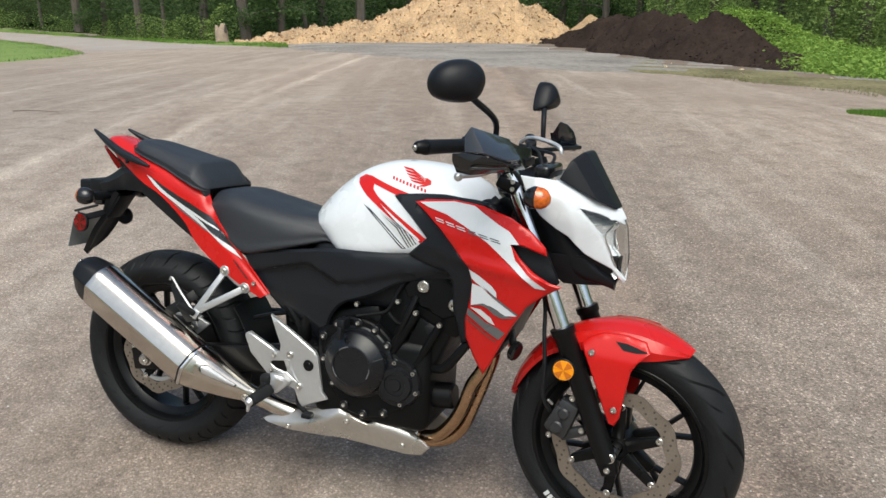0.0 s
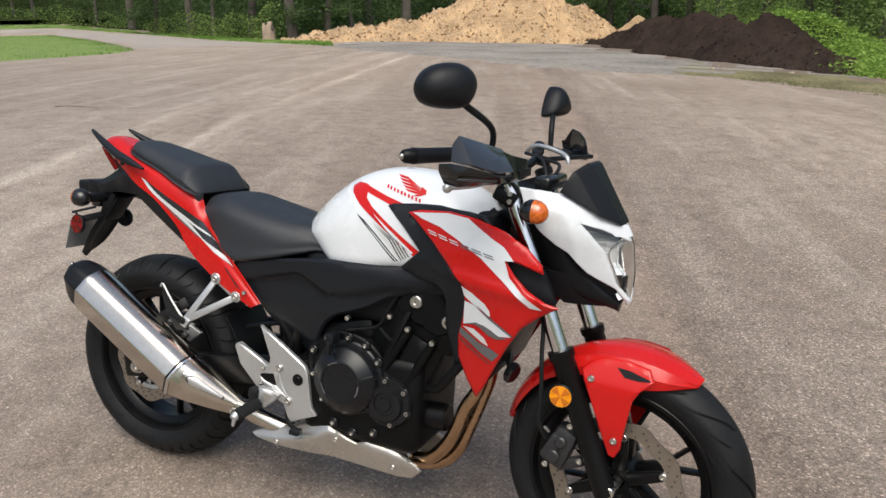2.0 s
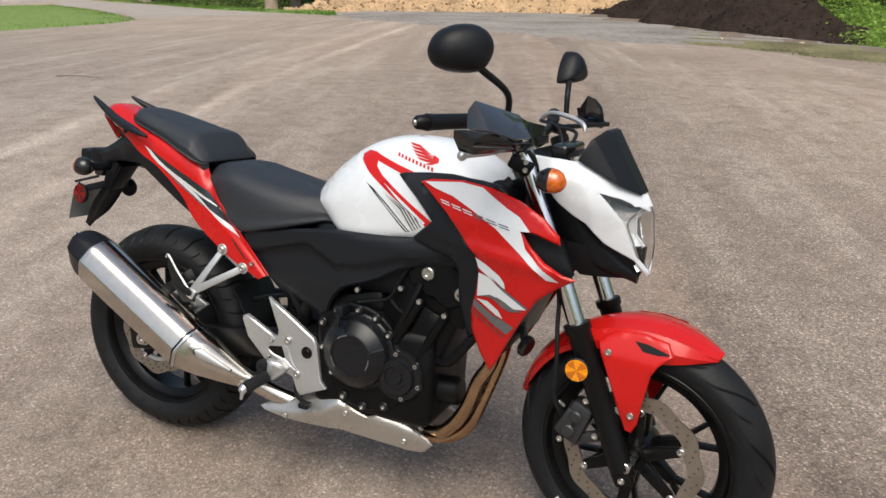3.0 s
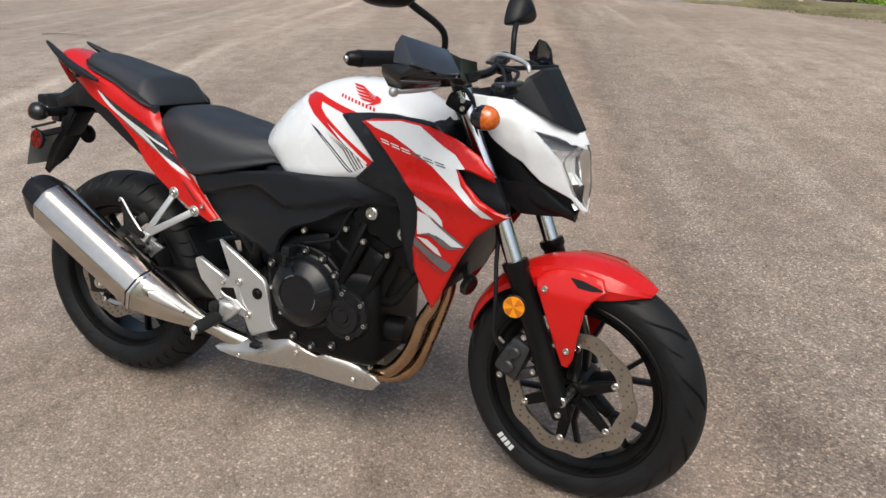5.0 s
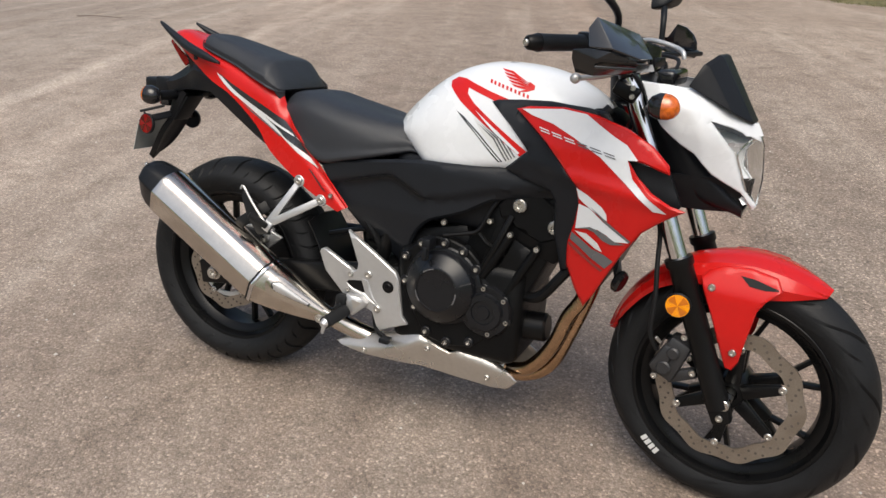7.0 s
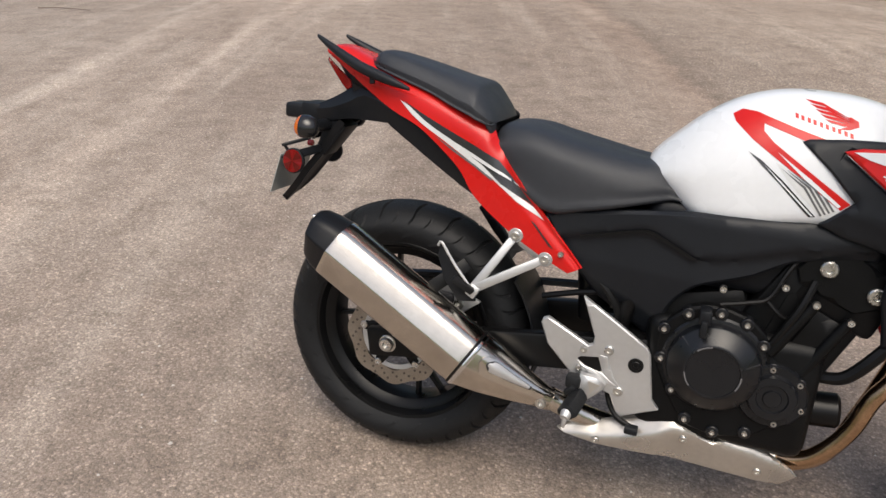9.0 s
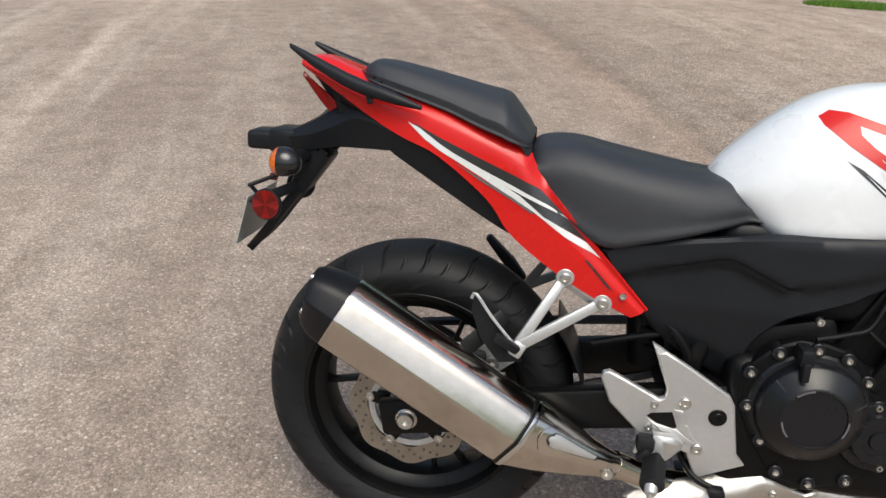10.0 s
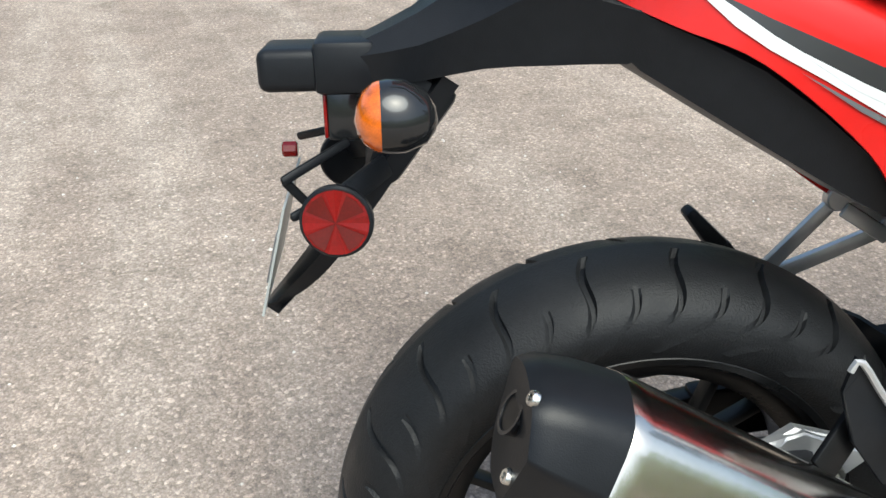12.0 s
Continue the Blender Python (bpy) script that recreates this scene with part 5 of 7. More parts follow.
# the maker's badge, as plain feathers over a plain bar
for k in range(5):
    x0, z0 = 0.768 + 0.009 * k, 0.949 - 0.0075 * k
    x1, z1 = 0.852 + 0.001 * k, 0.9235 - 0.0028 * k
    graphic("badge_feather", [(x0, z0), (x0 + 0.03, z0 - 0.0035), (x1 - 0.012, z1 + 0.003), (x1, z1), (x1 - 0.003, z1 - 0.0015), (x0 + 0.034, z0 - 0.0092), (x0 + 0.012, z0 - 0.0056)], RED, lambda x, z: tank_y(x, z) - 0.0004, tank)
graphic("badge_tip", [(0.846, 0.927), (0.861, 0.920), (0.863, 0.911), (0.848, 0.905), (0.829, 0.904), (0.846, 0.911)], RED, lambda x, z: tank_y(x, z) - 0.0004, tank)
for k in range(5):
    x0, z0 = 0.754 + 0.0212 * k, 0.9240 - 0.0053 * k
    for dx in (0.0, 0.0100):
        graphic("badge_bar", [(x0 + dx, z0 - dx * 0.25), (x0 + dx + 0.0058, z0 - dx * 0.25 - 0.0014), (x0 + dx + 0.0072, z0 - dx * 0.25 - 0.0096), (x0 + dx + 0.0016, z0 - dx * 0.25 - 0.0082)], RED, lambda x, z: tank_y(x, z) - 0.0004, tank)
part("filler_cap", disc_between((0.80, 0, 0.935), (0.802, 0, 0.9585), 0.042, n=32, chamfer=0.004), CHROME, tank)
part("tank_front_cover", body([(0.99, [(0, 0.895), (0.06, 0.885), (0.105, 0.84), (0.11, 0.78), (0, 0.76)]), (1.04, [(0, 0.885), (0.05, 0.875), (0.085, 0.84), (0.09, 0.79), (0, 0.77)]), (1.065, [(0, 0.865), (0.04, 0.855), (0.06, 0.83), (0.065, 0.80), (0, 0.79)])], 3, 4), PLASTIC, bike)

# -- seats --
def seat_section(top, w, low, lift=0.0):
    top -= 0.004
    return [(0, top), (w * 0.40, top + lift), (w * 0.70, top - 0.007), (w * 0.90, top - 0.026), (w * 0.985, top - 0.052 if top - low > 0.09 else top - (top - low) * 0.55), (w, low + (top - low) * 0.22), (w * 0.985, low), (w * 0.5, low - 0.004), (0, low - 0.004)]


part("rider_seat", body([(0.178, seat_section(0.800, 0.085, 0.785)), (0.190, seat_section(0.824, 0.102, 0.778)), (0.215, seat_section(0.838, 0.112, 0.757)), (0.27, seat_section(0.840, 0.126, 0.705)), (0.33, seat_section(0.828, 0.135, 0.672)),
                         (0.40, seat_section(0.815, 0.137, 0.686)), (0.47, seat_section(0.803, 0.130, 0.703)), (0.53, seat_section(0.796, 0.112, 0.718)), (0.562, seat_section(0.785, 0.098, 0.726)), (0.585, seat_section(0.755, 0.10, 0.728))], 4, 4), VINYL, bike, "black vinyl rider's seat", sharp=60)
def pillion_section(top, w, low):
    top -= 0.005
    return [(0, top + 0.002), (w * 0.45, top), (w * 0.66, top - 0.004), (w * 0.80, top - 0.013), (w * 0.90, top - 0.025), (w * 0.97, top - 0.039), (w, low + (top - low) * 0.35), (w * 0.985, low + 0.004), (w * 0.95, low - 0.001), (0, low - 0.004)]


part("passenger_seat", body([(-0.122, pillion_section(0.939, 0.038, 0.930)), (-0.108, pillion_section(0.953, 0.060, 0.922)), (-0.090, pillion_section(0.958, 0.074, 0.917)), (-0.05, pillion_section(0.953, 0.088, 0.906)), (0.04, pillion_section(0.934, 0.104, 0.881)), (0.09, pillion_section(0.922, 0.114, 0.862)), (0.126, pillion_section(0.915, 0.122, 0.850)), (0.142, pillion_section(0.909, 0.125, 0.845)),
                             (0.152, pillion_section(0.899, 0.126, 0.840)), (0.176, pillion_section(0.870, 0.122, 0.832)), (0.187, pillion_section(0.854, 0.114, 0.830)), (0.193, pillion_section(0.842, 0.100, 0.830))], 4, 4), VINYL, bike, "black vinyl passenger seat", sharp=60)

# -- tail --
up_edge = [(-0.231, 0.944), (-0.10, 0.905), (0.02, 0.885), (0.12, 0.850), (0.182, 0.826), (0.204, 0.798), (0.245, 0.745), (0.33, 0.655), (0.412, 0.565)]
dn_edge = [(-0.227, 0.936), (-0.10, 0.863), (-0.035, 0.832), (0.035, 0.803), (0.122, 0.737), (0.165, 0.682), (0.225, 0.635), (0.30, 0.590), (0.385, 0.550)]
rows = []
for i, ((x0, z0), (x1, z1)) in enumerate(zip(up_edge, dn_edge)):
    yo = [0.052, 0.088, 0.108, 0.119, 0.125, 0.129, 0.132, 0.135, 0.134][i]
    rows.append([Vector((x0, -yo * (0.80 if i < 6 else 0.97), z0 + (0.006 if i < 5 else 0))), Vector((x0 * 0.85 + x1 * 0.15, -yo * 0.95, z0 * 0.85 + z1 * 0.15)), Vector((x0 * 0.6 + x1 * 0.4, -yo * 1.0, z0 * 0.6 + z1 * 0.4)), Vector((x1, -yo * 0.985, z1))])
cowl_g = skin(rows, 5, 4)
cowl_bm = from_grid(cowl_g, thick=0.004)
cowl_y = side_of(cowl_bm, default=-0.125)
left_cowl = flipped(cowl_bm)
cowl = part("tail_cowl", cowl_bm, RED, bike, "glossy red tail cowl with silver and black stripes", sharp=60)
part("tail_cowl", left_cowl, RED, bike, "glossy red tail cowl with silver and black stripes", sharp=60)
graphic("black_stripe", [(-0.014, 0.858), (0.037, 0.835), (0.108, 0.806), (0.170, 0.781), (0.213, 0.762), (0.235, 0.742), (0.255, 0.722), (0.300, 0.678), (0.240, 0.706), (0.198, 0.730), (0.148, 0.764), (0.071, 0.804), (0.036, 0.822)], BLACKG, cowl_y, cowl)
graphic("white_stripe", [(-0.023, 0.858), (-0.002, 0.850), (0.038, 0.824), (0.071, 0.806), (0.148, 0.765), (0.180, 0.748), (0.222, 0.716), (0.298, 0.677), (0.324, 0.652), (0.261, 0.684), (0.203, 0.724), (0.150, 0.753), (0.079, 0.792), (0.036, 0.814), (0.009, 0.831)], SILVERG, lambda x, z: cowl_y(x, z) - 0.0005, cowl)
graphic("white_line", [(0.045, 0.819), (0.109, 0.789), (0.172, 0.762), (0.227, 0.737), (0.265, 0.715), (0.228, 0.731), (0.166, 0.757), (0.104, 0.784)], SILVERG, lambda x, z: cowl_y(x, z) - 0.0008, cowl)
graphic("grey_line", [(0.060, 0.798), (0.111, 0.772), (0.166, 0.745), (0.205, 0.722), (0.203, 0.719), (0.164, 0.741), (0.110, 0.768)], GREYG, lambda x, z: cowl_y(x, z) - 0.0008, cowl)
graphic("black_slit", [(0.296, 0.650), (0.305, 0.645), (0.352, 0.596), (0.340, 0.602)], BLACKG, lambda x, z: cowl_y(x, z) - 0.0004, cowl)
screw(bike, (0.368, -0.138, 0.590), 0.0065)
# middle of the tail, lamp and grab rails
part("tail_top", body([(-0.228, [(0, 0.954), (0.016, 0.953), (0.028, 0.947), (0.030, 0.938), (0, 0.930)]), (-0.19, [(0, 0.956), (0.028, 0.954), (0.044, 0.944), (0.046, 0.930), (0, 0.92)]), (-0.11, [(0, 0.930), (0.045, 0.929), (0.070, 0.914), (0.076, 0.900), (0, 0.895)]), (-0.02, [(0, 0.915), (0.05, 0.914), (0.085, 0.898), (0.09, 0.88), (0, 0.87)])], 4, 4), RED, bike, "red tail top behind the seat")
both("tail_side", panel([(-0.222, 0.936), (-0.10, 0.886), (-0.03, 0.852), (-0.10, 0.832), (-0.158, 0.856)], lambda x, z: -(0.036 + 0.045 * min(1, max(0, (x + 0.22) / 0.15))), 0.006, 0.03, 0, 0.003), PLASTIC, "matt black lower tail side")
both("tail_light_lens", panel([(-0.228, 0.920), (-0.209, 0.895), (-0.189, 0.870), (-0.177, 0.859), (-0.164, 0.867), (-0.167, 0.880), (-0.199, 0.904), (-0.226, 0.927)], lambda x, z: -0.0535, 0.004, 0.02, 0, 0.0015), REDLENS, "narrow red tail lamp lens")
part("tail_light", body([(-0.214, [(0, 0.930), (0.018, 0.929), (0.022, 0.922), (0.019, 0.914), (0, 0.911)]), (-0.17, [(0, 0.908), (0.022, 0.907), (0.030, 0.898), (0.028, 0.888), (0, 0.884)]), (-0.14, [(0, 0.895), (0.024, 0.894), (0.032, 0.885), (0.030, 0.876), (0, 0.872)])], 3, 4), DARKLENS, bike, "dark red tail lamp lens")
RAIL = [(-0.245, -0.072, 0.973, 0.0012, 0.0022), (-0.238, -0.074, 0.969, 0.006, 0.0055), (-0.19, -0.086, 0.945, 0.011, 0.011), (-0.12, -0.106, 0.917, 0.013, 0.013), (-0.05, -0.121, 0.899, 0.011, 0.011), (0.004, -0.128, 0.885, 0.004, 0.004)]
rail = from_grid([[Vector((x, y, z)) + o for o in ring] for x, y, z, ring in [
    (x, y, z, [Vector((0, w * math.cos(a), h * math.sin(a))) for a in [2 * math.pi * k / 12 for k in range(12)]])
    for x, y, z, w, h in [tuple(v) for v in cr(RAIL, 5)]]], wrap=True, cap=True)
both("grab_rail", rail, COVERP, "black pillion grab rail", sharp=60)
both("rail_bracket", beam((-0.095, -0.105, 0.913), (-0.088, -0.112, 0.885), 0.006, 0.012, bev=0.002), PLASTIC)

# -- rear mudguard and plate --
under = part("rear_mudguard", body([(-0.262, [(0, 0.818), (0.030, 0.816), (0.040, 0.806), (0.036, 0.780), (0, 0.778)]), (-0.215, [(0, 0.842), (0.036, 0.838), (0.052, 0.815), (0.046, 0.786), (0, 0.784)]), (-0.165, [(0, 0.885), (0.042, 0.868), (0.062, 0.835), (0.056, 0.796), (0, 0.794)]), (-0.12, [(0, 0.90), (0.055, 0.890), (0.082, 0.855), (0.074, 0.800), (0, 0.797)]), (-0.06, [(0, 0.89), (0.07, 0.88), (0.100, 0.842), (0.088, 0.802), (0, 0.800)]),
                                    (-0.05, [(0, 0.888), (0.07, 0.876), (0.101, 0.837), (0.089, 0.797), (0, 0.795)]), (0.04, [(0, 0.85), (0.075, 0.84), (0.108, 0.797), (0.098, 0.744), (0, 0.742)]), (0.13, [(0, 0.77), (0.075, 0.76), (0.112, 0.732), (0.104, 0.692), (0, 0.690)]), (0.165, [(0, 0.72), (0.07, 0.715), (0.110, 0.694), (0.104, 0.674), (0, 0.67)])], 2, 1), PLASTIC, bike, "matt black undertail and rear mudguard", sharp=24)
part("lamp_box", merge(block(-0.345, -0.255, -0.036, 0.036, 0.777, 0.812, 0.008, 3), block(-0.300, -0.250, -0.040, 0.040, 0.775, 0.818, 0.006, 2)), PLASTIC, under, "black plate-lamp housing")
part("lamp_glass", block(-0.292, -0.262, -0.03, 0.03, 0.735, 0.778, 0.004), GLOSS, under)
part("lamp_edge", block(-0.2945, -0.2915, -0.03, 0.03, 0.738, 0.775, 0.001), REDLENS, under)
part("stay", from_grid(skin([[Vector((x, -w, z)), Vector((x - 0.010, -w * 0.5, z - 0.006)), Vector((x - 0.012, 0, z - 0.008)), Vector((x - 0.010, w * 0.5, z - 0.006)), Vector((x, w, z))] for x, z, w in ((-0.196, 0.79, 0.046), (-0.222, 0.754, 0.042), (-0.252, 0.709, 0.038), (-0.285, 0.665, 0.040), (-0.312, 0.628, 0.034), (-0.352, 0.582, 0.014))], 4, 3), thick=0.016), PLASTIC, under, "black plate stay")
part("stay_block", beam((-0.205, 0, 0.785), (-0.252, 0, 0.700), 0.075, 0.055, 0.066, 0.030, bev=0.008), PLASTIC, under)
part("signal_arm", tube([(-0.235, -0.10, 0.772), (-0.23, 0, 0.772), (-0.235, 0.10, 0.772)], 0.014, 10, 2), PLASTIC, under)


def turn_signal(c, s, m=None, ln=0.030, parent=None, ahead=-1, wide=False):
    """An almond lamp body with its lens towards the back or the front."""
    c = Vector(c)
    prof = [(-1.0, 0.02), (-0.94, 0.35), (-0.72, 0.72), (-0.2, 0.98), (0.2, 1.0), (0.36, 0.97)]
    lens = [(0.36, 0.97), (0.52, 0.92), (0.76, 0.72), (0.92, 0.4), (1.0, 0.02)]

    if wide:
        prof, lens = [(-1.0, 0.02), (-0.94, 0.35), (-0.72, 0.72), (-0.30, 0.98), (0.05, 1.0)], [(0.05, 1.0), (0.1, 0.985), (0.4, 0.95), (0.72, 0.74), (0.92, 0.4), (1.0, 0.02)]

    def shell(pr):
        return from_grid([[c + Vector((ahead * u * ln, 0.026 * r * math.cos(a) * s, 0.026 * r * math.sin(a) * (1.15 if math.sin(a) > 0 else 0.9))) for a in [2 * math.pi * k / 20 for k in range(20)]] for u, r in pr], wrap=True, cap=True)
    t = part("turn_signal", shell(prof), GLOSS, parent or bike, "black turn signal with an amber lens", m=m)
    part("lens", shell(lens), AMBER, t, "amber lens")
    return t


turn_signal((-0.237, -0.122, 0.772), 1)
turn_signal((-0.237, 0.122, 0.772), 1)
PL = Matrix.Translation((-0.341, 0, 0.645)) @ Matrix.Rotation(radians(15), 4, "Y")
plate = part("number_plate", block(-0.001, 0.001, -0.078, 0.078, -0.047, 0.050, 0), PLATEM, under, "small metal plate in a bent frame", m=PL)
for k in range(6):
    part("character_bar", block(-0.003, -0.0012, -0.066 + 0.0225 * k, -0.051 + 0.0225 * k, -0.022, 0.022, 0.0005, 1), GREYG, plate)
for a, b in (((-0.328, -0.075, 0.715), (-0.275, -0.03, 0.735)), ((-0.328, 0.075, 0.715), (-0.275, 0.03, 0.735)), ((-0.328, -0.06, 0.712), (-0.300, -0.05, 0.675)), ((-0.322, -0.085, 0.688), (-0.26, -0.035, 0.705))):
    part("plate_bracket", beam(a, b, 0.005, 0.008), PLASTIC, under)
part("plate_bolt", disc_between((-0.345, 0.085, 0.700), (-0.330, 0.085, 0.700), 0.008, n=8), REDLENS, under)


def reflector(name, c, n, r, mat, dark, parent, m=None):
    c, n = Vector(c), Vector(n).normalized()
    rim = part(name, disc_between(c, c + n * 0.010, r + 0.003, n=32, chamfer=0.002), PLASTIC, parent, "round reflector in a black cup", m=m)
    u = n.cross(Vector((0, 0, 1))).normalized()
    w = u.cross(n)
    bm = bmesh.new()
    top = bm.verts.new(c + n * 0.0115)
    ring = [bm.verts.new(c + n * (0.0104 + 0.0010 * (k % 2)) + (u * math.cos(k * math.pi / 12) + w * math.sin(k * math.pi / 12)) * r) for k in range(24)]
    base = [bm.verts.new(v.co - n * 0.003) for v in ring]
    for k in range(24):
        bm.faces.new((top, ring[k], ring[(k + 1) % 24]))
        bm.faces.new((ring[k], base[k], base[(k + 1) % 24], ring[(k + 1) % 24]))
    part("lens", bm, mat, rim, sharp=2)
    for k in range(4):
        bm = bmesh.new()
        a0, a1 = radians(45 + 90 * k - 22), radians(45 + 90 * k + 22)
        tri = [bm.verts.new(c + n * 0.0122)] + [bm.verts.new(c + n * 0.0119 + (u * math.cos(t) + w * math.sin(t)) * r * 0.93) for t in (a0, (a0 + a1) / 2, a1)]
        bm.faces.new(tri)
        part("prism_sector", bm, dark, rim, m=None)
    return rim


reflector("rear_reflector", (-0.285, -0.085, 0.686), (-0.12, -1, 0.05), 0.0265, REDLENS, REDDEEP, under)
reflector("rear_reflector", (-0.280, 0.085, 0.688), (-0.12, 1, 0.05), 0.0265, REDLENS, REDDEEP, under)
part("reflector_arm", beam((-0.278, 0.083, 0.70), (-0.245, 0.035, 0.715), 0.01, 0.02, bev=0.003), PLASTIC, under)
part("reflector_arm", beam((-0.283, -0.083, 0.70), (-0.245, -0.035, 0.715), 0.01, 0.02, bev=0.003), PLASTIC, under)

# -- passenger pegs and foot plates --
def hanger(s):
    y = 0.128 * s
    a, b, c = (0.268, y, 0.612), (0.336, y, 0.572), (0.195, 0.165 * s, 0.488)
    h = part("peg_hanger", merge(beam(a, c, 0.008, 0.017, 0.012, 0.020, bev=0.003), beam(b, c, 0.008, 0.019, 0.012, 0.020, bev=0.003), beam(a, b, 0.006, 0.016, bev=0.002), disc_between((a[0], y - 0.007, a[2]), (a[0], y + 0.007, a[2]), 0.0158, n=24), disc_between((b[0], y - 0.007, b[2]), (b[0], y + 0.007, b[2]), 0.0158, n=24), beam((0.203, 0.163 * s, 0.496), (0.190, 0.168 * s, 0.472), 0.016, 0.024, bev=0.004)), ALU, bike, "cast aluminium passenger peg hanger")
    for p in (a, b):
        screw(h, (p[0], p[1] + 0.008 * s, p[2]), 0.0095, n=(0, s, 0))
    part("peg_stay", beam((0.272, y * 0.93, 0.600), (0.332, y * 0.93, 0.563), 0.006, 0.018, bev=0.002), ALU, h)
    if s < 0:
        part("heel_guard", panel([(0.118, 0.582), (0.125, 0.572), (0.200, 0.480), (0.205, 0.462), (0.165, 0.455), (0.13, 0.50), (0.112, 0.55)], lambda x, z: -0.168, 0.004, 0, 0, 0.001), PLASTIC, h, "black heel guard")
        part("guard_edge", tube([(0.112, -0.171, 0.572), (0.120, -0.171, 0.580), (0.150, -0.171, 0.540), (0.198, -0.172, 0.486)], 0.003, 6, 3), ALU, h)
    if s > 0:
        part("folded_peg", merge(beam((0.188, 0.168, 0.500), (0.150, 0.166, 0.545), 0.022, 0.020, 0.026, 0.026, bev=0.005), beam((0.152, 0.166, 0.542), (0.106, 0.164, 0.592), 0.026, 0.024, 0.024, 0.014, bev=0.005)), RUBBER, h, "black rubber passenger peg, folded up")
    else:
        part("folded_peg", beam((0.198, -0.172, 0.484), (0.158, -0.195, 0.515), 0.014, 0.016, bev=0.004), RUBBER, h)
    return h


hanger(-1)
hanger(1)
heel = part("foot_plate", panel([(0.428, 0.512), (0.501, 0.470), (0.570, 0.427), (0.579, 0.411), (0.596, 0.316), (0.612, 0.297), (0.534, 0.262), (0.524, 0.275), (0.510, 0.309), (0.496, 0.313), (0.470, 0.318), (0.437, 0.333), (0.423, 0.338), (0.366, 0.392), (0.347, 0.438), (0.350, 0.447), (0.361, 0.452), (0.392, 0.437), (0.433, 0.417), (0.452, 0.408), (0.460, 0.412), (0.462, 0.428)],
                                lambda x, z: -0.146, 0.010, 0.03, 0, 0.003), ALU, bike, "silver painted foot plate")
for x, z, r in ((0.444, 0.398, 0.007), (0.495, 0.407, 0.010), (0.439, 0.354, 0.007), (0.526, 0.321, 0.010)):
    screw(heel, (x, -0.147, z), r)
part("plate_rib", panel([(0.478, 0.392), (0.494, 0.392), (0.512, 0.350), (0.528, 0.330), (0.504, 0.342), (0.490, 0.356)], lambda x, z: -0.1490, 0.006, 0.02, 0, 0.002), ALU, heel)
part("plate_rib", panel([(0.432, 0.372), (0.452, 0.361), (0.488, 0.354), (0.522, 0.330), (0.500, 0.331), (0.462, 0.345)], lambda x, z: -0.1490, 0.006, 0.02, 0, 0.002), ALU, heel)
part("pivot_hole", disc_between((0.553, -0.1455, 0.386), (0.553, -0.1485, 0.386), 0.0160, n=24), FRAMEM, heel)
screw(heel, (0.553, -0.146, 0.386), 0.010, mat=FRAMEM)
part("window", panel([(0.433, 0.375), (0.440, 0.381), (0.476, 0.387), (0.487, 0.359), (0.482, 0.355), (0.451, 0.363)], lambda x, z: -0.1468, 0.001, 0, 0, 0), FRAMEM, heel)
part("peg_mount", panel([(0.446, 0.350), (0.482, 0.347), (0.500, 0.333), (0.497, 0.322), (0.467, 0.296), (0.444, 0.303), (0.426, 0.294), (0.424, 0.303), (0.446, 0.332)], lambda x, z: -0.172 + 0.012 * max(0, x - 0.47) / 0.04, 0.016, 0.02, 0, 0.004), ALU, heel)
part("mount_recess", panel([(0.464, 0.341), (0.490, 0.334), (0.472, 0.315)], lambda x, z: -0.1738 + 0.012 * max(0, x - 0.47) / 0.04, 0.001, 0, 0, 0), SATIN, heel)
part("peg_knuckle", merge(block(0.418, 0.450, -0.180, -0.150, 0.316, 0.346, 0.008), beam((0.440, -0.176, 0.325), (0.422, -0.176, 0.304), 0.018, 0.014, bev=0.004)), RUBBER, heel, "black folding joint of the peg")
part("foot_peg", merge(beam((0.452, -0.176, 0.308), (0.440, -0.256, 0.298), 0.034, 0.030, 0.038, 0.032, bev=0.008)), RUBBER, heel, "black rubber foot peg")
part("peg_feeler", merge(disc_between((0.440, -0.250, 0.300), (0.438, -0.264, 0.292), 0.012, 0.010, n=14), disc_between((0.439, -0.258, 0.292), (0.437, -0.262, 0.270), 0.006, 0.004, n=10)), ALU, heel, "bare metal peg tip")
part("brake_pedal", tube([(0.500, -0.118, 0.315), (0.508, -0.122, 0.285), (0.530, -0.148, 0.263), (0.565, -0.158, 0.252)], 0.006, 8, 4), FRAMEM, heel)
part("pedal_pad", block(0.552, 0.580, -0.180, -0.152, 0.244, 0.258, 0.004), PLASTIC, heel)
part("rear_master", merge(disc_between((0.43, -0.13, 0.33), (0.44, -0.13, 0.40), 0.012, n=12), disc_between((0.425, -0.13, 0.29), (0.43, -0.13, 0.33), 0.007, n=8)), ALU, heel)

# -- belly cowl --
def belly_y(x, z):
    """A ridge runs along the cowl: above it the plate leans in, below it folds under."""
    r = float(np.interp(x, [0.40, 0.495, 0.565, 0.615, 0.648, 0.70, 0.732, 0.805, 0.878, 0.90], [0.196, 0.203, 0.222, 0.243, 0.262, 0.256, 0.248, 0.234, 0.213, 0.206]))
    u = z - r
    soft = math.sqrt(u * u + 0.00006)
    return -(0.152 - 0.045 * max(0, x - 0.62) / 0.27 - 0.40 * (soft + u) - 0.19 * (soft - u))


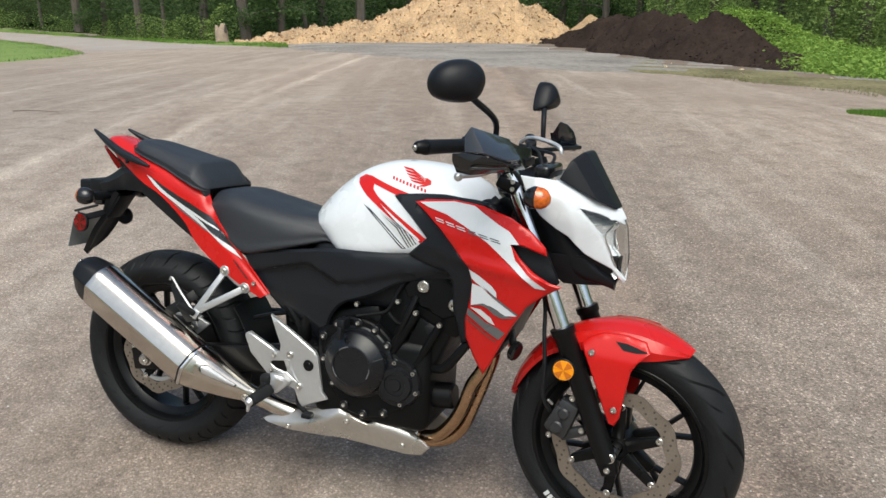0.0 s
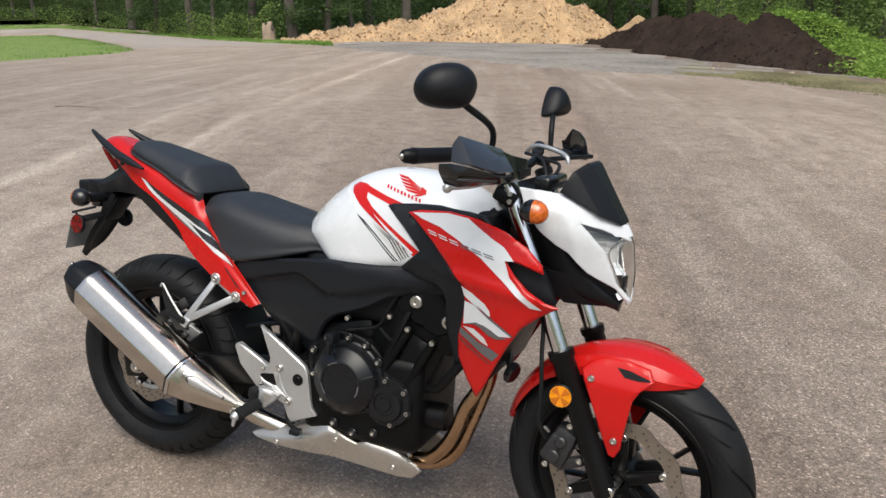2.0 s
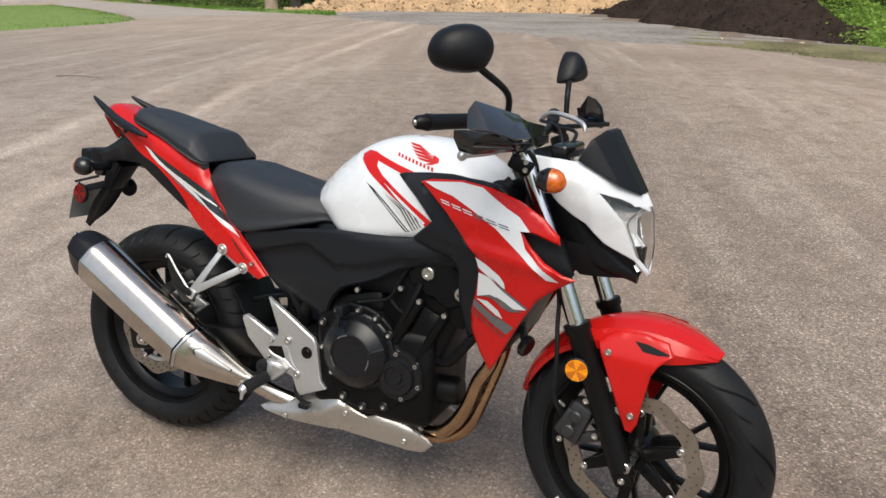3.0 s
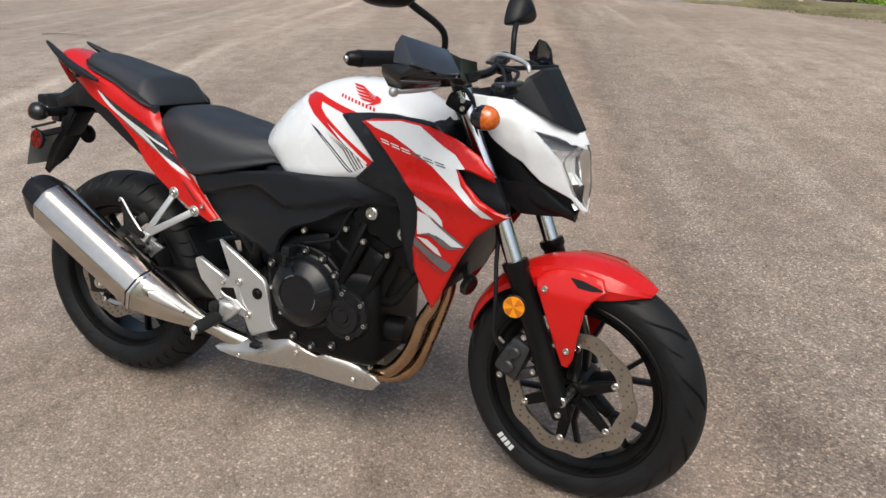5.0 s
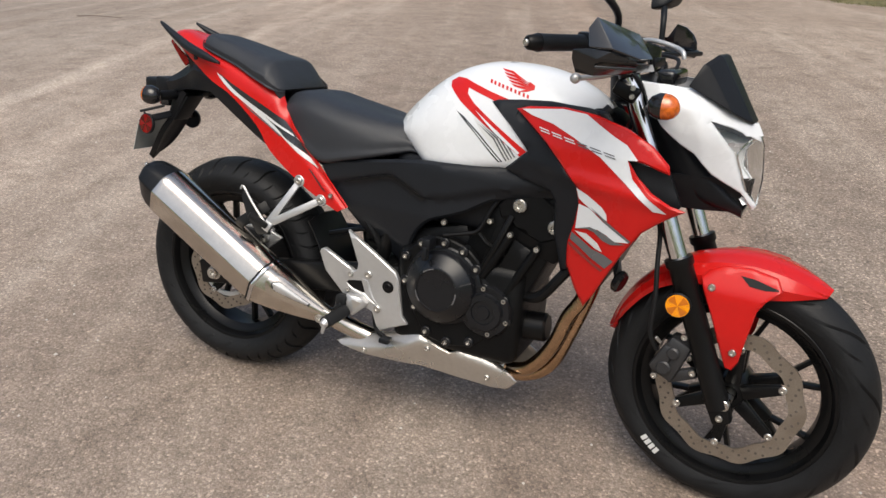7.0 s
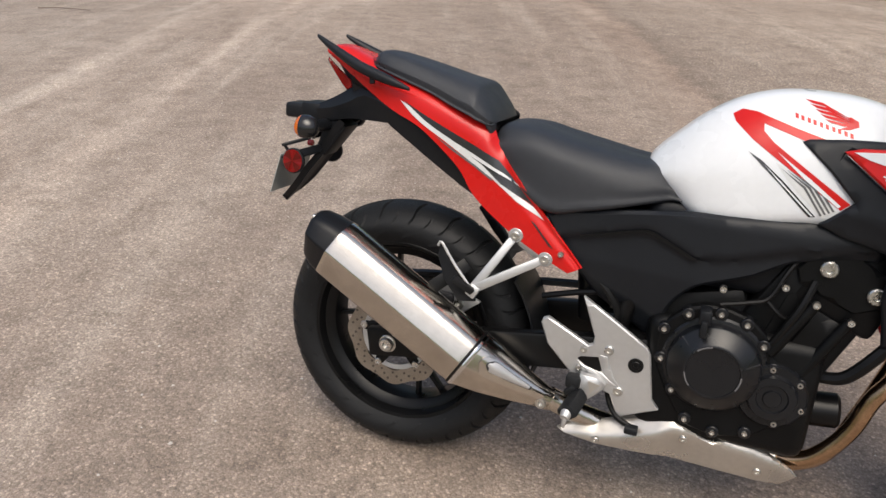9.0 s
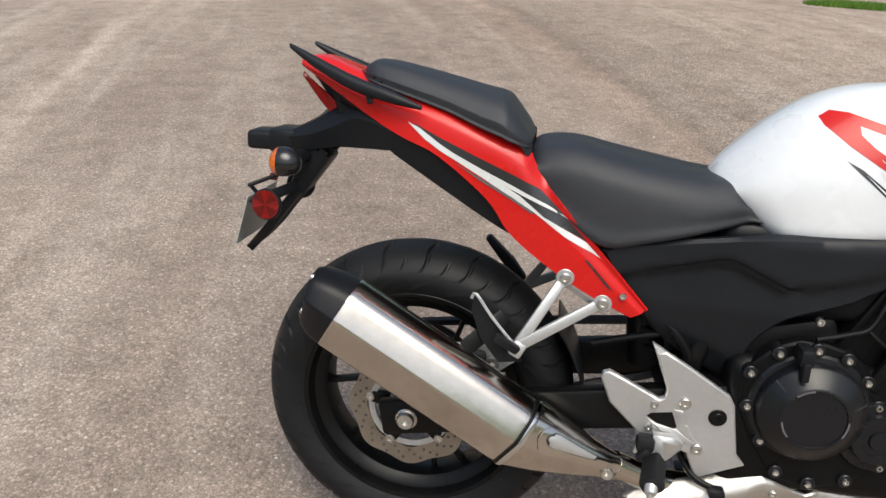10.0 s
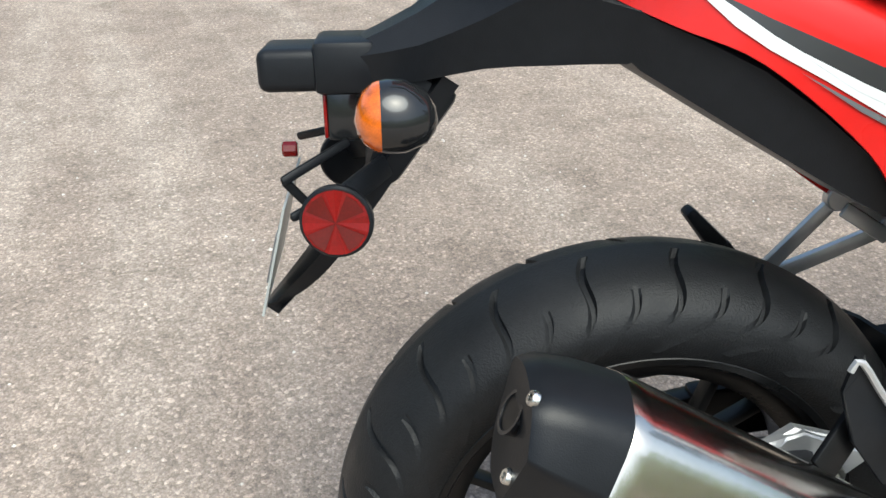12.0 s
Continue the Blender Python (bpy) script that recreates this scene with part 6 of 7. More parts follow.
both("belly_cowl", panel([(0.410, 0.204), (0.424, 0.213), (0.461, 0.227), (0.506, 0.239), (0.558, 0.256), (0.614, 0.287), (0.638, 0.282), (0.666, 0.269), (0.702, 0.253), (0.729, 0.244), (0.759, 0.256), (0.818, 0.248), (0.889, 0.212), (0.903, 0.198), (0.877, 0.168), (0.832, 0.163), (0.746, 0.171), (0.624, 0.184), (0.497, 0.186), (0.428, 0.196)],
                         belly_y, 0.005, 0.009, 0, 0.0025), SATIN, "silver belly cowl", sharp=28)
for x, z in ((0.496, 0.199), (0.671, 0.243), (0.826, 0.192)):
    screw(bike, (x, belly_y(x, z), z), 0.0085, n=(0, -1, -0.2))

# -- tank shrouds --
def shroud_y(x, z):
    t = (x - 0.86) / 0.37
    y = 0.165 + 0.045 * math.sin(min(max(t, 0), 1) * math.pi * 0.75)
    # a crease runs from the upper rear to the front tip; below it the shroud folds in
    line = 0.715 + (1.235 - x) * 0.13
    y += -0.24 * max(0, line - z) + 0.006 * math.exp(-((z - line) / 0.016) ** 2)
    y -= 0.16 * max(0, z - 0.80)
    return -y


SHROUD = [(0.842, 0.870), (0.871, 0.879), (0.955, 0.888), (1.010, 0.884), (1.033, 0.881), (1.099, 0.863), (1.155, 0.834), (1.192, 0.800), (1.196, 0.782), (1.174, 0.788), (1.141, 0.799), (1.108, 0.803), (1.133, 0.770), (1.167, 0.740), (1.208, 0.719), (1.238, 0.712), (1.194, 0.682), (1.155, 0.649),
          (1.121, 0.593), (1.092, 0.535), (1.064, 0.475), (1.045, 0.445), (1.020, 0.487), (0.997, 0.541), (0.996, 0.593), (1.010, 0.647), (1.016, 0.690), (1.007, 0.730), (0.974, 0.764), (0.927, 0.808)]
shroud_bm = panel(SHROUD, shroud_y, 0.005, 0.012, 0, 0.004)
shroud_l = flipped(shroud_bm)
shroud = part("tank_shroud", shroud_bm, RED, bike, "red and white tank shroud with grey graphics")
part("tank_shroud", shroud_l, RED, bike, "red and white tank shroud with grey graphics")
lift = lambda k: (lambda x, z: shroud_y(x, z) - 0.0012 - 0.0006 * k)
graphic("white_field", [(0.856, 0.872), (0.955, 0.885), (1.010, 0.881), (1.043, 0.862), (1.074, 0.845), (1.104, 0.831), (1.131, 0.803), (1.110, 0.801), (1.127, 0.768), (1.157, 0.737), (1.203, 0.702), (1.175, 0.703), (1.114, 0.752), (1.053, 0.799), (0.989, 0.830), (0.937, 0.851), (0.883, 0.862)], WHITE, lift(1), shroud)
graphic("inner_line", [(1.112, 0.799), (1.131, 0.769), (1.160, 0.740), (1.205, 0.709), (1.203, 0.702), (1.157, 0.734), (1.125, 0.765)], RED, lift(2), shroud)
graphic("white_flash", [(1.010, 0.727), (1.036, 0.715), (1.069, 0.694), (1.081, 0.679), (1.083, 0.665), (1.065, 0.673), (1.028, 0.696), (1.017, 0.704)], WHITE, lift(1), shroud)
graphic("white_flash", [(1.018, 0.692), (1.043, 0.686), (1.075, 0.661), (1.134, 0.624), (1.100, 0.620), (1.086, 0.632), (1.064, 0.641), (1.014, 0.634)], WHITE, lift(1), shroud)
graphic("grey_line", [(1.046, 0.690), (1.085, 0.662), (1.138, 0.628), (1.134, 0.624), (1.080, 0.658)], GREYG, lift(2), shroud)
graphic("grey_flash", [(1.012, 0.633), (1.041, 0.638), (1.056, 0.634), (1.078, 0.618), (1.096, 0.612), (1.128, 0.618), (1.104, 0.621), (1.075, 0.637), (1.047, 0.644)], GREYG, lift(2), shroud)
graphic("silver_flash", [(1.013, 0.628), (1.041, 0.627), (1.067, 0.610), (1.079, 0.591), (1.063, 0.596), (1.040, 0.611)], SILVERG, lift(2), shroud)
graphic("grey_flash", [(1.006, 0.624), (1.032, 0.609), (1.055, 0.594), (1.085, 0.585), (1.105, 0.574), (1.088, 0.553), (1.055, 0.571), (1.024, 0.593), (1.003, 0.606)], GREYG, lift(1), shroud)
graphic("grey_line", [(1.001, 0.600), (1.030, 0.582), (1.062, 0.560), (1.084, 0.548), (1.080, 0.543), (1.055, 0.557), (1.025, 0.576), (1.000, 0.594)], REDDARK, lift(1), shroud)
# the model name, as plain slanted bars with a shadow line
for k in range(6):
    x0, z0 = 0.905 + 0.0305 * k, 0.8405 - 0.0058 * k
    hue = SILVERG if k < 3 else GREYG
    graphic("model_bar", [(x0, z0), (x0 + 0.024, z0 - 0.0042), (x0 + 0.0255, z0 - 0.0068), (x0 + 0.0015, z0 - 0.0026)], hue, lift(3), shroud)
    graphic("model_bar", [(x0 + 0.004, z0 - 0.0058), (x0 + 0.0275, z0 - 0.0098), (x0 + 0.029, z0 - 0.0124), (x0 + 0.0055, z0 - 0.0082)], hue, lift(3), shroud)
def trim_y(x, z):
    f = min(1, max(0, (x - 0.80) / 0.16))
    return (1 - f) * (tank_y(min(x, 1.0), max(z, 0.748)) - 0.006) + f * (shroud_y(x, z) + 0.007)


both("shroud_trim", panel([(0.774, 0.876), (0.786, 0.882), (0.840, 0.888), (0.916, 0.894), (1.005, 0.893), (1.051, 0.888), (1.063, 0.872), (1.048, 0.872), (1.029, 0.877), (0.948, 0.881), (0.862, 0.872), (0.846, 0.865), (0.930, 0.803), (0.980, 0.760), (1.012, 0.729), (1.021, 0.689), (1.016, 0.645), (1.002, 0.591), (1.000, 0.527), (0.982, 0.516), (0.973, 0.556), (0.958, 0.611), (0.959, 0.677), (0.943, 0.701), (0.920, 0.705), (0.868, 0.717), (0.828, 0.734), (0.878, 0.781), (0.829, 0.830)],
                          trim_y, 0.010, 0.016, 0, 0.004), COVERP, "matt black trim between tank and shroud")
both("air_duct", panel([(1.085, 0.800), (1.19, 0.785), (1.225, 0.715), (1.16, 0.665), (1.10, 0.60), (1.06, 0.52), (1.02, 0.60), (1.03, 0.74)], lambda x, z: shroud_y(x, z) + 0.026, 0.02, 0.03, 0, 0), PLASTIC)

# -- front end, in line with the fork; the bars are turned a little to the right --
def fork_at(z):
    return 1.113 + (0.90 - z) * 0.4385


for s in (-1, 1):
    y = 0.108 * s
    lower = part("fork_slider", merge(tube([(fork_at(0.60), y, 0.60), (fork_at(0.585), y, 0.585), (fork_at(0.58), y, 0.58), (fork_at(0.42), y, 0.42), (fork_at(0.28), y, 0.28)], [0.031, 0.031, 0.0265, 0.0265, 0.026], 20, 0),
                                      beam((fork_at(0.31), y, 0.31), (fork_at(0.245), y, 0.245), 0.034, 0.052, 0.030, 0.044, bev=0.008)), FRAMEM, bike, "black fork slider", m=STEER)
    part("fork_tube", disc_between((fork_at(0.97), y, 0.97), (fork_at(0.59), y, 0.59), 0.0205, n=24), CHROME, bike, "chromed fork tube", m=STEER)
    screw(lower, (fork_at(0.262), y + 0.017 * s, 0.262), 0.008, n=(0, s, 0))
    part("fork_cap", disc_between((fork_at(0.965), y, 0.965), (fork_at(0.985), y, 0.985), 0.023, n=20, chamfer=0.004), FRAMEM, bike, m=STEER)
part("front_axle", disc_between((1.395, -0.125, 0.293), (1.395, 0.125, 0.293), 0.013, n=16), BOLTM, bike, m=STEER)
for z, nm in ((0.935, "top_clamp"), (0.765, "lower_clamp")):
    x = fork_at(z)
    part(nm, merge(beam((x - 0.012, -0.14, z + 0.004), (x - 0.012, 0.14, z + 0.004), 0.055, 0.034, bev=0.008, side=(1, 0, -0.43)), disc_between((x - 0.055, 0, z - 0.03), (x - 0.062, 0, z + 0.025), 0.03, n=20)), FRAMEM, bike, m=STEER)
for s in (-1, 1):
    for dz in (-0.006, 0.012):
        screw(bike, (fork_at(0.935) + 0.005, 0.140 * s, 0.937 + dz), 0.006, n=(0.3, s, 0), m=STEER)

# mudguard: a crown over the tyre and two long side plates
ARC = [60.5, 62.5, 66, 72, 79, 86, 95, 106, 118, 130, 140, 150, 159, 164, 168]
R_IN = [0.300, 0.295, 0.285, 0.268, 0.254, 0.246, 0.250, 0.262, 0.276, 0.286, 0.288, 0.289, 0.294, 0.302, 0.313]
WIDE = [0.022, 0.036, 0.052, 0.068, 0.077, 0.081, 0.083, 0.080, 0.077, 0.076, 0.073, 0.062, 0.040, 0.024, 0.006]
rows = []
for deg, r_in, w in zip(ARC, R_IN, WIDE):
    a = radians(deg)
    rr = 0.312 + 0.007 * math.sin((deg - 59.5) / 108 * math.pi)
    half = [(-1.05, r_in), (-1.06, r_in * 0.45 + rr * 0.55 - 0.006), (-0.90, rr - 0.012), (-0.84, rr - 0.007), (-0.40, rr + 0.000), (-0.34, rr + 0.002), (0, rr + 0.005)]
    rows.append([Vector((FRONT.x + r * math.cos(a), y * w, FRONT.z + r * math.sin(a))) for y, r in half + [(-y, r) for y, r in half[-2::-1]]])
fender = part("front_mudguard", from_grid(skin(rows, 4, 1), thick=0.003), RED, bike, "glossy red front mudguard", m=STEER, sharp=24)


def fend_y(x, z):
    return -(0.114 - 0.030 * min(1, max(0, (z - 0.545) / 0.06)) - 0.012 * min(1, max(0, (0.44 - z) / 0.08)))


FEND = [(1.298, 0.566), (1.312, 0.584), (1.340, 0.598), (1.395, 0.602), (1.448, 0.594), (1.462, 0.570), (1.436, 0.546), (1.422, 0.520), (1.412, 0.450), (1.405, 0.395), (1.394, 0.371), (1.379, 0.374), (1.350, 0.450)]
plate_bm = panel(FEND, fend_y, 0.004, 0.015, 0, 0.003)
pl = flipped(plate_bm)
part("side_plate", plate_bm, RED, fender)
part("side_plate", pl, RED, fender)
fender_tree = BVHTree.FromObject(fender, bpy.context.evaluated_depsgraph_get())


def fender_y(x, z):
    hit = fender_tree.ray_cast(Vector((x, -1, z)), Vector((0, 1, 0)))
    y = hit[0].y if hit[0] is not None else -0.07
    return min(y, fend_y(x, z) if inside(x, z, FEND) else y) - 0.0015


both("vent_slot", panel([(1.376, 0.586), (1.405, 0.585), (1.462, 0.573), (1.430, 0.568), (1.398, 0.569)], fender_y, 0, 0.01, 0, 0), FRAMEM, "black vent slot", parent=fender)
for x, z in ((1.325, 0.552), (1.391, 0.417)):
    screw(fender, (x, fend_y(x, z) - 0.001, z), 0.0085)
reflector("fork_reflector", (1.266, -0.132, 0.503), (0.1, -1, 0.0), 0.0255, AMBERR, AMBERD, bike, m=STEER)
part("brake_caliper", merge(beam((1.248, -0.096, 0.318), (1.286, -0.096, 0.412), 0.052, 0.060, 0.050, 0.052, bev=0.010), beam((1.236, -0.108, 0.332), (1.266, -0.108, 0.398), 0.046, 0.034, 0.042, 0.030, bev=0.008),
                            disc_between((1.256, -0.120, 0.345), (1.256, -0.133, 0.345), 0.017, n=20, chamfer=0.004), disc_between((1.272, -0.120, 0.384), (1.272, -0.133, 0.384), 0.015, n=20, chamfer=0.004),
                            beam((1.285, -0.100, 0.425), (1.318, -0.104, 0.405), 0.018, 0.026, bev=0.005), beam((1.262, -0.100, 0.312), (1.325, -0.104, 0.345), 0.018, 0.026, bev=0.005)), CALIPER, bike, "dark grey brake caliper", m=STEER)
part("bleed_nipple", disc_between((1.240, -0.118, 0.398), (1.228, -0.124, 0.412), 0.004, n=8), BOLTM, bike, m=STEER)
for p in ((1.288, -0.113, 0.424), (1.318, -0.114, 0.345), (1.238, -0.122, 0.318)):
    screw(bike, p, 0.008, m=STEER)
part("brake_hose", tube([(1.232, -0.11, 0.375), (1.215, -0.125, 0.42), (1.215, -0.13, 0.50), (1.205, -0.12, 0.58), (1.19, -0.10, 0.67), (1.14, -0.10, 0.78), (1.09, -0.12, 0.92)], 0.0055, 8, 5), RUBBER, bike, m=STEER)

# -- headlamp unit --
def lamp_ring(x, top, low, w, wl):
    return (x, [(0, top), (w * 0.6, top - 0.006), (w, top - (top - low) * 0.30), (wl, low + (top - low) * 0.22), (wl * 0.7, low), (0, low - 0.006)])


def nose(z):
    return float(np.interp(z, [0.69, 0.72, 0.78, 0.85, 0.89, 0.93, 0.97], [1.358, 1.370, 1.372, 1.362, 1.342, 1.30, 1.25]))


def cowl_face(x, z):
    """The lamp unit is a wedge in plan: flat cheeks that fold in towards the nose."""
    t = min(max(0.0, (x - 1.10) / (nose(z) - 1.10)), 1.0)
    w = float(np.interp(z, [0.70, 0.76, 0.82, 0.87, 0.92, 0.97], [0.062, 0.088, 0.108, 0.126, 0.134, 0.112]))
    return -w * float(np.interp(t, [0, 0.3, 0.58, 0.72, 0.85, 0.95, 1], [0.92, 1, 0.90, 0.70, 0.42, 0.16, 0.03]))


def around(z, x0, n=9, inset=0.0):
    """Half a ring of the nose at height z, from x0 on the right to x0 on the left."""
    xs = [x0 + (nose(z) - inset - x0) * math.sin(k / n * math.pi / 2) for k in range(n + 1)]
    right = [Vector((x, cowl_face(x + inset, z) * (1 if k < n else 0) + inset * 0.6 * (k < n), z)) for k, x in enumerate(xs)]
    return right + [Vector((p.x, -p.y, p.z)) for p in right[-2::-1]]


shell = body([lamp_ring(1.11, 0.93, 0.84, 0.085, 0.08), lamp_ring(1.17, 0.935, 0.775, 0.10, 0.075), lamp_ring(1.22, 0.86, 0.735, 0.085, 0.07), lamp_ring(1.265, 0.80, 0.712, 0.06, 0.055), lamp_ring(1.31, 0.745, 0.70, 0.04, 0.035), lamp_ring(1.34, 0.715, 0.690, 0.015, 0.012)], 4, 4)
part("headlamp_bucket", shell, PLASTIC, bike, "black lower headlamp housing", m=STEER)
part("headlamp_keel", from_grid([around(z, x0, inset=0.020) for z, x0 in ((0.697, 1.22), (0.715, 1.20), (0.735, 1.18), (0.755, 1.165), (0.775, 1.15))], thick=0.004), PLASTIC, bike, m=STEER)
COWL = [(1.109, 0.962), (1.166, 0.961), (1.207, 0.957), (1.243, 0.943), (1.285, 0.921), (1.319, 0.901), (1.336, 0.891), (1.346, 0.876), (1.351, 0.857), (1.333, 0.866), (1.298, 0.884), (1.262, 0.896), (1.283, 0.868), (1.309, 0.834), (1.321, 0.799), (1.337, 0.754), (1.366, 0.716), (1.360, 0.707), (1.334, 0.745), (1.275, 0.784), (1.238, 0.826), (1.210, 0.842), (1.186, 0.861), (1.167, 0.878), (1.137, 0.920)]
both("headlamp_cowl", panel(COWL, cowl_face, 0.006, 0.010, 0, 0.0025), WHITE, "pearl white headlamp cowl", m=STEER, sharp=30)
LE = ((0.894, 1.262), (0.868, 1.281), (0.850, 1.295), (0.834, 1.307), (0.799, 1.319), (0.775, 1.327), (0.754, 1.335), (0.735, 1.350), (0.718, 1.362))
part("headlamp_lens", from_grid([around(z, x0, inset=0.003) for z, x0 in LE], thick=0.003), CLEAR, bike, "clear headlamp lens", m=STEER).visible_shadow = False
part("headlamp_reflector", from_grid([[p + Vector((-0.022 - 0.012 * math.sin(i * 2.2), 0, 0)) for p in around(z, x0, inset=0.016)] for i, (z, x0) in enumerate(LE)], thick=0.003), LAMPR, bike, "bright headlamp reflector", m=STEER, sharp=15)
both("lamp_gap", panel([(1.260, 0.897), (1.268, 0.895), (1.30, 0.883), (1.335, 0.866), (1.335, 0.861), (1.30, 0.875), (1.272, 0.886)], lambda x, z: cowl_face(x, z) + 0.001, 0.004, 0.012, 0, 0), BLACKG, m=STEER)
both("lamp_divider", tube([Vector((x, cowl_face(x, z) + 0.006, z)) for x, z in ((1.335, 0.860), (1.316, 0.832), (1.328, 0.79), (1.342, 0.748))], 0.0022, 8, 4), CHROME, m=STEER)
part("visor_lip", from_grid([around(z, x0) for z, x0 in ((0.868, 1.325), (0.878, 1.315), (0.893, 1.30))], thick=0.006), WHITE, bike, m=STEER)
fly = [(1.207, -0.104, 0.962), (1.226, -0.086, 1.007), (1.242, -0.040, 1.026), (1.242, 0.040, 1.026), (1.226, 0.086, 1.007), (1.207, 0.104, 0.962), (1.296, 0.072, 0.916), (1.334, 0.028, 0.894), (1.334, -0.028, 0.894), (1.296, -0.072, 0.916), (1.236, -0.080, 1.004), (1.252, -0.036, 1.022), (1.252, 0.036, 1.022), (1.236, 0.080, 1.004)]
part("fly_screen", facets(fly, [(0, 1, 10, 9), (1, 2, 11, 10), (2, 3, 12, 11), (3, 4, 13, 12), (4, 5, 6, 13), (9, 10, 11, 8), (8, 11, 12, 7), (7, 12, 13, 6)], 0.004, 0.003), PLASTIC, bike, "black fly screen", m=STEER, sharp=20)
part("meter", merge(block(1.125, 1.165, -0.060, 0.060, 0.950, 0.985, 0.010, 3)), GLOSS, bike, "black digital meter", m=STEER)
for s in (-1, 1):
    part("signal_stem", tube([(1.17, 0.11 * s, 0.92), (1.182, 0.165 * s, 0.922)], 0.011, 10, 2), PLASTIC, bike, m=STEER)
    turn_signal((1.182, 0.185 * s, 0.922), 1, m=STEER, ln=0.034, ahead=1, wide=True)

# -- bars, levers, guards and mirrors --
bar_pts = [(0.965, -0.345, 1.034), (1.01, -0.23, 1.034), (1.045, -0.13, 1.022), (1.05, -0.05, 0.995), (1.05, 0.05, 0.990), (1.045, 0.13, 1.000), (1.01, 0.23, 1.012), (0.965, 0.345, 1.012)]
part("handlebar", tube(bar_pts, 0.011, 12, 5), FRAMEM, bike, "black tubular handlebar", m=STEER)
for s in (-1, 1):
    bz = 1.034 if s < 0 else 1.012
    part("grip", tube([(0.966, 0.342 * s, bz), (0.978, 0.31 * s, bz), (1.012, 0.225 * s, bz)], [0.018, 0.0165, 0.0165], 14, 4), RUBBER, bike, "black rubber grip", m=STEER)
    part("bar_end", disc_between((0.968, 0.338 * s, bz), (0.955, 0.366 * s, bz), 0.017, 0.014, n=18, chamfer=0.004), FRAMEM, bike, m=STEER)
    screw(bike, (0.955, 0.366 * s, bz), 0.007, n=(-0.45, s, 0), m=STEER)
    part("switch_box", beam((1.012, 0.222 * s, bz), (1.035, 0.165 * s, bz - 0.006), 0.045 if s < 0 else 0.03, 0.045 if s < 0 else 0.03, bev=0.008, side=(0, 0, 1)), PLASTIC, bike, m=STEER)
    part("lever_perch", beam((1.035, 0.165 * s, bz - 0.014), (1.075, 0.145 * s, bz - 0.018), 0.024, 0.026, bev=0.006), FRAMEM, bike, m=STEER)
    if s < 0:
        path = [(1.072, 0.150 * s, 1.005), (1.09, 0.20 * s, 0.990), (1.080, 0.27 * s, 0.980), (1.050, 0.325 * s, 0.975)]
    else:
        path = [(0.977, 0.236, 1.010), (1.000, 0.214, 1.024), (1.031, 0.193, 1.030), (1.066, 0.180, 1.027), (1.101, 0.170, 1.019), (1.122, 0.155, 1.010), (1.127, 0.151, 0.996)]
    part("lever", tube(path, [0.007] + [0.0062] * (len(path) - 2) + [0.005], 10, 4), ALU, bike, "silver brake lever" if s < 0 else "silver clutch lever", m=STEER)
    if s < 0:
        bm = bmesh.new()
        bmesh.ops.create_icosphere(bm, subdivisions=2, radius=0.0105, matrix=Matrix.Translation((1.047, 0.332 * s, 0.975)))
        part("lever_ball", bm, ALU, bike, m=STEER)
    # a folded plate shields each grip: a deep lower tray and a glossy upper face
    plan = [(1.006, 0.440), (1.034, 0.436), (1.065, 0.412), (1.093, 0.382), (1.112, 0.352)]
    low = [1.0, 0.988, 0.984, 0.984, 0.988]
    top = [1.022, 1.066, 1.060, 1.044, 1.022]
    if s < 0:
        gv = [(1.095, -0.385, 1.091), (1.148, -0.295, 1.064), (1.180, -0.300, 1.022), (1.178, -0.370, 1.025), (1.139, -0.412, 1.041), (1.081, -0.385, 1.071), (1.095, -0.412, 1.041)]
        part("guard_deflector", facets(gv, [(0, 1, 2, 3, 4), (0, 4, 6, 5)], 0.004, 0.002), DEFLECT, bike, "glossy dark deflector on the wind guard", m=STEER, sharp=20)
        tv = [(1.060, -0.398, 1.032), (1.058, -0.393, 1.016), (1.098, -0.382, 0.988), (1.153, -0.330, 0.995), (1.172, -0.250, 0.996), (1.172, -0.208, 1.001), (1.171, -0.215, 1.040), (1.150, -0.250, 1.048), (1.110, -0.410, 1.020), (1.175, -0.375, 1.017), (1.181, -0.300, 1.013), (1.091, -0.405, 1.037), (1.135, -0.405, 1.034), (1.171, -0.365, 1.020),
              (1.060, -0.372, 0.990), (1.125, -0.300, 0.988), (1.148, -0.293, 1.060), (1.180, -0.300, 1.022)]
        part("wind_guard", facets(tv, [(0, 1, 2, 8), (8, 2, 3, 9), (9, 3, 4, 10), (10, 4, 5, 6, 7), (11, 0, 8, 12), (12, 8, 9, 13), (13, 9, 10), (1, 14, 2), (2, 14, 15, 3), (3, 15, 4), (16, 17, 10, 7)], 0.004, 0.002), GLOSS, bike, "black plastic wind guard", m=STEER, sharp=20)
        part("guard_slot", beam((1.106, -0.402, 1.006), (1.170, -0.360, 1.006), 0.004, 0.005, bev=0.001), DEFLECT, bike, m=STEER)
        part("guard_clip", facets([(1.166, -0.250, 1.020), (1.176, -0.214, 1.022), (1.177, -0.214, 1.006), (1.168, -0.250, 1.003)], [(0, 1, 2, 3)], 0.005, 0.001), COVERM, bike, m=STEER)
    else:
        g = [[Vector((x - 0.035, y - 0.012, low[i] + 0.006)), Vector((x - 0.008, y, low[i])), Vector((x + 0.004, y + 0.003, low[i] + 0.014)), Vector((x, y, 1.008))] for i, (x, y) in enumerate(plan)]
        part("wind_guard", from_grid(g, thick=0.005), GLOSS, bike, "black plastic wind guard", m=STEER, sharp=20)
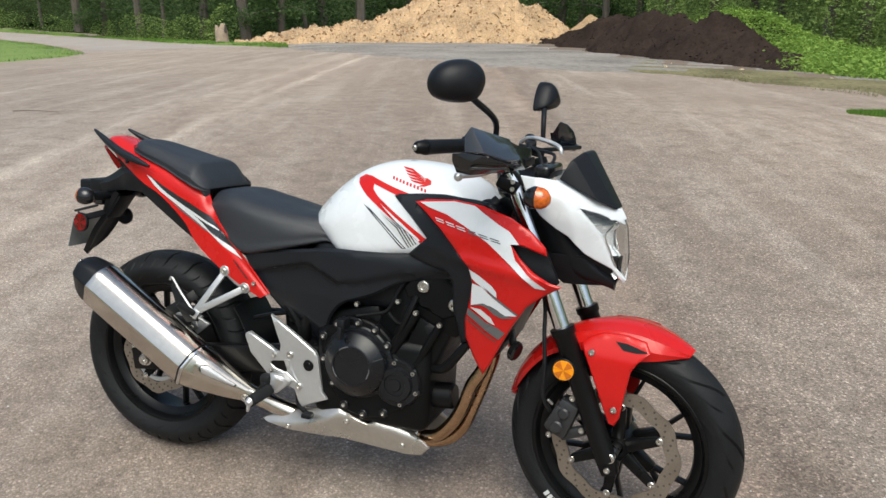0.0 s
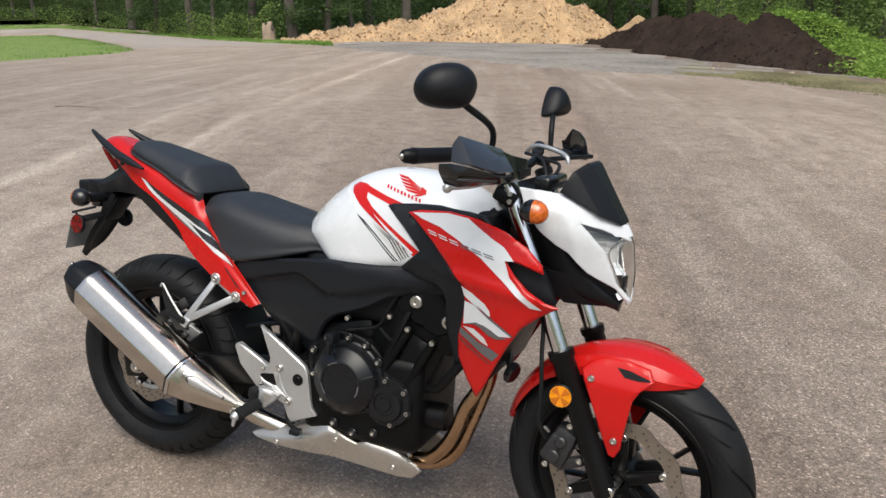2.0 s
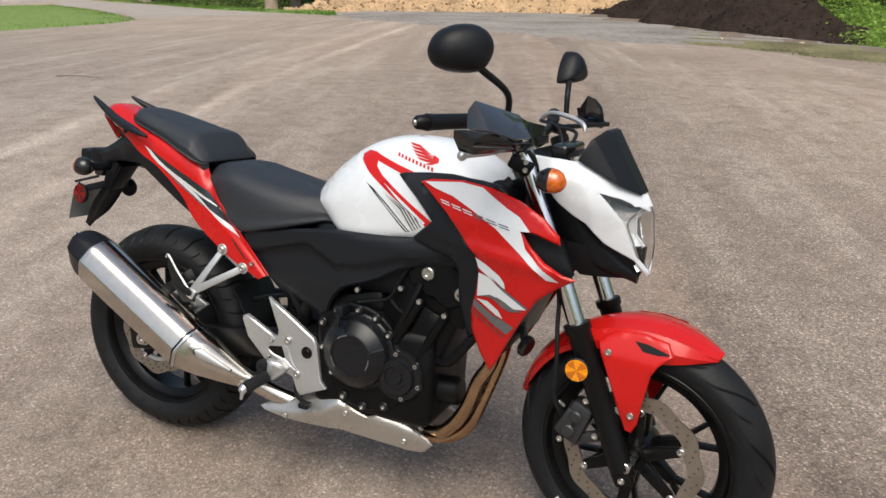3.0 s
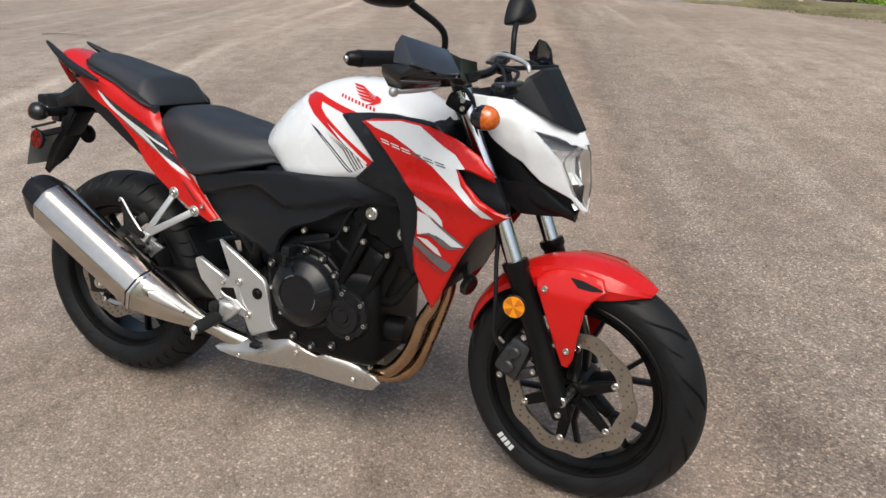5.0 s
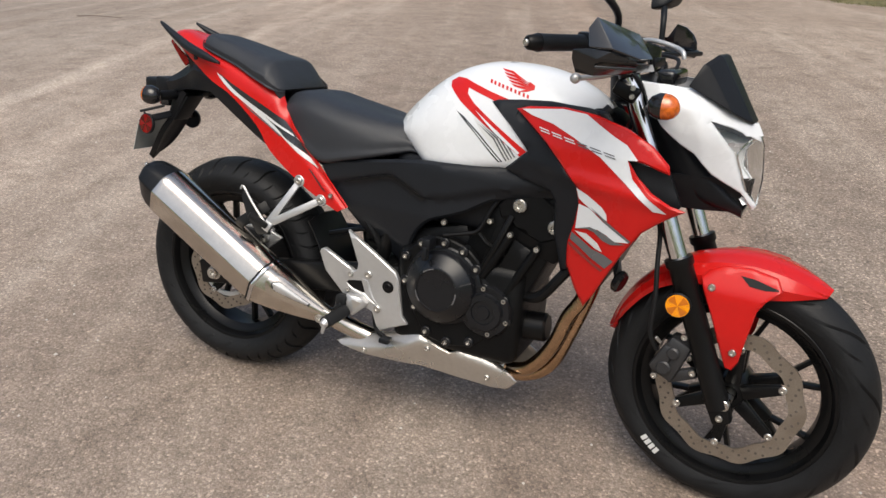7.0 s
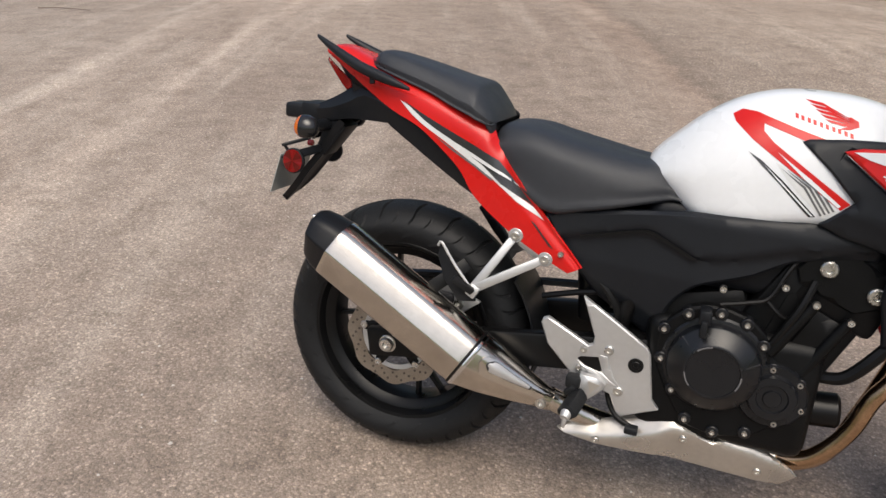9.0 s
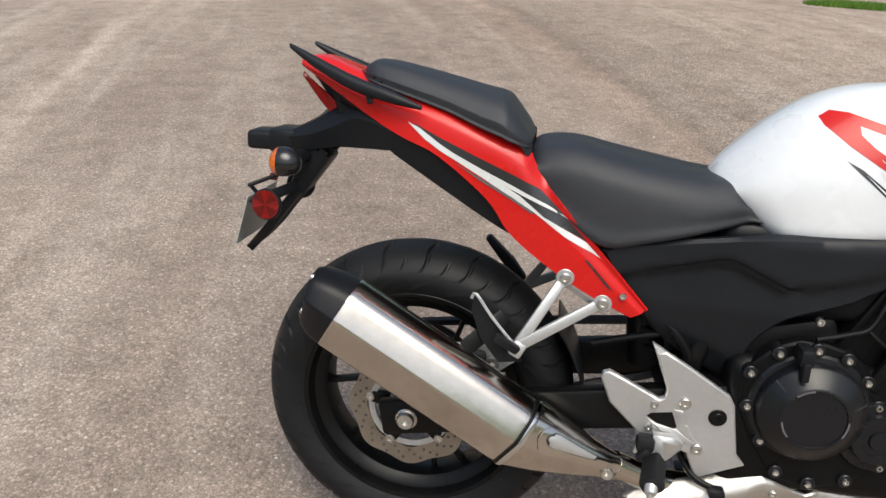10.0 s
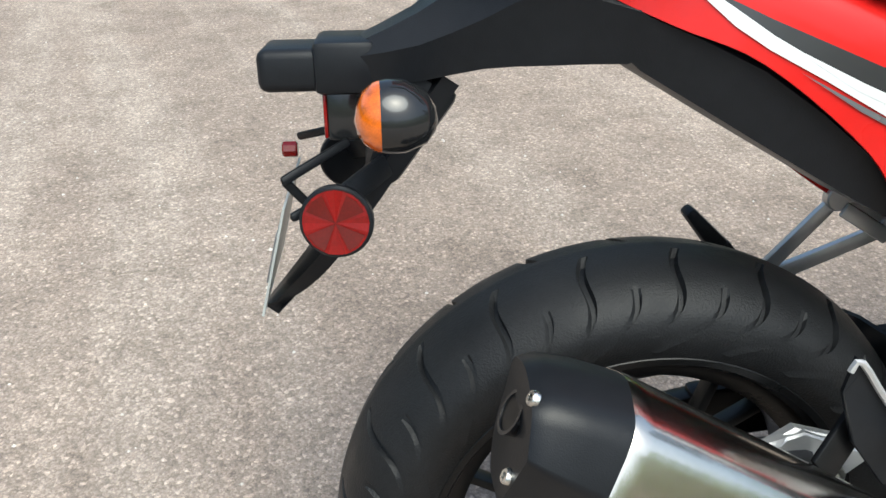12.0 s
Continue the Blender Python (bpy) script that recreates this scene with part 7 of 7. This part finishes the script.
        g = [[Vector((x - 0.004, y, 1.008)), Vector((x - 0.008, y - 0.003, 1.03)), Vector((x - 0.004, y - 0.006, top[i]))] for i, (x, y) in enumerate(plan)]
        part("guard_deflector", from_grid(g, thick=0.004), GLOSS, bike, "glossy dark deflector on the wind guard", m=STEER, sharp=20)
    part("guard_arm", beam((1.118, (0.235 if s < 0 else 0.36) * s, 1.0), (1.060, 0.16 * s, 1.0), 0.03 if s < 0 else 0.012, 0.022 if s < 0 else 0.012, bev=0.004), PLASTIC, bike, m=STEER)
part("reservoir", merge(block(1.060, 1.092, -0.180, -0.140, 1.010, 1.036, 0.006)), PLASTIC, bike, "black brake fluid reservoir", m=STEER)


def mirror(base, elbow, centre, s):
    """A stalk and an oval head whose glass faces the rider."""
    st = part("mirror_stalk", tube([base, elbow, Vector(elbow).lerp(Vector(centre), 0.6), centre], [0.007, 0.0075, 0.008, 0.006], 10, 5), PLASTIC, bike, "black mirror stalk", m=STEER)
    c = Vector(centre)
    back = Vector((0.70, -0.71, 0.10) if s < 0 else (0.93, -0.12, 0.12)).normalized()
    u = back.cross(Vector((0, 0, 1))).normalized()
    w = u.cross(back)
    out = [(-0.066, 0.000), (-0.057, 0.031), (-0.027, 0.047), (0.018, 0.044), (0.050, 0.025), (0.062, -0.006), (0.047, -0.033), (0.004, -0.043), (-0.045, -0.036)]
    if s > 0:
        out = [(-0.058, -0.030), (-0.040, 0.010), (-0.014, 0.040), (0.012, 0.042), (0.040, 0.014), (0.056, -0.020), (0.045, -0.034), (0.0, -0.038), (-0.045, -0.038)]
    ring = cr([(a, b, 0) for a, b in out], 4, True)
    rows = [[c + back * d + (u * p.x * s * -1 + w * p.y) * k for p in ring] for d, k in ((-0.012, 0.96), (-0.010, 1.0), (0.004, 0.99), (0.020, 0.88), (0.032, 0.65), (0.038, 0.35), (0.040, 0.05))]
    part("mirror_head", from_grid(rows, wrap=True, cap=True), PLASTIC, st, "black oval mirror head", m=None)
    part("mirror_glass", from_grid([[c + back * -0.0105 + (u * p.x * s * -1 + w * p.y) * k for p in ring] for k in (0.97, 0.5, 0.02)], wrap=True), MIRROR, st, "mirror glass")


MIRROR = material("mirror_glass", (0.85, 0.86, 0.86), 0.02, 1.0, vary=0.01, rough_vary=0.0)
mirror((1.048, -0.146, 1.025), (1.060, -0.166, 1.090), (1.042, -0.356, 1.180), -1)
mirror((1.050, 0.215, 1.030), (1.046, 0.222, 1.080), (1.018, 0.300, 1.140), 1)
for path in ([(1.0, -0.17, 1.01), (1.06, -0.10, 0.98), (1.10, -0.06, 0.94), (1.08, -0.05, 0.85)], [(1.0, 0.17, 1.01), (1.08, 0.10, 1.0), (1.11, 0.05, 0.93), (1.08, 0.05, 0.84)], [(1.06, -0.14, 1.0), (1.11, -0.12, 0.96), (1.115, -0.10, 0.90)], [(1.05, 0.15, 1.0), (1.13, 0.08, 1.0), (1.14, 0.0, 0.97), (1.10, -0.05, 0.92)]):
    part("control_cable", tube(path, 0.0045, 8, 5), RUBBER, bike, m=STEER)

# -- side stand, on the far side --
part("side_stand", merge(tube([(0.60, 0.12, 0.27), (0.61, 0.19, 0.15), (0.60, 0.245, 0.050)], 0.011, 10, 3), beam((0.575, 0.25, 0.048), (0.635, 0.25, 0.048), 0.035, 0.008, bev=0.002)), FRAMEM, bike, "black side stand, folded out")
